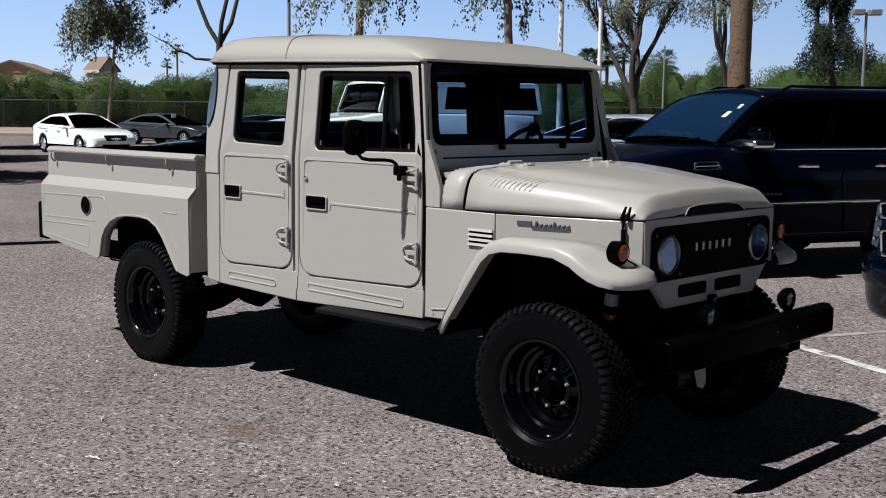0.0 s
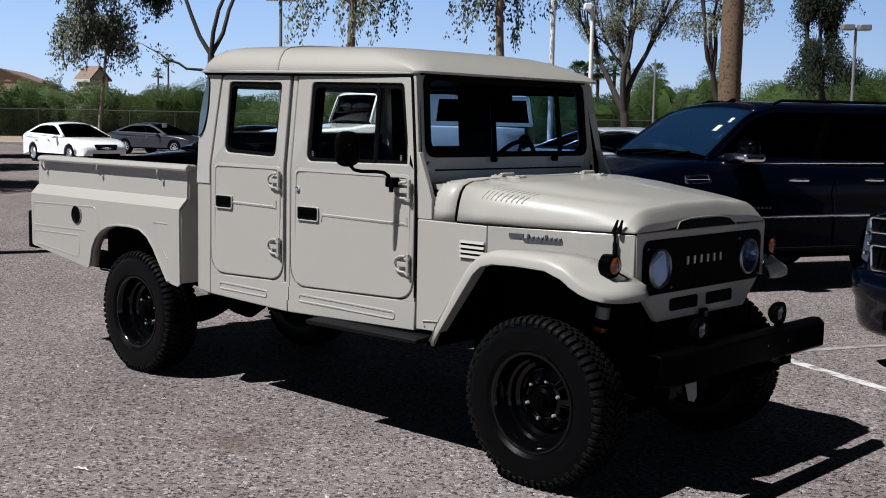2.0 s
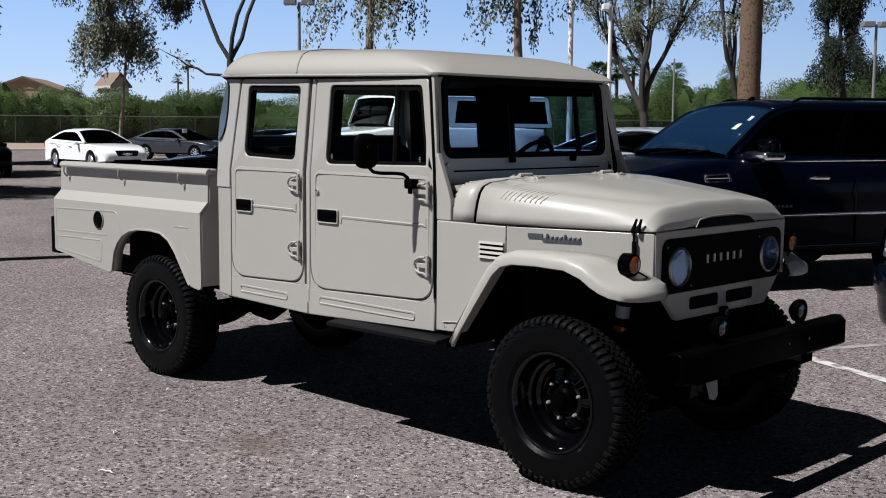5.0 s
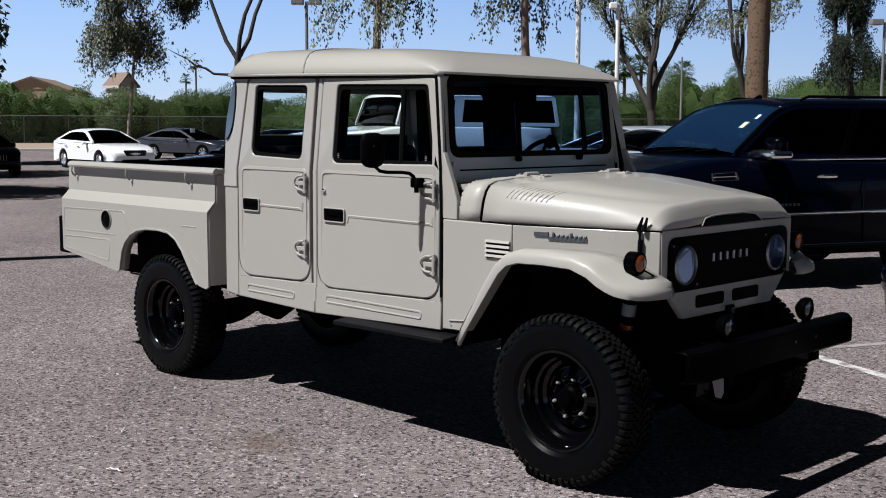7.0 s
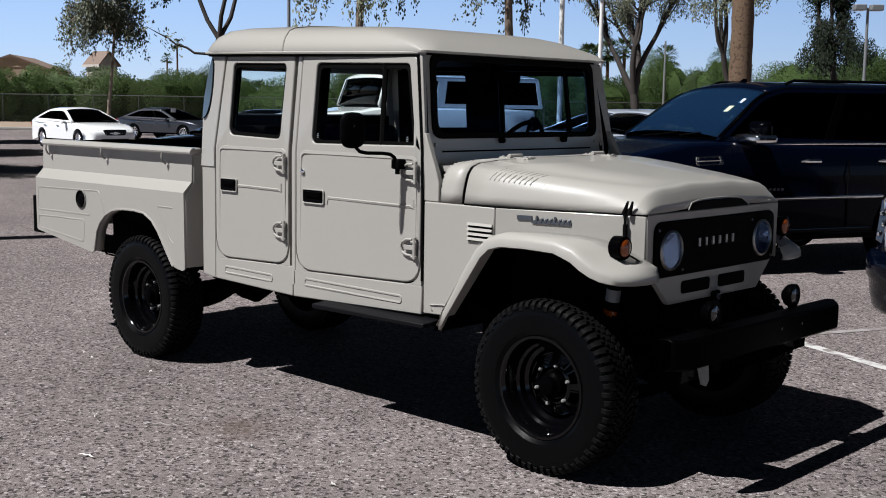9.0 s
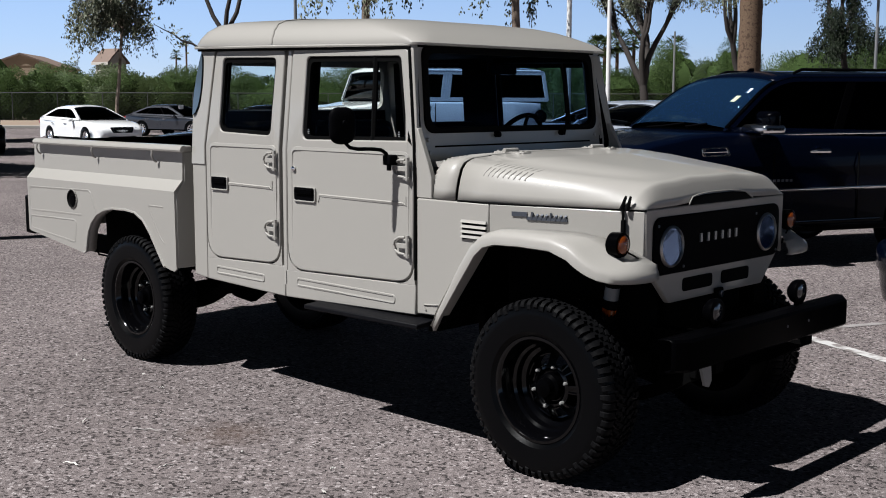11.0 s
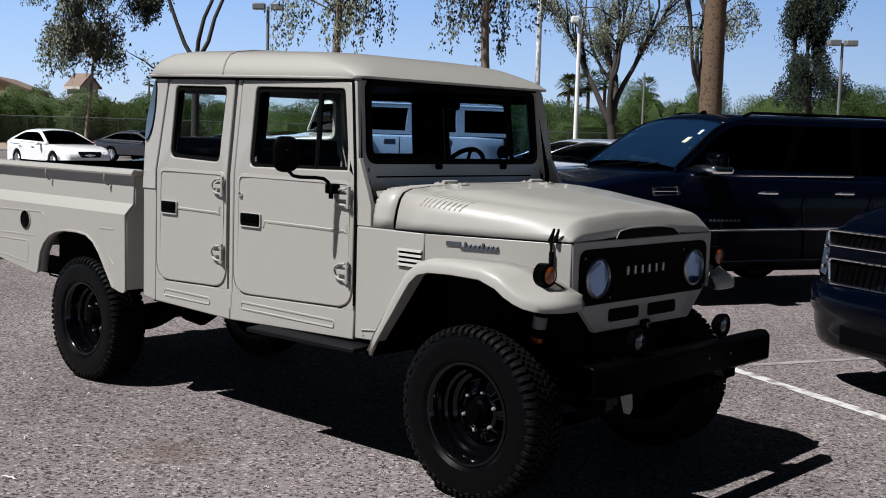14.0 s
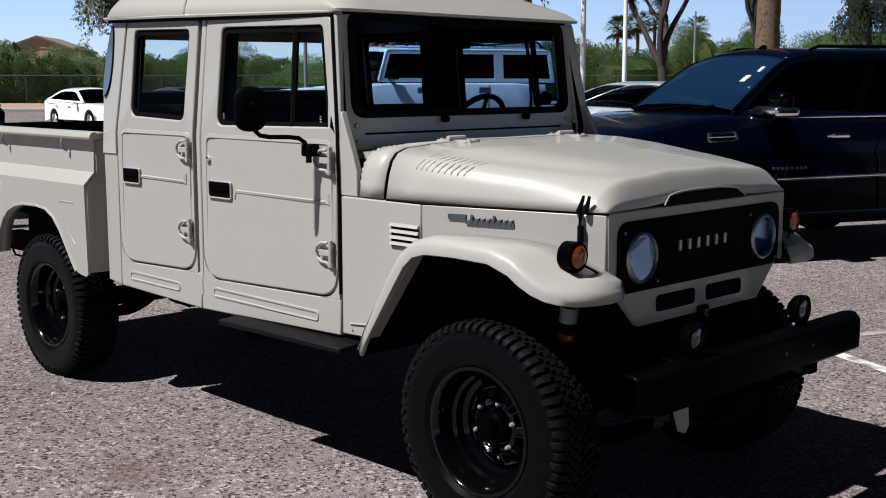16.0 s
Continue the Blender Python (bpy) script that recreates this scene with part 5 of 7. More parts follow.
        part("bracket", tube(bmesh.new(), [(0.615, s * 0.37 - 0.022, 0.70), (0.612, s * 0.37 - 0.022, 0.745)], 0.012, 8), MATT, fog)
    for s in (-1, 1):
        tl = part("tail_light", boxed(-4.71, -4.58, min(s * 0.70, s * 0.84), max(s * 0.70, s * 0.84), 0.715, 0.985), BLACK, truck, "black boxed tail light", bevel=0.012)
        part("upper_lamp", boxed(-4.722, -4.712, min(s * 0.72, s * 0.82), max(s * 0.72, s * 0.82), 0.74, 0.93), RED, tl, bevel=0.01)
    part("loose_cable", tube(bmesh.new(), [(-3.95, -0.74, 0.72), (-3.85, -0.75, 0.63), (-3.75, -0.72, 0.62), (-3.66, -0.70, 0.68), (-3.60, -0.66, 0.74)], 0.007, 6), SEAL, truck, "loose black cable under the bed")
    # -- wing mirror on a bent arm
    for s in (-1,):
        arm = part("mirror_arm", tube(bmesh.new(), [(-0.911, s * 0.845, 1.375), (-0.914, s * 0.858, 1.408), (-0.922, s * 0.880, 1.424), (-0.940, s * 0.915, 1.429), (-0.975, s * 0.985, 1.430), (-0.992, s * 1.018, 1.437), (-1.0, s * 1.034, 1.455), (-1.0, s * 1.036, 1.48)], 0.0095, 8), MATT, truck, "black bent mirror arm")
        part("mirror_base", boxed(-0.940, -0.884, min(s * 0.803, s * 0.858), max(s * 0.803, s * 0.858), 1.350, 1.400), MATT, arm, bevel=0.008)
        part("base_clamp", tube(bmesh.new(), [(-0.908, s * 0.842, 1.325), (-0.908, s * 0.842, 1.36)], 0.012, 8), MATT, arm)
        mo = rounded([(-0.066, -0.088, 0.062), (0.066, -0.088, 0.062), (0.066, 0.088, 0.055), (-0.066, 0.088, 0.055)], 8)
        head = bmesh.new()
        loft(head, [[(-1.014 + 0.93 * d * 0.3 + 0.36 * x * k, s * 1.045 - s * (x * k * 0.93 - 0.36 * d * 0.3), 1.540 + z * k) for x, z in mo] for d, k in ((-0.025, 0.96), (-0.01, 1.0), (0.02, 0.98), (0.045, 0.86), (0.062, 0.6), (0.068, 0.3))])
        hd = part("mirror_head", head, MATT, arm, "black plastic mirror shell", smooth=50)
        part("pivot", lathe(bmesh.new(), [(0.012, 0), (0.011, 0.010), (0, 0.012)], 10, Matrix.Translation((-0.994, s * 1.050, 1.555)) @ Matrix.Rotation(radians(90), 4, "Y")), MATT, hd)
        part("mirror_glass", plate(bmesh.new(), [(x * 0.88, z * 0.88) for x, z in mo], None, lambda x, z, d: (-1.022 - d + 0.36 * x, s * 1.045 - s * (x * 0.93 + 0.006), 1.540 + z), 0.003), CHROME, hd)
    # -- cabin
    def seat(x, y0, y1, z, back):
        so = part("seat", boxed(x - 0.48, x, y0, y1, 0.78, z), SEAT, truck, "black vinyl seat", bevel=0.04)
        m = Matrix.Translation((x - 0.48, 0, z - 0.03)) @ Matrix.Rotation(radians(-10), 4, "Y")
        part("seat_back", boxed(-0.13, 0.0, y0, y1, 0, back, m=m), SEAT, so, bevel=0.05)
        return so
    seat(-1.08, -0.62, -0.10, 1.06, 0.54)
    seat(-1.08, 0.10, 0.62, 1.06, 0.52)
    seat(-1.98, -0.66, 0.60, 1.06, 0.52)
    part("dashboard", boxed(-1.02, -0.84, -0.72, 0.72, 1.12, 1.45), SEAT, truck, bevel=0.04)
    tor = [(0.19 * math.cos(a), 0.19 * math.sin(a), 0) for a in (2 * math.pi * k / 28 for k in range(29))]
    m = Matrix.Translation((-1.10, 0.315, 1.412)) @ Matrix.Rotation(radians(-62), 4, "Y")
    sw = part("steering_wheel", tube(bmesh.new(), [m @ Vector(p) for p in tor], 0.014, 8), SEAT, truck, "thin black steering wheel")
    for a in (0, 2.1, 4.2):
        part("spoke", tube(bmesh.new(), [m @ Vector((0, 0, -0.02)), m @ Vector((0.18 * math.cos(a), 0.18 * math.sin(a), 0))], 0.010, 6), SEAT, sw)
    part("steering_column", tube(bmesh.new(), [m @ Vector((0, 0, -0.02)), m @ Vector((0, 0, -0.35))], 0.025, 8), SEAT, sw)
    part("rear_view_mirror", boxed(-0.935, -0.91, -0.12, 0.10, 1.795, 1.855), MATT, truck, bevel=0.01)
    # wheels
    shared = {}
    for x in (0.0, -3.35):
        for y in (-0.710, 0.735) if x > -1 else (-0.690, 0.690):
            add_wheel(truck, x, y, 0.400, 0.402, 0.232, 0.230, 64, shared)
    return truck


truck = build_truck()

# ---- parked cars ----
def simple_wheel(parent, x, y, R, w, shared, rim_mat, spokes=7):
    s = 1 if y > 0 else -1
    if not shared:
        turn = Matrix.Rotation(radians(90), 4, "X")
        r = R * 0.66
        bm = lathe(bmesh.new(), [(r, w * 0.44), (r * 0.96, w * 0.46), (r * 0.92, w * 0.42), (r * 0.88, w * 0.2), (r * 0.86, -w * 0.3)], 32, turn, close=False)
        lathe(bm, [(r * 0.28, w * 0.26), (r * 0.26, w * 0.36), (r * 0.12, w * 0.39), (0, w * 0.39)], 16, turn)
        for k in range(spokes):
            m = turn @ Matrix.Rotation(2 * math.pi * k / spokes, 4, "Z")
            loft(bm, [[m @ Vector((rr, ww * hw, h * w)) for ww, h in ((-1, top - 0.08), (-0.8, top), (0.8, top), (1, top - 0.08))] for rr, hw, top in ((r * 0.2, r * 0.13, 0.36), (r * 0.6, r * 0.10, 0.36), (r * 0.93, r * 0.15, 0.40))])
        shared["rim"] = spare(part("spare", bm, rim_mat))
        bm = lathe(bmesh.new(), [(r - 0.01, -w * 0.4), (r + 0.02, -w * 0.48), (R * 0.86, -w * 0.5), (R * 0.96, -w * 0.44), (R, -w * 0.3), (R, w * 0.3), (R * 0.96, w * 0.44), (R * 0.86, w * 0.5), (r + 0.02, w * 0.48), (r - 0.01, w * 0.4)], 40, turn, close=False)
        shared["tyre"] = spare(part("spare", bm, RUBBER))
        bm = lathe(bmesh.new(), [(r * 0.86, 0.0), (0.0, 0.0)], 24, turn)
        shared["disc"] = spare(part("spare", bm, UNDER))
    rim = new("wheel", shared["rim"])
    rim.parent, rim.matrix_basis = parent, pose(x, y, R, 0, 0, 180 if s > 0 else 0)
    for k, n in (("tyre", "tyre"), ("disc", "brake_disc")):
        o = new(n, shared[k])
        o.parent = rim


def inset(pts, by):
    """A closed 2D outline drawn in by a distance."""
    out, n = [], len(pts)
    area = sum(pts[i - 1][0] * pts[i][1] - pts[i][0] * pts[i - 1][1] for i in range(n))
    for i in range(n):
        k, m = 1, 1
        while (Vector(pts[i]) - Vector(pts[(i - k) % n])).length < 1e-4:
            k += 1
        while (Vector(pts[(i + m) % n]) - Vector(pts[i])).length < 1e-4:
            m += 1
        a = (Vector(pts[i]) - Vector(pts[(i - k) % n])).normalized()
        b = (Vector(pts[(i + m) % n]) - Vector(pts[i])).normalized()
        t = a + b
        c = max(0.35, t.length / 2)
        t.normalize()
        g = (1 if area > 0 else -1) * by / c
        out.append((pts[i][0] - t.y * g, pts[i][1] + t.x * g))
    return out


def clipped(pts, a, b, keep):
    """The part of a closed 2D outline on one side of the line from a to b."""
    side = lambda p: keep * ((p[0] - a[0]) * (b[1] - a[1]) - (p[1] - a[1]) * (b[0] - a[0]))
    out = []
    for i in range(len(pts)):
        p, q = pts[i - 1], pts[i]
        sp, sq = side(p), side(q)
        if (sp > 0) != (sq > 0):
            u = sp / (sp - sq)
            out.append((p[0] + (q[0] - p[0]) * u, p[1] + (q[1] - p[1]) * u))
        if sq > 0:
            out.append(q)
    clean = []
    for p in out:
        if not clean or (Vector(p) - Vector(clean[-1])).length > 1e-4:
            clean.append(p)
    return clean


def car(name, label, category, at, L, W, top, zb, axles, R, cabin, paint, glass, rim_mat, nose=0.10, tail=0.06, spokes=7, group="parked cars", post=0.045, boxy=False, side_splits=(0.45, 0.78), bend=(0.3, 0.3), pillar_width=0.06, pillar_paint=None, screen=None):
    """A parked car, x forward. top: the upper line of the lower body, rear to front, as (x, z). cabin: rear base, rear top, front top
    and front base of the glasshouse as (x, z), with the half-widths of its base and its roof."""
    ob = thing(name, label, category, group, at=at)
    hl = L / 2
    # lower body: slices across the width, with open wheel arches
    bottom = []
    for ax in sorted(axles, reverse=True):
        for k in range(11):
            a = math.pi * k / 10
            bottom.append((ax + R * 1.13 * math.cos(a), max(zb, R + R * 1.13 * math.sin(a))))
    bottom = [(hl - 0.02, zb + 0.08), (hl - 0.10, zb)] + bottom + [(-hl + 0.10, zb), (-hl + 0.02, zb + 0.1)]
    lo, hi = min(z for _, z in top), max(z for _, z in top)
    loops = []
    for y, ein, drop in ((-1.0, 0.10, 0.10), (-0.985, 0.07, 0.055), (-0.95, 0.045, 0.025), (-0.82, 0.02, 0.008), (0, 0, 0), (0.82, 0.02, 0.008), (0.95, 0.045, 0.025), (0.985, 0.07, 0.055), (1.0, 0.10, 0.10)):
        loop = []
        for x, z in top:
            f = (abs(x) / hl) ** 6
            loop.append((x * (1 - ein * 0.9 * f), y * W / 2 * (1 - (nose if x > 0 else tail) * f), z - drop * (0.5 if boxy else 1)))
        for x, z in bottom:
            f = (abs(x) / hl) ** 6
            loop.append((x * (1 - ein * 0.9 * f), y * W / 2 * (1 - (nose if x > 0 else tail) * f) * (0.985 if abs(y) == 1 else 1), z + (0.02 if abs(y) == 1 else 0)))
        loops.append(loop)
    body = part("body", loft(bmesh.new(), loops), paint, ob, smooth=40)
    # dark underside that fills the arches
    part("underbody", boxed(-hl * 0.9, hl * 0.9, -W * 0.33, W * 0.33, zb + 0.02, min(hi - 0.22, R * 1.95)), UNDER, ob)
    # glasshouse: one rounded outline seen from the side; its upper line carries the screens and the roof
    (rb, rt, ft, fb), wb, wr = cabin
    Y = lambda z: wb + (wr - wb) * (min(z, rt[1]) - rb[1]) / (rt[1] - rb[1])
    outline = rounded([(*rb, 0.02), (*fb, 0.02), (*ft, bend[1]), (*rt, bend[0])], 9)
    inner = inset(outline, post)
    arc = outline[19:] + [outline[0]]
    for s in (-1, 1):
        side = lambda x, z, d, s=s: (x, s * (Y(z) - d), z)
        part("window_frame", plate(bmesh.new(), outline, inner, side, 0.05), paint, ob, bevel=0.008)
        cuts = [(rb[0] + (fb[0] - rb[0]) * u, rt[0] + (ft[0] - rt[0]) * u) for u in (0.0, *side_splits, 1.0)]
        for k, (a, b) in enumerate(zip(cuts, cuts[1:])):
            q = inset(outline, post - 0.012)
            if k > 0:
                q = clipped(q, (a[0] + 0.012, rb[1]), (a[1] + 0.012, rt[1]), 1)
            if k < len(cuts) - 2:
                q = clipped(q, (b[0] - 0.012, rb[1]), (b[1] - 0.012, rt[1]), -1)
            if len(q) > 2:
                part("side_window", plate(bmesh.new(), q, None, lambda x, z, d, s=s: (x, s * (Y(z) - 0.012 - d), z), 0.005), glass, ob)
        for a, b in cuts[1:-1]:
            w = pillar_width / 2
            zl, zh = rb[1] + 0.03, rt[1] - 0.03
            part("pillar", plate(bmesh.new(), [(a - w, zl), (a + w, zl), (b + w, zh), (b - w, zh)], None, lambda x, z, d, s=s: (x, s * (Y(z) - 0.002 - d), z), 0.03), pillar_paint or BLACK, ob)
    def over(pts, y0, y1, drop):
        rows = []
        for i, (x, z) in pts:
            a, b = arc[max(i - 1, 0)], arc[min(i + 1, len(arc) - 1)]
            d = Vector((b[0] - a[0], b[1] - a[1])).normalized()
            nx, nz = d.y, -d.x
            row = []
            for k in range(13):
                u = y0 + (y1 - y0) * k / 12
                h = 0.065 * (1 - abs(u) ** 2.6) - drop
                row.append((x + nx * h, u * (Y(z) + 0.002), z + nz * h))
            rows.append(row)
        return rows
    n = len(arc)
    zt = max(z for _, z in arc)
    head = [(i, p) for i, p in enumerate(arc) if p[0] > (ft[0] + rt[0]) / 2]
    tail_ = [(i, p) for i, p in enumerate(arc) if p[0] <= (ft[0] + rt[0]) / 2]
    rise = zt - rb[1]
    wi = max(i for i, p in head if p[1] < zt - 0.09 * rise)
    ri = min(i for i, p in tail_ if p[1] < zt - 0.13 * rise)
    e = 1 - post * 0.75 / wb
    A = list(enumerate(arc))
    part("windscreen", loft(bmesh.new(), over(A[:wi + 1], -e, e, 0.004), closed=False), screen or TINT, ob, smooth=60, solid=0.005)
    part("rear_window", loft(bmesh.new(), over(A[ri:], -e, e, 0.004), closed=False), glass, ob, smooth=60, solid=0.005)
    for s in (-1, 1):
        part("screen_pillar", loft(bmesh.new(), over(A[:wi + 1], min(s * e, s), max(s * e, s), 0.0), closed=False), pillar_paint or paint, ob, smooth=60, solid=0.02)
        part("rear_pillar", loft(bmesh.new(), over(A[ri:], min(s * e, s), max(s * e, s), 0.0), closed=False), paint, ob, smooth=60, solid=0.02)
    part("roof", loft(bmesh.new(), over(A[wi:ri + 1], -1, 1, 0.0), closed=False), paint, ob, smooth=60, solid=0.012)
    # cabin: dark tray, seats, wheel
    line = lambda x: rb[1] + (fb[1] - rb[1]) * (x - rb[0]) / (fb[0] - rb[0])
    lift = max([z - line(x) for x, z in top if rb[0] < x < fb[0]] + [0]) + 0.008
    tray = loft(bmesh.new(), [[(x, -wb + 0.07, line(x) + lift - 0.05), (x, wb - 0.07, line(x) + lift - 0.05), (x, wb - 0.07, line(x) + lift), (x, -wb + 0.07, line(x) + lift)] for x in (rb[0] + 0.12, fb[0] - 0.12)])
    part("cabin_floor", tray, SEAT, ob)
    hi = min(hi, rt[1] - 0.46)
    for sx in (0.62, 0.30):
        x = rb[0] + (fb[0] - rb[0]) * sx
        for y in (-0.38, 0.38):
            st = part("seat", boxed(x - 0.10, x + 0.06, y - 0.24, y + 0.24, hi - 0.2, hi + 0.22), SEAT, ob, bevel=0.04)
            part("headrest", boxed(x - 0.10, x, y - 0.12, y + 0.12, hi + 0.23, hi + 0.38), SEAT, st, bevel=0.03)
    m = Matrix.Translation((rb[0] + (fb[0] - rb[0]) * 0.74, 0.38, hi + 0.05)) @ Matrix.Rotation(radians(-65), 4, "Y")
    part("steering_wheel", tube(bmesh.new(), [m @ Vector((0.18 * math.cos(2 * math.pi * k / 20), 0.18 * math.sin(2 * math.pi * k / 20), 0)) for k in range(21)], 0.014, 6), SEAT, ob)
    shared = {}
    for ax in axles:
        for y in (-W / 2 + 0.13, W / 2 - 0.13):
            simple_wheel(ob, ax, y, R, 0.24, shared, rim_mat, spokes)
    return ob


def strip(ob, name, material, pts, r, label="", flat=1.0):
    return part(name, tube(bmesh.new(), pts, r, 8, flat), material, ob, label)


def car_mirror(ob, x, y, z, material, s, size=1.0, chrome=None):
    bm = bmesh.new()
    prof = rounded([(-0.11 * size, -0.075 * size, 0.04), (0.11 * size, -0.075 * size, 0.03), (0.11 * size, 0.07 * size, 0.05), (-0.11 * size, 0.075 * size, 0.05)], 5)
    loft(bm, [[(x + d, y + s * (0.13 * size + px * k), z + pz * k) for px, pz in prof] for d, k in ((-0.05, 0.95), (-0.03, 1), (0.03, 0.95), (0.07, 0.7), (0.09, 0.3))])
    mi = part("wing_mirror", bm, material, ob, smooth=60)
    part("mirror_stalk", boxed(x - 0.02, x + 0.04, min(y - s * 0.05, y + s * 0.08), max(y - s * 0.05, y + s * 0.08), z - 0.07 * size, z - 0.03 * size), chrome or material, mi, bevel=0.01)
    if chrome:
        part("chrome_base", boxed(x - 0.11, x + 0.15, min(y - s * 0.06, y + s * 0.255 * size), max(y - s * 0.06, y + s * 0.255 * size), z - 0.10 * size, z - 0.035 * size), chrome, mi, "chrome lower shell", bevel=0.028)
    return mi


FACING = 65.4 + 180.0        # the row of cars faces down the stalls


def row_pose(across, along, turn=0.0):
    p = stall(across, along)
    return pose(p.x, p.y, 0, 0, 0, FACING + turn)


def big_suv(name, label, across, along, paint, glass, group="parked cars"):
    L, W = 5.14, 2.0
    hl = L / 2
    top = [(-hl, 0.62), (-hl + 0.02, 1.0), (-hl + 0.05, 1.24), (-1.6, 1.30), (0.0, 1.33), (0.95, 1.36), (1.20, 1.355), (1.45, 1.335), (1.85, 1.265), (2.20, 1.185), (2.42, 1.09), (2.52, 0.97), (hl, 0.75), (hl, 0.55)]
    ob = car(name, label, "suv", row_pose(across, along), L, W, top, 0.36, (1.60, -1.35), 0.395,
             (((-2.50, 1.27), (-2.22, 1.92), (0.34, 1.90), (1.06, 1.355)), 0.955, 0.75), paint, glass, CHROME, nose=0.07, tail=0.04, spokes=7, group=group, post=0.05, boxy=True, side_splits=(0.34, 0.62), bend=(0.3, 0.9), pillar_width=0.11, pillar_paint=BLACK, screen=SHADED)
    return ob


def build_row():
    # long black estate SUV, chrome trim
    esc = big_suv("suv", "near-black navy full-size SUV with chrome handles and trim", -3.74, 2.10, MIDNIGHT, TINT)
    s = 1     # its left flank
    y = 1.0
    for x in (-0.05, -1.05):
        strip(esc, "door_handle", CHROME, [(x - 0.12, y - 0.005, 1.15), (x - 0.09, y + 0.03, 1.155), (x + 0.07, y + 0.03, 1.155), (x + 0.12, y + 0.0, 1.15)], [0.012, 0.024, 0.022, 0.010], "chrome door handle")
        part("handle_cup", lathe(bmesh.new(), [(0.036, 0.0), (0.032, 0.004), (0, 0.004)], 16, Matrix.Translation((x, y - 0.002, 1.15)) @ Matrix.Rotation(radians(-90), 4, "X")), BLACK, esc)
    vent = part("fender_vent", plate(bmesh.new(), rounded([(1.02, 1.125, 0.02), (1.35, 1.115, 0.05), (1.35, 1.20, 0.02), (1.06, 1.215, 0.03)]), rounded([(1.05, 1.135, 0.02), (1.32, 1.128, 0.04), (1.32, 1.19, 0.015), (1.08, 1.20, 0.02)]), lambda x, z, d: (x, y + 0.008 - d, z), 0.02), CHROME, esc, "chrome wing vent", bevel=0.003)
    strip(esc, "vent_bar", CHROME, [(1.06, y + 0.006, 1.165), (1.34, y + 0.006, 1.16)], 0.006)
    strip(esc, "rub_strip", CHROME, [(0.95, y + 0.004, 0.765), (0.0, y + 0.010, 0.775), (-1.0, y + 0.010, 0.78), (-1.0, y + 0.01, 0.78)], 0.024, "bright strip along the doors", 0.6)
    strip(esc, "sill_strip", CHROME, [(0.95, y - 0.01, 0.44), (-0.85, y - 0.01, 0.45)], 0.010, "thin bright strip along the sill")
    part("running_board", boxed(-0.95, 0.98, 0.93, 1.06, 0.35, 0.41), BLACK, esc, bevel=0.015)
    strip(esc, "belt_trim", CHROME, [(0.92, 0.962, 1.315), (0.0, 0.962, 1.33), (-1.2, 0.958, 1.335)], 0.014, "bright trim under the windows")
    for q in (0.50, -0.55, -1.45):
        part("door_seam", boxed(q - 0.003, q + 0.003, 0.985, 1.001, 0.46, 1.14), SEAL, esc)
    for s in (-1, 1):
        if s > 0:
            car_mirror(esc, 0.70, s * 0.97, 1.47, BLACKCAR, s, 1.25, CHROME)
        strip(esc, "roof_rail", MATT, [(0.05, s * 0.66, 1.94), (-0.05, s * 0.66, 1.978), (-1.9, s * 0.66, 1.982), (-2.0, s * 0.66, 1.945)], 0.016, "black roof rail")
        part("headlight", loft(bmesh.new(), [[(2.0, s * 0.93, 1.0), (2.0, s * 0.99, 1.03), (2.0, s * 0.985, 1.16), (2.0, s * 0.91, 1.20)], [(2.50, s * 0.66, 0.86), (2.52, s * 0.76, 0.88), (2.48, s * 0.76, 1.06), (2.44, s * 0.66, 1.10)]]), LENS, esc, "clear headlight", bevel=0.01)
    part("roof_antenna", loft(bmesh.new(), [[(0.17, -0.022, 1.955), (0.17, 0.022, 1.955), (0.06, 0.022, 1.955), (0.06, -0.022, 1.955)], [(0.10, -0.006, 2.005), (0.10, 0.006, 2.005), (0.06, 0.006, 2.005), (0.06, -0.006, 2.005)]]), BLACKCAR, esc)
    bm = bmesh.new()
    for k in range(8):
        box(bm, 0.66 - k * 0.05 - 0.03, 0.66 - k * 0.05, y + 0.0, y + 0.006, 0.855, 0.88)
    part("name_badge", bm, DARKSTEEL, esc, "small bright badge, as plain bars")
    for at, w, h, mt in (((0.697, 0.588, 1.677), 0.085, 0.10, STICKER), ((0.567, 0.638, 1.760), 0.06, 0.075, WHITEPAPER)):
        m = Matrix.Translation(at) @ Matrix.Rotation(radians(-54), 4, "Y")
        part("screen_sticker", boxed(-0.003, 0.003, -w / 2, w / 2, -h / 2, h / 2, m=m), mt, esc, "small paper sticker on the windscreen")
    for s in (-1, 1):
        strip(esc, "wiper", MATT, [(1.12, s * 0.40, 1.375), (1.11, s * 0.2 + 0.12, 1.395), (1.05, s * 0.2 + 0.42, 1.43)], 0.010)
    # dark blue SUV beside it, grille towards the lane
    tah = big_suv("suv", "dark blue full-size SUV with a chrome-barred grille, parked", 1.46, 2.50, NAVY, TINT)
    nose_x = lambda yy: 2.60 - 0.10 * abs(yy) ** 2
    for z0, z1, w0, w1 in ((0.725, 0.895, 0.69, 0.71), (0.985, 1.085, 0.72, 0.735)):
        edge = rounded([(-w0, z0, 0.03), (w0, z0, 0.03), (w1, z1, 0.03), (-w1, z1, 0.03)])
        gr = part("grille", plate(bmesh.new(), edge, None, lambda yy, z, d: (nose_x(yy) - d, yy, z), 0.05), MATT, tah, "black mesh grille in a chrome frame")
        ring = edge + [edge[0]]
        strip(gr, "grille_frame", CHROME, [(nose_x(yy) + 0.006, yy, z) for yy, z in ring], 0.010, "chrome frame")
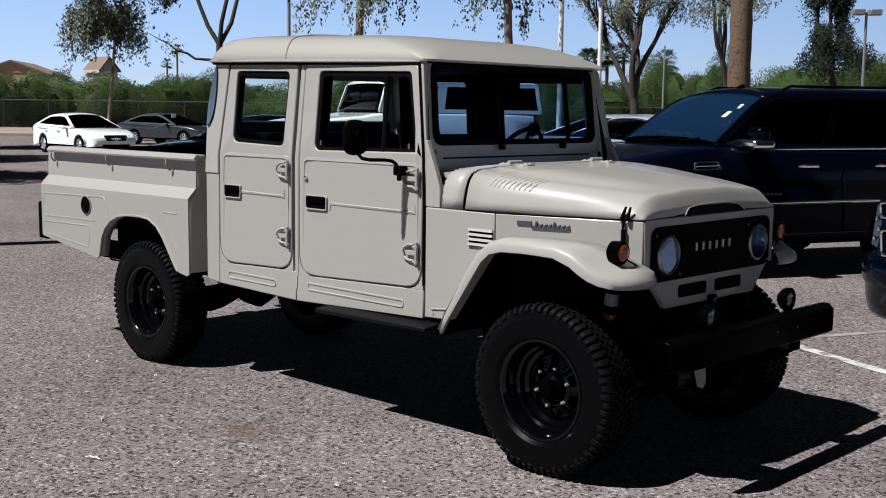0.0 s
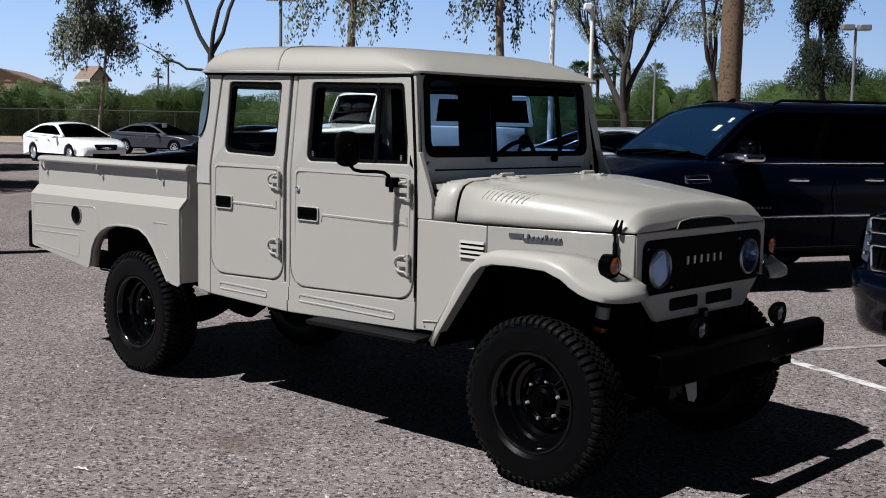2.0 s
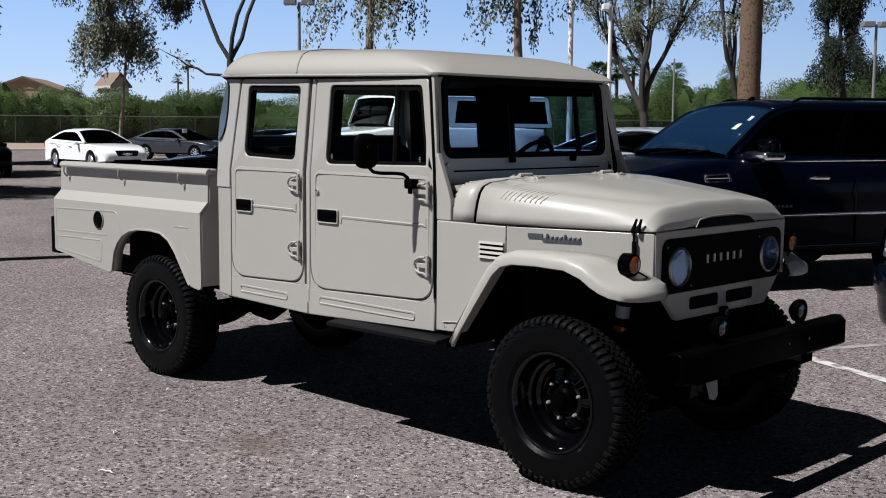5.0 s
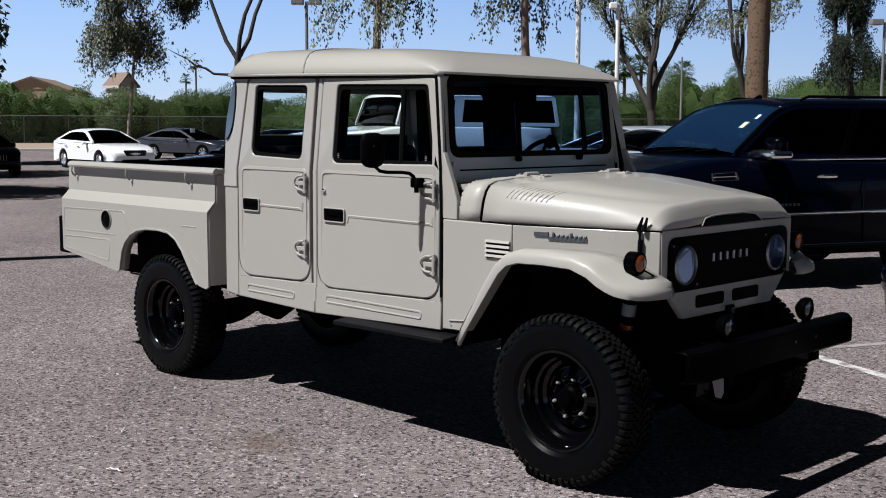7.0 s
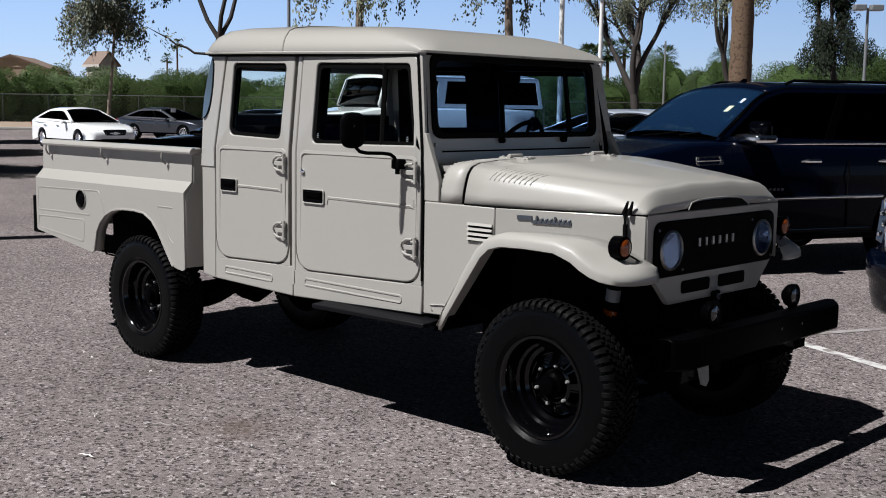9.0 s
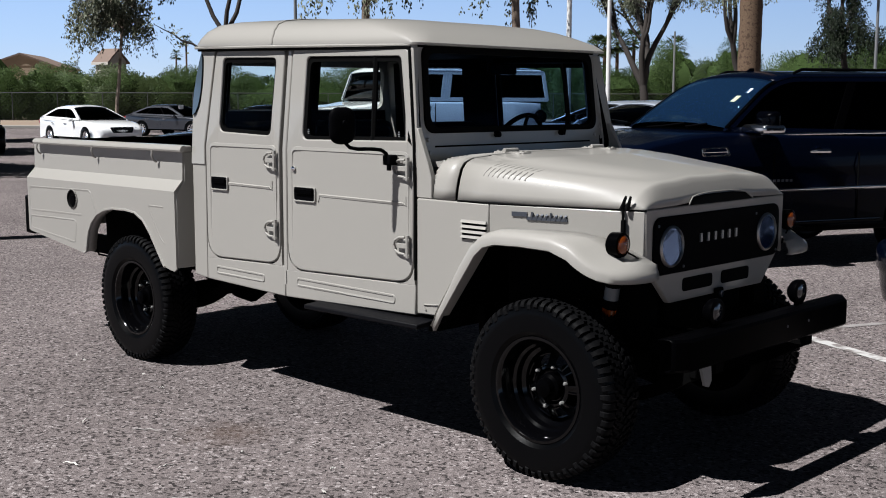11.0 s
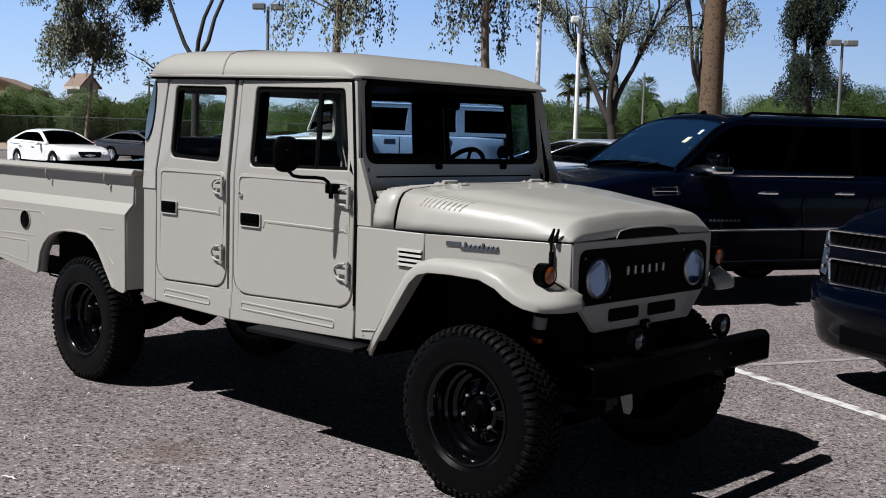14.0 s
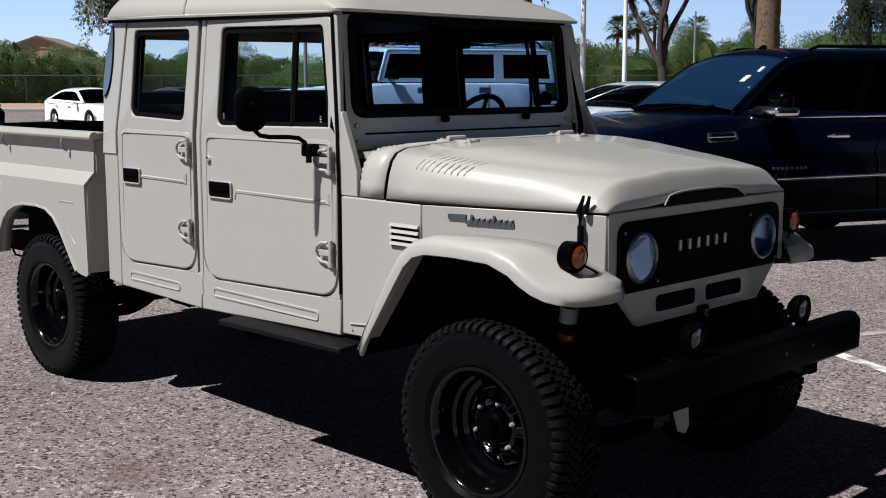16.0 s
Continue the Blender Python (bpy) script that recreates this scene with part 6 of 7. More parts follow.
        for k in range(22):
            yy = -0.64 + k * 0.061
            strip(gr, "mesh_bar", BLACK, [(nose_x(yy) + 0.004, yy, z0 + 0.01), (nose_x(yy) + 0.004, yy + 0.03, z1 - 0.01)], 0.005)
    gr = part("grille_bar", plate(bmesh.new(), rounded([(-0.71, 0.905, 0.01), (0.71, 0.905, 0.01), (0.715, 0.975, 0.01), (-0.715, 0.975, 0.01)]), None, lambda yy, z, d: (nose_x(yy) + 0.012 - d, yy, z), 0.06), NAVY, tah, "body-coloured bar across the grille", bevel=0.008)
    part("emblem", boxed(2.612, 2.632, -0.11, 0.11, 0.905, 0.975), GOLD, gr, "gold emblem, plain shape", bevel=0.01)
    for s in (-1, 1):
        lamp = part("headlight", loft(bmesh.new(), [[(2.20, s * 0.90, 0.76), (2.20, s * 0.972, 0.80), (2.16, s * 0.972, 1.06), (2.16, s * 0.90, 1.12)], [(2.51, s * 0.75, 0.74), (2.50, s * 0.87, 0.78), (2.46, s * 0.87, 1.06), (2.46, s * 0.76, 1.10)]]), DARKLENS, tah, "clear headlight with bright reflectors", bevel=0.01)
        for x, yy, z, turn, size in ((2.492, 0.83, 0.83, 20, 0.026), (2.485, 0.80, 0.90, 10, 0.030), (2.478, 0.83, 0.97, 20, 0.024), (2.468, 0.80, 1.04, 10, 0.026), (2.36, 0.915, 0.86, 72, 0.028), (2.35, 0.917, 0.94, 72, 0.030), (2.34, 0.918, 1.02, 72, 0.024)):
            part("reflector", lathe(bmesh.new(), [(size, 0), (size * 0.9, 0.018), (size * 0.5, 0.024), (0, 0.026)], 14, Matrix.Translation((x, s * yy, z)) @ Matrix.Rotation(radians(s * turn), 4, "Z") @ Matrix.Rotation(radians(90), 4, "Y") @ Matrix.Scale(0.8, 4)), CHROME, lamp)
        part("fog_lamp", lathe(bmesh.new(), [(0.06, 0), (0.055, 0.02), (0, 0.022)], 16, Matrix.Translation((2.50, s * 0.72, 0.52)) @ Matrix.Rotation(radians(90), 4, "Y")), LENS, tah)
        car_mirror(tah, 0.80, s * 0.97, 1.46, NAVY, s, 1.1)
    def bumper_row(yy):
        out = 0.20 * (1 - abs(yy / 1.0) ** 4.5)
        prof = ((-0.06, 0.27), (-0.01, 0.275), (0.02, 0.31), (0.045, 0.40), (0.060, 0.50), (0.088, 0.535), (0.092, 0.60), (0.085, 0.665), (0.055, 0.70), (-0.05, 0.725))
        return [(2.36 + out + dx, yy, z) for dx, z in prof]
    part("bumper", loft(bmesh.new(), [bumper_row(0.99 * math.sin(math.pi / 2 * k / 10)) for k in range(-10, 11)]), NAVY, tah, smooth=60)
    part("lower_grille", boxed(2.45, 2.612, -0.52, 0.52, 0.33, 0.47), MATT, tah, "black lower air intake", bevel=0.02)


def build_hummer():
    """White square-built off-roader behind the pickup."""
    L, W = 4.6, 2.06
    hl = L / 2
    top = [(-hl, 0.85), (-hl, 1.4), (-hl + 0.03, 1.62), (-1.5, 1.64), (0.7, 1.64), (0.95, 1.62), (1.15, 1.58), (1.9, 1.52), (hl - 0.06, 1.47), (hl, 1.38), (hl, 0.85)]
    ob = car("off_roader", "square white off-roader with a roof rack, parked", "suv", row_pose(-12.7, 1.28) @ Matrix.Translation((-0.7, 1.0, 0)) @ Matrix.Rotation(radians(4.5), 4, "Z") @ Matrix.Translation((0.7, -1.0, 0)), L, W, top, 0.66, (1.55, -1.55), 0.47,
             (((-2.34, 1.63), (-2.28, 2.16), (0.68, 2.15), (0.85, 1.64)), 0.99, 0.92), WHITECAR, TINT, CHROME, nose=0.02, tail=0.02, spokes=7, post=0.065, boxy=True, side_splits=(0.330, 0.642), bend=(0.06, 0.08), pillar_width=0.17, pillar_paint=WHITECAR)
    for s in (-1, 1):
        car_mirror(ob, 0.66, s * 1.0, 1.76, BLACK, s, 1.1)
        strip(ob, "roof_rail", MATT, [(0.3, s * 0.80, 2.22), (0.2, s * 0.80, 2.30), (-2.1, s * 0.80, 2.30), (-2.2, s * 0.80, 2.22)], 0.02, "black roof rail")
        part("wheel_flare", loft(bmesh.new(), [[(1.55 + 0.56 * math.cos(a), s * (W / 2 - 0.01), 0.46 + 0.54 * math.sin(a)), (1.55 + 0.56 * math.cos(a), s * (W / 2 + 0.05), 0.46 + 0.54 * math.sin(a)), (1.55 + 0.49 * math.cos(a), s * (W / 2 + 0.05), 0.46 + 0.47 * math.sin(a)), (1.55 + 0.49 * math.cos(a), s * (W / 2 - 0.01), 0.46 + 0.47 * math.sin(a))] for a in (math.pi * k / 10 for k in range(11))]), WHITECAR, ob)
        for q in (-0.09, -1.08):
            part("door_seam", boxed(q - 0.006, q + 0.006, min(s * (W / 2 - 0.02), s * (W / 2 + 0.004)), max(s * (W / 2 - 0.02), s * (W / 2 + 0.004)), 0.75, 1.60), SEAL, ob)
        for q in (0.10, -1.0):
            part("door_handle", boxed(q - 0.11, q + 0.11, min(s * 1.02, s * 1.045), max(s * 1.02, s * 1.045), 1.46, 1.56), GREYPOLE, ob, "grey square door handle", bevel=0.02)
    part("fuel_door", lathe(bmesh.new(), [(0.13, 0.0), (0.12, 0.012), (0.0, 0.014)], 24, Matrix.Translation((-2.145, 1.03, 1.36)) @ Matrix.Rotation(radians(-90), 4, "X")), BLACK, ob, "round black fuel door")
    for y in (-0.45, 0.0, 0.45):
        part("roof_lamp", boxed(0.36, 0.44, y - 0.06, y + 0.06, 2.225, 2.27), AMBER, ob, bevel=0.01)
    for k in range(4):
        strip(ob, "rack_bar", MATT, [(-0.1 - 0.6 * k, -0.80, 2.30), (-0.1 - 0.6 * k, 0.80, 2.30)], 0.015)


def sedan(name, label, at, paint, L=5.0, W=1.86, H=1.50, rim=None, group="parked cars", glass=None, deck=None, post=0.06, splits=(0.30, 0.62), back=2.12, pillar=None, slope=0.97):
    hl = L / 2
    k = H / 1.5
    dz = deck or 1.09 * k
    top = [(-hl, 0.55), (-hl + 0.02, dz * 0.78), (-hl + 0.06, dz * 0.935), (-hl + 0.25, dz), (-1.6, dz - 0.02), (-0.5, (dz + 1.0 * k) / 2 - 0.02), (0.6, 1.0 * k), (1.15, 0.99 * k), (1.6, 0.95 * k), (2.0, 0.88 * k), (2.25, 0.80 * k), (hl - 0.07, 0.70 * k), (hl - 0.01, 0.58), (hl, 0.45)]
    ob = car(name, label, "car", at, L, W, top, 0.24, (1.50, -1.33), 0.335, (((-min(back, hl - 0.12), dz - 0.03), (slope - back, 1.46 * k), (-0.02, 1.475 * k), (1.15, 0.98 * k)), W / 2 - 0.06, W / 2 - 0.30), paint, glass or TINT, rim or CHROME, nose=0.14, tail=0.10, spokes=9, group=group, side_splits=splits, bend=(1.3, 1.6), post=post, pillar_width=0.42 if pillar else 0.06, pillar_paint=pillar)
    for s in (-1, 1):
        car_mirror(ob, 0.62, s * (W / 2 - 0.03), 1.0 * k, paint, s, 0.85)
        part("headlight", loft(bmesh.new(), [[(hl - 0.55, s * W * 0.44, 0.66), (hl - 0.55, s * W * 0.47, 0.70), (hl - 0.62, s * W * 0.465, 0.80 * k), (hl - 0.62, s * W * 0.42, 0.83 * k)], [(hl - 0.10, s * W * 0.28, 0.62), (hl - 0.10, s * W * 0.36, 0.62), (hl - 0.16, s * W * 0.36, 0.72 * k), (hl - 0.16, s * W * 0.28, 0.74 * k)]]), LENS, ob, bevel=0.008)
        part("tail_light", boxed(-hl - 0.005, -hl + 0.25, min(s * W * 0.26, s * W * 0.425), max(s * W * 0.26, s * W * 0.425), dz * 0.74, dz * 0.90), RED, ob, bevel=0.03)
        for q in (0.0, -1.0):
            strip(ob, "door_handle", CHROME, [(q - 0.1, s * (W / 2 + 0.012), 0.86 * k), (q + 0.1, s * (W / 2 + 0.012), 0.86 * k)], 0.014)
    g = part("grille", plate(bmesh.new(), rounded([(-0.36, 0.50, 0.06), (0.36, 0.50, 0.06), (0.44, 0.70, 0.05), (-0.44, 0.70, 0.05)]), None, lambda y, z, d: (hl + 0.012 - d - 0.12 * y * y - (z - 0.5) * 0.25, y, z), 0.05), MATT, ob, "dark grille with bright bars")
    for j in range(9):
        y = -0.34 + j * 0.085
        strip(g, "grille_bar", CHROME, [(hl + 0.015 - 0.12 * y * y, y, 0.51), (hl - 0.03 - 0.12 * y * y, y, 0.69)], 0.008)
    part("lower_intake", boxed(hl - 0.08, hl + 0.006, -0.5, 0.5, 0.29, 0.38), MATT, ob, bevel=0.02)
    return ob


build_row()
build_hummer()
wp = survey(42.0, -12.35)
sedan("sedan", "white four-door sedan parked across the lot", pose(wp.x, wp.y, 0, 0, 0, -3), WHITECAR, 5.0, 1.86, 1.40)
gp = survey(52.5, -11.5)
sd = sedan("sedan", "dark grey four-door sedan with a paper in its windscreen", pose(gp.x, gp.y, 0, 0, 0, 16), GREYCAR, 5.02, 1.88, 1.37)
part("price_paper", boxed(0.40, 0.41, -0.55, -0.25, 1.18, 1.36, m=Matrix.Translation((0.12, 0, 0.04))), WHITEPAPER, sd, "white paper behind the windscreen")
bp = survey(36.0, -14.6)
sedan("sedan", "black car parked at the edge of the lot", pose(bp.x, bp.y, 0, 0, 0, -10), BLACKCAR, 4.8, 1.85, 1.42)
# cars between the pickup and the hedge
sp = stall(-10.35, 5.2)
sedan("crossover", "tall silver crossover parked beside the white off-roader", pose(sp.x, sp.y, 0, 0, 0, 65.4), SILVERCAR, 4.35, 1.86, 1.62, deck=1.25, post=0.08, splits=(0.13,), pillar=SILVERCAR)
sp = stall(-7.25, 3.72)
sedan("sedan", "silver car parked between the crossover and the black SUV", pose(sp.x, sp.y, 0, 0, 0, 65.4), SILVERCAR, 4.8, 1.86, 1.62, deck=1.35, post=0.07, splits=(0.10,), back=1.6, pillar=SILVERCAR, slope=0.60)
sp = stall(-5.0, 14.0)
sedan("sedan", "white sedan in the far row", pose(sp.x, sp.y, 0, 0, 0, FACING), WHITECAR, 4.9, 1.86, 1.5)
sp = stall(-17.8, -0.45)
sedan("sedan", "black car parked beyond the white off-roader", pose(sp.x, sp.y, 0, 0, 0, FACING), BLACKCAR, 4.9, 1.86, 1.5)

# ---- trees, hedge, poles, houses ----
def leaf_cloud(bm, rnd, centre, radius, count, size, droop=0.0):
    """Small leaves round a point: narrow diamonds, hanging if droop is high."""
    for _ in range(count):
        while True:
            p = Vector((rnd.uniform(-1, 1), rnd.uniform(-1, 1), rnd.uniform(-1, 1)))
            if p.length < 1:
                break
        c = Vector(centre) + Vector((p.x * radius[0], p.y * radius[1], p.z * radius[2]))
        d = Vector((rnd.gauss(0, 1), rnd.gauss(0, 1), rnd.gauss(0, 1) - droop * 3)).normalized()
        o = d.orthogonal().normalized()
        o = (o * math.cos(a := rnd.uniform(0, 6.28)) + d.cross(o) * math.sin(a)) * size * rnd.uniform(0.14, 0.3)
        d = d * size * rnd.uniform(0.5, 1.2)
        v = [bm.verts.new(q) for q in (c, c + d * 0.5 + o, c + d, c + d * 0.5 - o)]
        bm.faces.new(v)


def branch(bm, rnd, start, way, length, r, depth, tips, spread=0.6, up=0.15, sag=0.0, forks=2):
    n = 5
    pts, p, d = [Vector(start)], Vector(start), Vector(way).normalized()
    for k in range(n):
        d = (d + Vector((rnd.gauss(0, 0.13), rnd.gauss(0, 0.13), rnd.gauss(0, 0.10) + up * 0.3 - sag * 0.2))).normalized()
        p = p + d * length / n
        pts.append(p.copy())
    tube(bm, pts, [r * (1 - 0.45 * k / n) for k in range(n + 1)], 7 if r > 0.05 else 5)
    if depth == 0:
        tips.extend(pts[2:])
        return
    tips.append(pts[-1])
    for f in range(forks + (rnd.random() < 0.4)):
        side = Vector((rnd.gauss(0, 1), rnd.gauss(0, 1), rnd.gauss(0.1, 0.5))).normalized()
        branch(bm, rnd, pts[-1] if f < 2 else pts[3], (d + side * spread).normalized(), length * rnd.uniform(0.6, 0.85), r * 0.55, depth - 1, tips, spread, up, sag, forks)


def tree(name, label, at, height, r, seed, bark, leaf, lean=(0, 0), clear=0.45, leaves=26, size=0.35, droop=0.5, spread=0.6, depth=3, clump=0.6, forks=2, hang=1.3, strands=0, fall=1.6, skirts=0, low=5.0, reach=1.0, fill=0.8):
    rnd = random.Random(seed)
    ob = thing(name, label, "tree", "trees round the lot", at=Matrix.Translation(at))
    bm = bmesh.new()
    tips = []
    trunk = [Vector((lean[0] * (k / 6) ** 1.3 + rnd.gauss(0, r * 0.25) * (k > 0), lean[1] * (k / 6) ** 1.3 + rnd.gauss(0, r * 0.25) * (k > 0), height * clear * k / 6 - 0.1 * (k == 0))) for k in range(7)]
    tube(bm, trunk, [r * 1.25] + [r * (1 - 0.06 * k) for k in range(1, 7)], 12)
    way = (trunk[-1] - trunk[-2]).normalized()
    for f in range(forks + 1):
        a = 2 * math.pi * f / (forks + 1) + rnd.uniform(-0.5, 0.5)
        branch(bm, rnd, trunk[-1], way + Vector((math.cos(a), math.sin(a), 0.3)) * spread * 0.8, height * (1 - clear) * 0.46, r * 0.62, depth - 1, tips, spread, forks=forks)
    # low side limbs that carry hanging leaves
    for k in range(skirts):
        a, z0, out = rnd.uniform(0, 6.28), low + rnd.uniform(0, 1.6), rnd.uniform(0.9, 2.4) * reach
        d = Vector((math.cos(a), math.sin(a), 0))
        limb = [Vector((0, 0, z0)), Vector((0, 0, z0 + 0.5)) + d * out * 0.5, Vector((0, 0, z0 + 0.45)) + d * out * 0.8, Vector((0, 0, z0 + 0.1)) + d * out]
        tube(bm, limb, [0.035, 0.025, 0.018, 0.008], 5)
        tips.extend(limb[1:])
    part("trunk", bm, bark, ob, smooth=60)
    bm = bmesh.new()
    for t in tips:
        if rnd.random() < fill:
            leaf_cloud(bm, rnd, t + Vector((0, 0, -clump * 0.5 * hang * droop)), (clump, clump, clump * (0.7 + droop * hang)), leaves, size, droop)
    # hanging strands of leaves below the twigs
    for t in tips:
        for _ in range(strands):
            p = t + Vector((rnd.gauss(0, 0.25), rnd.gauss(0, 0.25), 0))
            ln = fall * rnd.uniform(0.4, 1.2)
            for q in range(int(ln * 26)):
                u = rnd.random()
                leaf_cloud(bm, rnd, p + Vector((0.12 * math.sin(u * 5 + p.x), 0.12 * math.cos(u * 4 + p.y), -u * ln)), (0.16, 0.16, 0.10), 1, size, droop)
    part("crown", bm, leaf, ob, smooth=0)
    return ob


def bare_tree(name, label, at, height, r, seed, leaf_count):
    """A dark tree of bending, nearly bare limbs."""
    rnd = random.Random(seed)
    ob = thing(name, label, "tree", "trees round the lot", at=Matrix.Translation(at))
    bm, tips = bmesh.new(), []
    tube(bm, [(0, 0, -0.1), (0.05, 0.0, height * 0.25), (0, 0.05, height * 0.5)], [r * 1.2, r, r * 0.85], 10)
    for k, (dx, dy, ln) in enumerate(((-0.85, -0.85, 0.5), (0.45, 0.45, 0.55), (0.2, 0.2, 0.5))):
        branch(bm, rnd, (0, 0.05, height * 0.5), (dx, dy, 1.0), height * ln, r * 0.6, 2, tips, 0.5, up=0.08)
    # one thin crooked limb low on the side
    limb = [Vector((-0.713 * u, -0.701 * u, z)) for u, z in ((0, 3.05), (0.25, 3.22), (0.75, 3.25), (1.0, 3.42), (1.35, 3.52), (1.6, 3.72), (1.9, 3.86), (2.25, 4.05))]
    tube(bm, limb, [0.06, 0.052, 0.045, 0.042, 0.034, 0.028, 0.02, 0.008], 6)
    tips.extend(limb[4:])
    part("trunk", bm, DARKBARK, ob, smooth=60)
    bm = bmesh.new()
    for t in tips:
        if rnd.random() < 0.6:
            leaf_cloud(bm, rnd, t, (0.4, 0.4, 0.4), leaf_count, 0.14, 0.3)
    part("crown", bm, EUCA, ob, smooth=0)


def bush(bm, rnd, centre, radius, count, size, core=None):
    """Leaves near the surface of a lumpy mound."""
    lumps = [(Vector((rnd.gauss(0, 0.4) * radius[0], rnd.gauss(0, 0.4) * radius[1], rnd.uniform(0.15, 0.72) * radius[2])), rnd.uniform(0.33, 0.54)) for _ in range(11)]
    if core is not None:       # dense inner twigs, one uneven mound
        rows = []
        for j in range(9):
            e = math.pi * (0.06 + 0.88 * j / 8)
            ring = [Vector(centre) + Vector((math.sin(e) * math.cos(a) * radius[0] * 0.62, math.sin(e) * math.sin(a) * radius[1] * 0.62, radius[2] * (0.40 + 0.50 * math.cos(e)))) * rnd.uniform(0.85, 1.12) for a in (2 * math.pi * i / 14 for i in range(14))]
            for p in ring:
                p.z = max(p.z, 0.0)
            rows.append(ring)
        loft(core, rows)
    for _ in range(count):
        c, k = lumps[rnd.randrange(len(lumps))]
        d = Vector((rnd.gauss(0, 1), rnd.gauss(0, 1), rnd.gauss(0.2, 1))).normalized()
        p = Vector(centre) + c + Vector((d.x * radius[0], d.y * radius[1], d.z * radius[2])) * k * rnd.uniform(0.72, 1.08)
        if p.z < 0.02:
            p.z = rnd.uniform(0.0, 0.5)
        w = (d + Vector((rnd.gauss(0, 0.7), rnd.gauss(0, 0.7), rnd.gauss(0, 0.7)))).normalized()
        o = w.orthogonal().normalized() * size * 0.28
        w = w * size * rnd.uniform(0.6, 1.2)
        bm.faces.new([bm.verts.new(q) for q in (p, p + w * 0.5 + o, p + w, p + w * 0.5 - o)])


def build_hedge():
    rnd = random.Random(11)
    k = 0
    x = -62.0
    while x < 75:
        depth = rnd.uniform(86, 98)
        h = rnd.uniform(2.6, 3.6) + (0 if x < 10 else 0.1 if x < 18.5 else 1.5 if x < 24 else 0.6 if x < 26 else 1.4) + 0.7 * max(0, math.sin(x * 0.19))
        h += 0.6 if -36 < x < -33.0 else -0.4 if -33.0 <= x < -21.0 else 0
        w = rnd.uniform(3.2, 5.0) * (0.7 if x < -26.5 else 1)
        ob = thing("bush", "dense green desert bush behind the fence", "bush", "hedge behind the fence", at=Matrix.Translation(survey(depth, x, 0.1)))
        bm = bmesh.new()
        tube(bm, [(0, 0, -0.1), (0.2, 0.1, h * 0.3), (0.1, 0.3, h * 0.6)], [0.16, 0.12, 0.06], 6)
        part("stem", bm, BARK, ob)
        bm = bmesh.new()
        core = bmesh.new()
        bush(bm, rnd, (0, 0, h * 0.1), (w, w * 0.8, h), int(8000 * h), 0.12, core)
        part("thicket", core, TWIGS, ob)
        part("crown", bm, (BUSH, OLIVE, BUSH, MIDLEAF)[k % 4] if x < 8 else (BUSH, MIDLEAF, MIDLEAF)[k % 3], ob, smooth=0)
        x += rnd.uniform(2.4, 3.6)
        k += 1
    # pale round bushes before the hedge, near the house
    for d, x, h, w in ((78, -29.2, 4.1, 2.5), (79, -27.0, 3.4, 2.4), (80, -24.6, 2.9, 2.3), (80, -22.0, 2.6, 2.2)):
        ob = thing("bush", "pale green rounded bush before the hedge", "bush", "hedge behind the fence", at=Matrix.Translation(survey(d + 8, x * (d + 8) / d, 0.1)))
        part("stem", tube(bmesh.new(), [(0, 0, -0.1), (0.1, 0.1, h * 0.3), (0.1, 0.2, h * 0.6)], [0.14, 0.10, 0.05], 6), BARK, ob)
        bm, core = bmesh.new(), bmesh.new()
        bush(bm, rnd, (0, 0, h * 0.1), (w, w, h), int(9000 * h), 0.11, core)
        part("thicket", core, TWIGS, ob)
        part("crown", bm, PALELEAF, ob, smooth=0)
    # low dark mass that closes the hedge behind
    bm = bmesh.new()
    for x in range(-90, 110, 3):
        bush(bm, rnd, survey(104 + rnd.uniform(-3, 3), x, 0), (4.5, 4.5, rnd.uniform(2.4, 3.4)), 2500, 0.32)
    tagged(part("far_woods", bm, DARKLEAF, smooth=0), "far dark green thicket beyond the fence", "woods", kind="stuff")


def palm(at, height, r, seed, fronds, size, group="palm trees", bark=None):
    rnd = random.Random(seed)
    ob = thing("palm_tree", "tall thin fan palm in the distance" if r < 0.2 else "thick fan palm trunk rising behind the parked SUV", "palm", group, at=Matrix.Translation(at))
    bm = bmesh.new()
    loops = []
    n = 40 if r > 0.2 else 8
    for k in range(n + 1):
        z = height * k / n - 0.1 * (k == 0)
        rr = r * (1.12 if k == 0 else 1 - 0.15 * k / n) * (1 + (0.035 if k % 2 else 0) * (r > 0.2)) * rnd.uniform(0.985, 1.015)
        loops.append([(rr * math.cos(a) * rnd.uniform(0.97, 1.03), rr * math.sin(a) * rnd.uniform(0.97, 1.03), z) for a in (2 * math.pi * j / 14 for j in range(14))])
    loft(bm, loops)
    part("trunk", bm, bark or PALMBARK, ob, smooth=60)
    bm = bmesh.new()
    for f in range(fronds):
        a, e = rnd.uniform(0, 6.28), rnd.uniform(-0.7, 1.2)
        d = Vector((math.cos(a) * math.cos(e), math.sin(a) * math.cos(e), math.sin(e)))
        tip = Vector((0, 0, height)) + d * size * 0.55
        tube(bm, [(0, 0, height), tip], size * 0.012, 4)
        for j in range(11):
            b = (j - 5) * 0.24
            o = d.cross(Vector((0, 0, 1))).normalized()
            w = (d * math.cos(b) + o * math.sin(b)).normalized() * size * rnd.uniform(0.4, 0.55) + Vector((0, 0, -size * 0.12 * abs(j - 5) / 5))
            q = o * size * 0.035
            bm.faces.new([bm.verts.new(v) for v in (tip, tip + w * 0.5 + q, tip + w + Vector((0, 0, -0.1 * size)), tip + w * 0.5 - q)])
    part("crown", bm, PALMLEAF, ob, smooth=0)


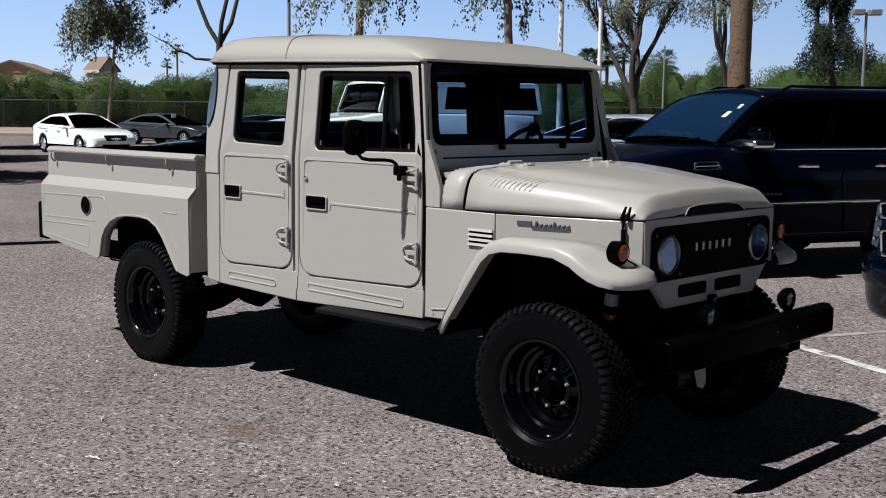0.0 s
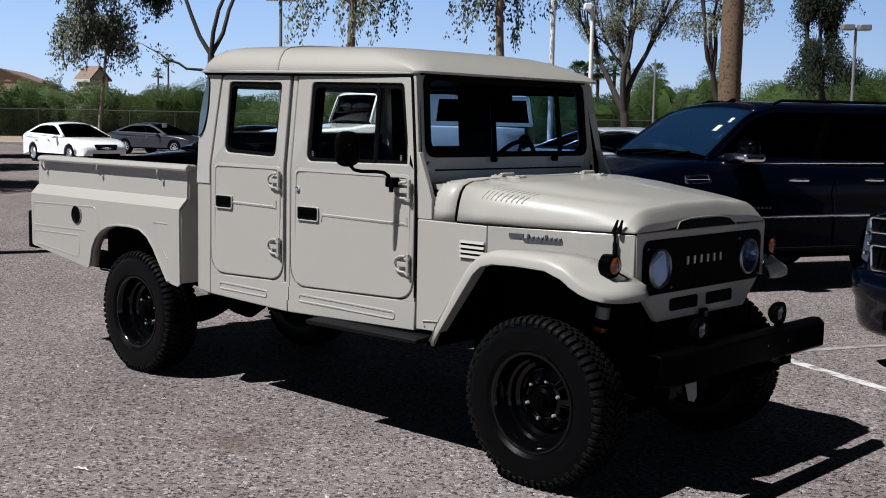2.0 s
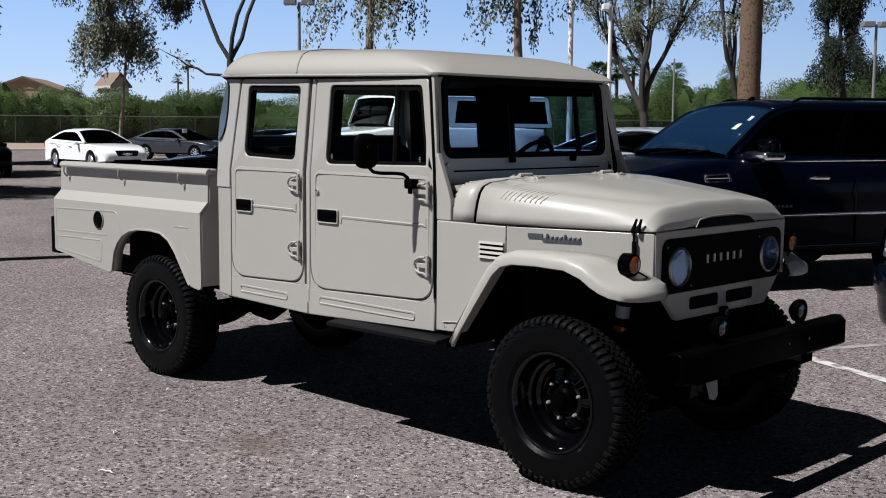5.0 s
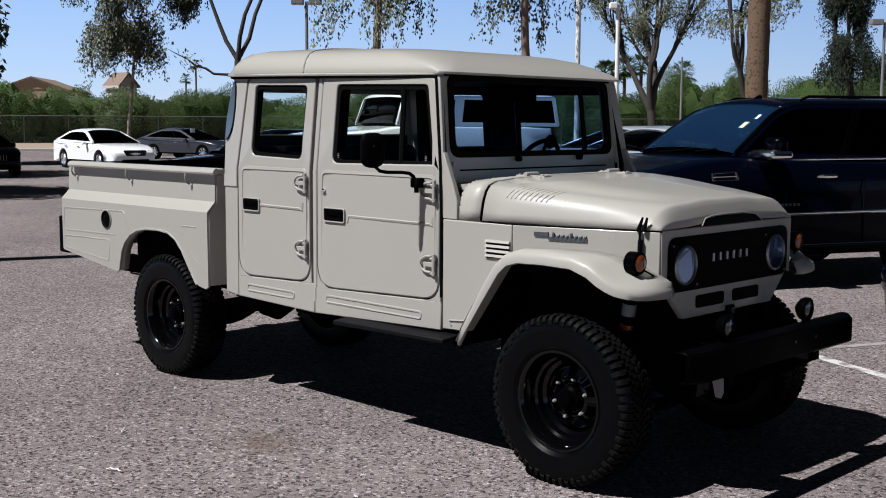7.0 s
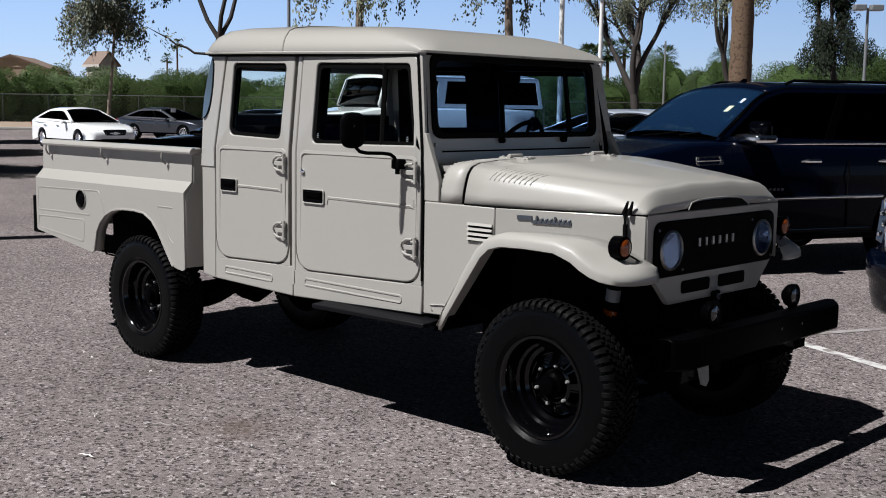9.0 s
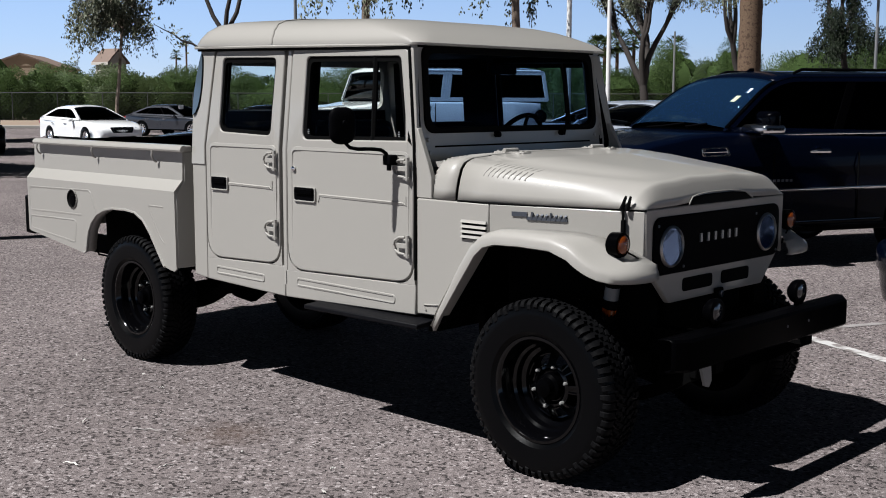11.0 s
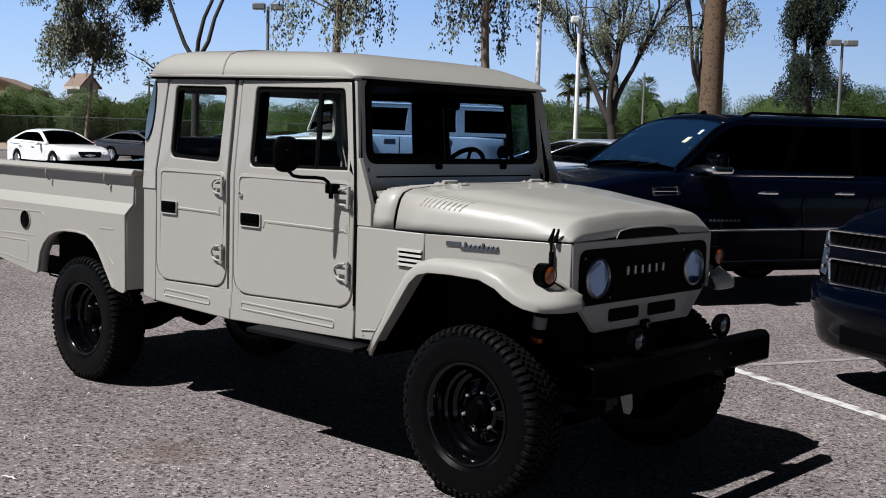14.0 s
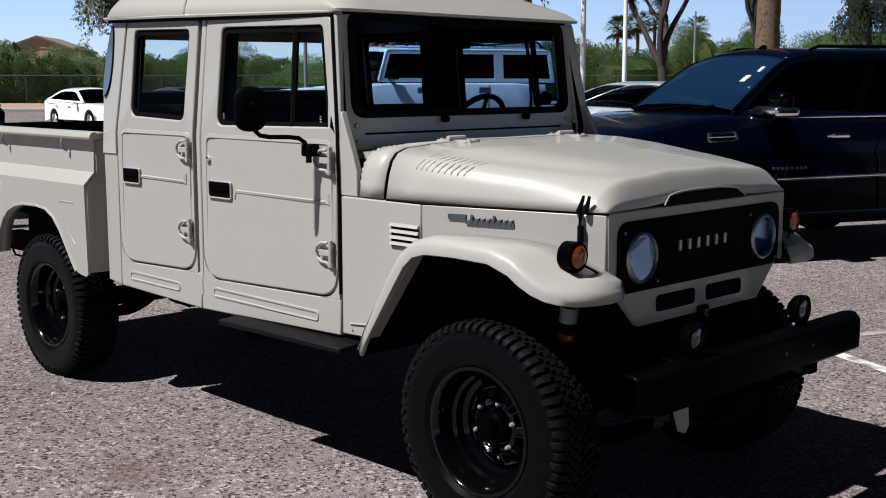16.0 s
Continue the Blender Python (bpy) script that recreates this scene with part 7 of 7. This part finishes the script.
def lamp_post(at, height, r, material, label, heads, turn=0.0, arm=0.5):
    ob = thing("street_lamp", label, "street lamp", "lamp posts", at=Matrix.Translation(at) @ Matrix.Rotation(turn, 4, "Z"))
    part("pole", tube(bmesh.new(), [(0, 0, 0), (0, 0, height * 0.5), (0, 0, height)], [r * 1.1, r, r * 0.85], 12), material, ob)
    part("base", lathe(bmesh.new(), [(r * 2.2, 0), (r * 2.2, 0.5), (r * 2.0, 0.55), (0, 0.55)], 16), CONCRETE, ob)
    for h in range(heads):
        s = 1 if h else -1
        hd = part("lamp_head", boxed(min(s * arm * 0.3, s * arm * 1.7), max(s * arm * 0.3, s * arm * 1.7), -0.2, 0.2, height - 0.12, height + 0.12), material, ob, bevel=0.03)
        part("diffuser", boxed(min(s * arm * 0.5, s * arm * 1.6), max(s * arm * 0.5, s * arm * 1.6), -0.15, 0.15, height - 0.13, height - 0.122), WHITEPAPER, hd)


def house(at, turn, w, d, h, rise, label, wall, gable=False):
    ob = thing("house", label, "house", "houses beyond the fence", at=at @ Matrix.Rotation(turn, 4, "Z"))
    part("wall", boxed(-w / 2, w / 2, -d / 2, d / 2, 0, h), wall, ob)
    e = 0.25 if gable else 0.5
    bm = bmesh.new()
    if gable:
        loft(bm, [[(x, -d / 2 - e, h - 0.1), (x, 0, h + rise), (x, d / 2 + e, h - 0.1), (x, d / 2 + e, h - 0.25), (x, 0, h + rise - 0.2), (x, -d / 2 - e, h - 0.25)] for x in (-w / 2 - e, w / 2 + e)])
        for x in (-w / 2, w / 2):
            g = bmesh.new()
            g.faces.new([g.verts.new(p) for p in ((x, -d / 2, h), (x, d / 2, h), (x, 0, h + rise - 0.2))])
            part("gable", g, wall, ob, smooth=0, solid=0.1)
    else:
        b = [(-w / 2 - e, -d / 2 - e, h - 0.1), (w / 2 + e, -d / 2 - e, h - 0.1), (w / 2 + e, d / 2 + e, h - 0.1), (-w / 2 - e, d / 2 + e, h - 0.1)]
        t = [(-w / 2 + d * 0.4, -0.05, h + rise), (w / 2 - d * 0.4, -0.05, h + rise), (w / 2 - d * 0.4, 0.05, h + rise), (-w / 2 + d * 0.4, 0.05, h + rise)]
        loft(bm, [b, t])
    rf = part("roof", bm, TILE, ob, smooth=0)
    rows = 14
    part("fascia", boxed(-w / 2 - e, w / 2 + e, -d / 2 - e - 0.02, -d / 2 - e + 0.1, h - 0.35, h - 0.1), wall, ob)


def fence():
    ob = thing("fence", "chain-link fence with steel posts before the hedge", "fence")
    for k in range(44):
        x = -62 + 3.2 * k
        part("post", tube(bmesh.new(), [survey(83, x, 0.0), survey(83, x, 2.1)], 0.035, 6), WIRE, ob)
    part("top_rail", tube(bmesh.new(), [survey(83, -62, 2.08), survey(83, 76, 2.08)], 0.03, 6), WIRE, ob)
    bm = bmesh.new()
    for k in range(460):
        x = -62 + 0.3 * k
        for s in (-1, 1):
            a, b = survey(83, x, 0.1), survey(83, x + s * 1.9, 2.05)
            o = Vector((0, 0, 0.006))
            bm.faces.new([bm.verts.new(v) for v in (a - o, b - o, b + o, a + o)])
    tagged(part("wire_mesh", bm, WIRE, ob, smooth=0), kind="stuff")


build_hedge()
fence()
tree("tree", "tall eucalyptus with hanging grey-green leaves", survey(58, -15.8, 0), 10.0, 0.10, 7, PALEBARK, EUCA, lean=(0.3, 0.3), clear=0.5, leaves=150, size=0.17, droop=0.9, spread=0.84, clump=0.38, depth=4, strands=2, fall=1.5, skirts=20, low=4.85, reach=1.0, fill=0.55)
bare_tree("tree", "dark bending tree with nearly bare limbs", survey(38, -6.75, 0), 7.4, 0.13, 8, 30)
tree("tree", "tall thin eucalyptus with sparse hanging leaves", survey(36, -2.05, 0), 12, 0.16, 21, BARK, EUCA, clear=0.52, leaves=12, size=0.14, droop=0.9, spread=0.95, clump=0.4, strands=3, fall=1.6, skirts=9, low=5.0)
tree("tree", "tall thin eucalyptus with sparse hanging leaves", survey(36, 2.55, 0), 12, 0.165, 33, BARK, EUCA, clear=0.52, leaves=12, size=0.14, droop=0.9, spread=0.95, clump=0.4, strands=3, fall=1.6, skirts=9, low=5.0)
tree("tree", "forked dark tree with thin leaves", survey(52, 9.3, 0), 9.5, 0.26, 5, DARKBARK, EUCA, clear=0.24, leaves=130, size=0.13, droop=0.7, spread=0.34, clump=0.34, depth=3, forks=3, strands=0, skirts=13, low=5.5, fill=0.36)
tree("tree", "slim leaning tree behind the parked SUV", survey(45, 12.1, 0), 10, 0.16, 14, DARKBARK, EUCA, lean=(-0.5, -0.5), clear=0.38, leaves=120, size=0.13, droop=0.7, spread=0.35, clump=0.34, strands=0, skirts=12, low=5.4, fill=0.4)
tree("tree", "dark dense tree with drooping foliage", survey(55, 19.2, 0), 9.0, 0.22, 44, DARKBARK, DEEPLEAF, clear=0.40, leaves=300, size=0.13, droop=0.8, spread=0.3, clump=0.38, strands=3, fall=1.3, skirts=13, low=3.9, reach=0.75, fill=0.6)
palm(survey(24.5, 6.58, 0), 11.0, 0.235, 2, 40, 2.0)
for d, x, h in ((150, -31.9, 9.0), (150, -33.2, 7.2)):
    palm(survey(d, x, 0), h, 0.13, int(h * 10), 30, 0.95, "distant palms")
for d, x, h in ((120, 17.3, 7.0), (120, 18.6, 7.4), (120, 20.3, 7.6), (118, 16.3, 6.8), (120, 24.6, 6.9)):
    palm(survey(d, x, 0), h, 0.2, int(h * 10) + int(x), 40, 1.7, "distant palms")
lamp_post(survey(40, 4.58, 0), 11, 0.085, POLE, "tall white lamp post", 1)
lamp_post(survey(46, 6.82, 0), 6.3, 0.085, POLE, "white lamp post with one head", 1, turn=0.8, arm=0.2)
lamp_post(survey(46, -5.4, 0), 6.4, 0.07, GREYPOLE, "grey lamp post with twin heads", 2, turn=0.8, arm=0.35)
lamp_post(survey(48, 18.05, 0), 5.9, 0.065, GREYPOLE, "grey lamp post with twin heads", 2, turn=0.8, arm=0.35)
lamp_post(survey(75, 15.3, 0), 6.0, 0.07, GREYPOLE, "thin grey street lamp", 0)
house(Matrix.Translation(survey(131, -45.0, 0)), 2.47, 12, 7.6, 5.15, 1.35, "tan stucco house with a low gabled roof", STUCCO, True)
house(Matrix.Translation(survey(112, -31.0, 0)), 0.2, 1.8, 2.2, 5.2, 1.2, "pale house gable with a clay tile roof", WHITESTUCCO, True)
# an unseen post, added to cast a shadow streak on the asphalt, then trees at the lot's left edge, out of the middle of
# the view, whose shade lies on the lane
lamp_post(survey(12.6, -8.4, 0), 6.0, 0.2, GREYPOLE, "unseen thick grey post, added to cast a shadow streak", 0)
for d, x, sd in ((26.5, -14.8, 61), (35, -17.4, 62), (44, -20.8, 63)):
    tree("tree", "broad shade tree at the lot's edge", survey(d, x, 0), 7.5, 0.2, sd, BARK, EUCA, clear=0.35, leaves=160, size=0.34, droop=0.5, spread=0.9, clump=0.9)
# litter
rnd = random.Random(5)
for x, y, ln, t in ((-1.855, -1.635, 0.15, 0.68), (-1.625, -2.17, 0.10, 0.25), (-1.28, -1.885, 0.085, 1.5), (-2.235, -1.75, 0.09, 2.13), (-2.6, -2.3, 0.06, 0.9)):
    twig((x, y, 0), ln, t, 0.015, 0.7)
for k in range(28):
    p = (rnd.uniform(-5, 2.2), rnd.uniform(-3.6, -0.9), 0)
    twig(p, rnd.uniform(0.012, 0.045), rnd.uniform(0, 3.1), 0.003, 0.6)
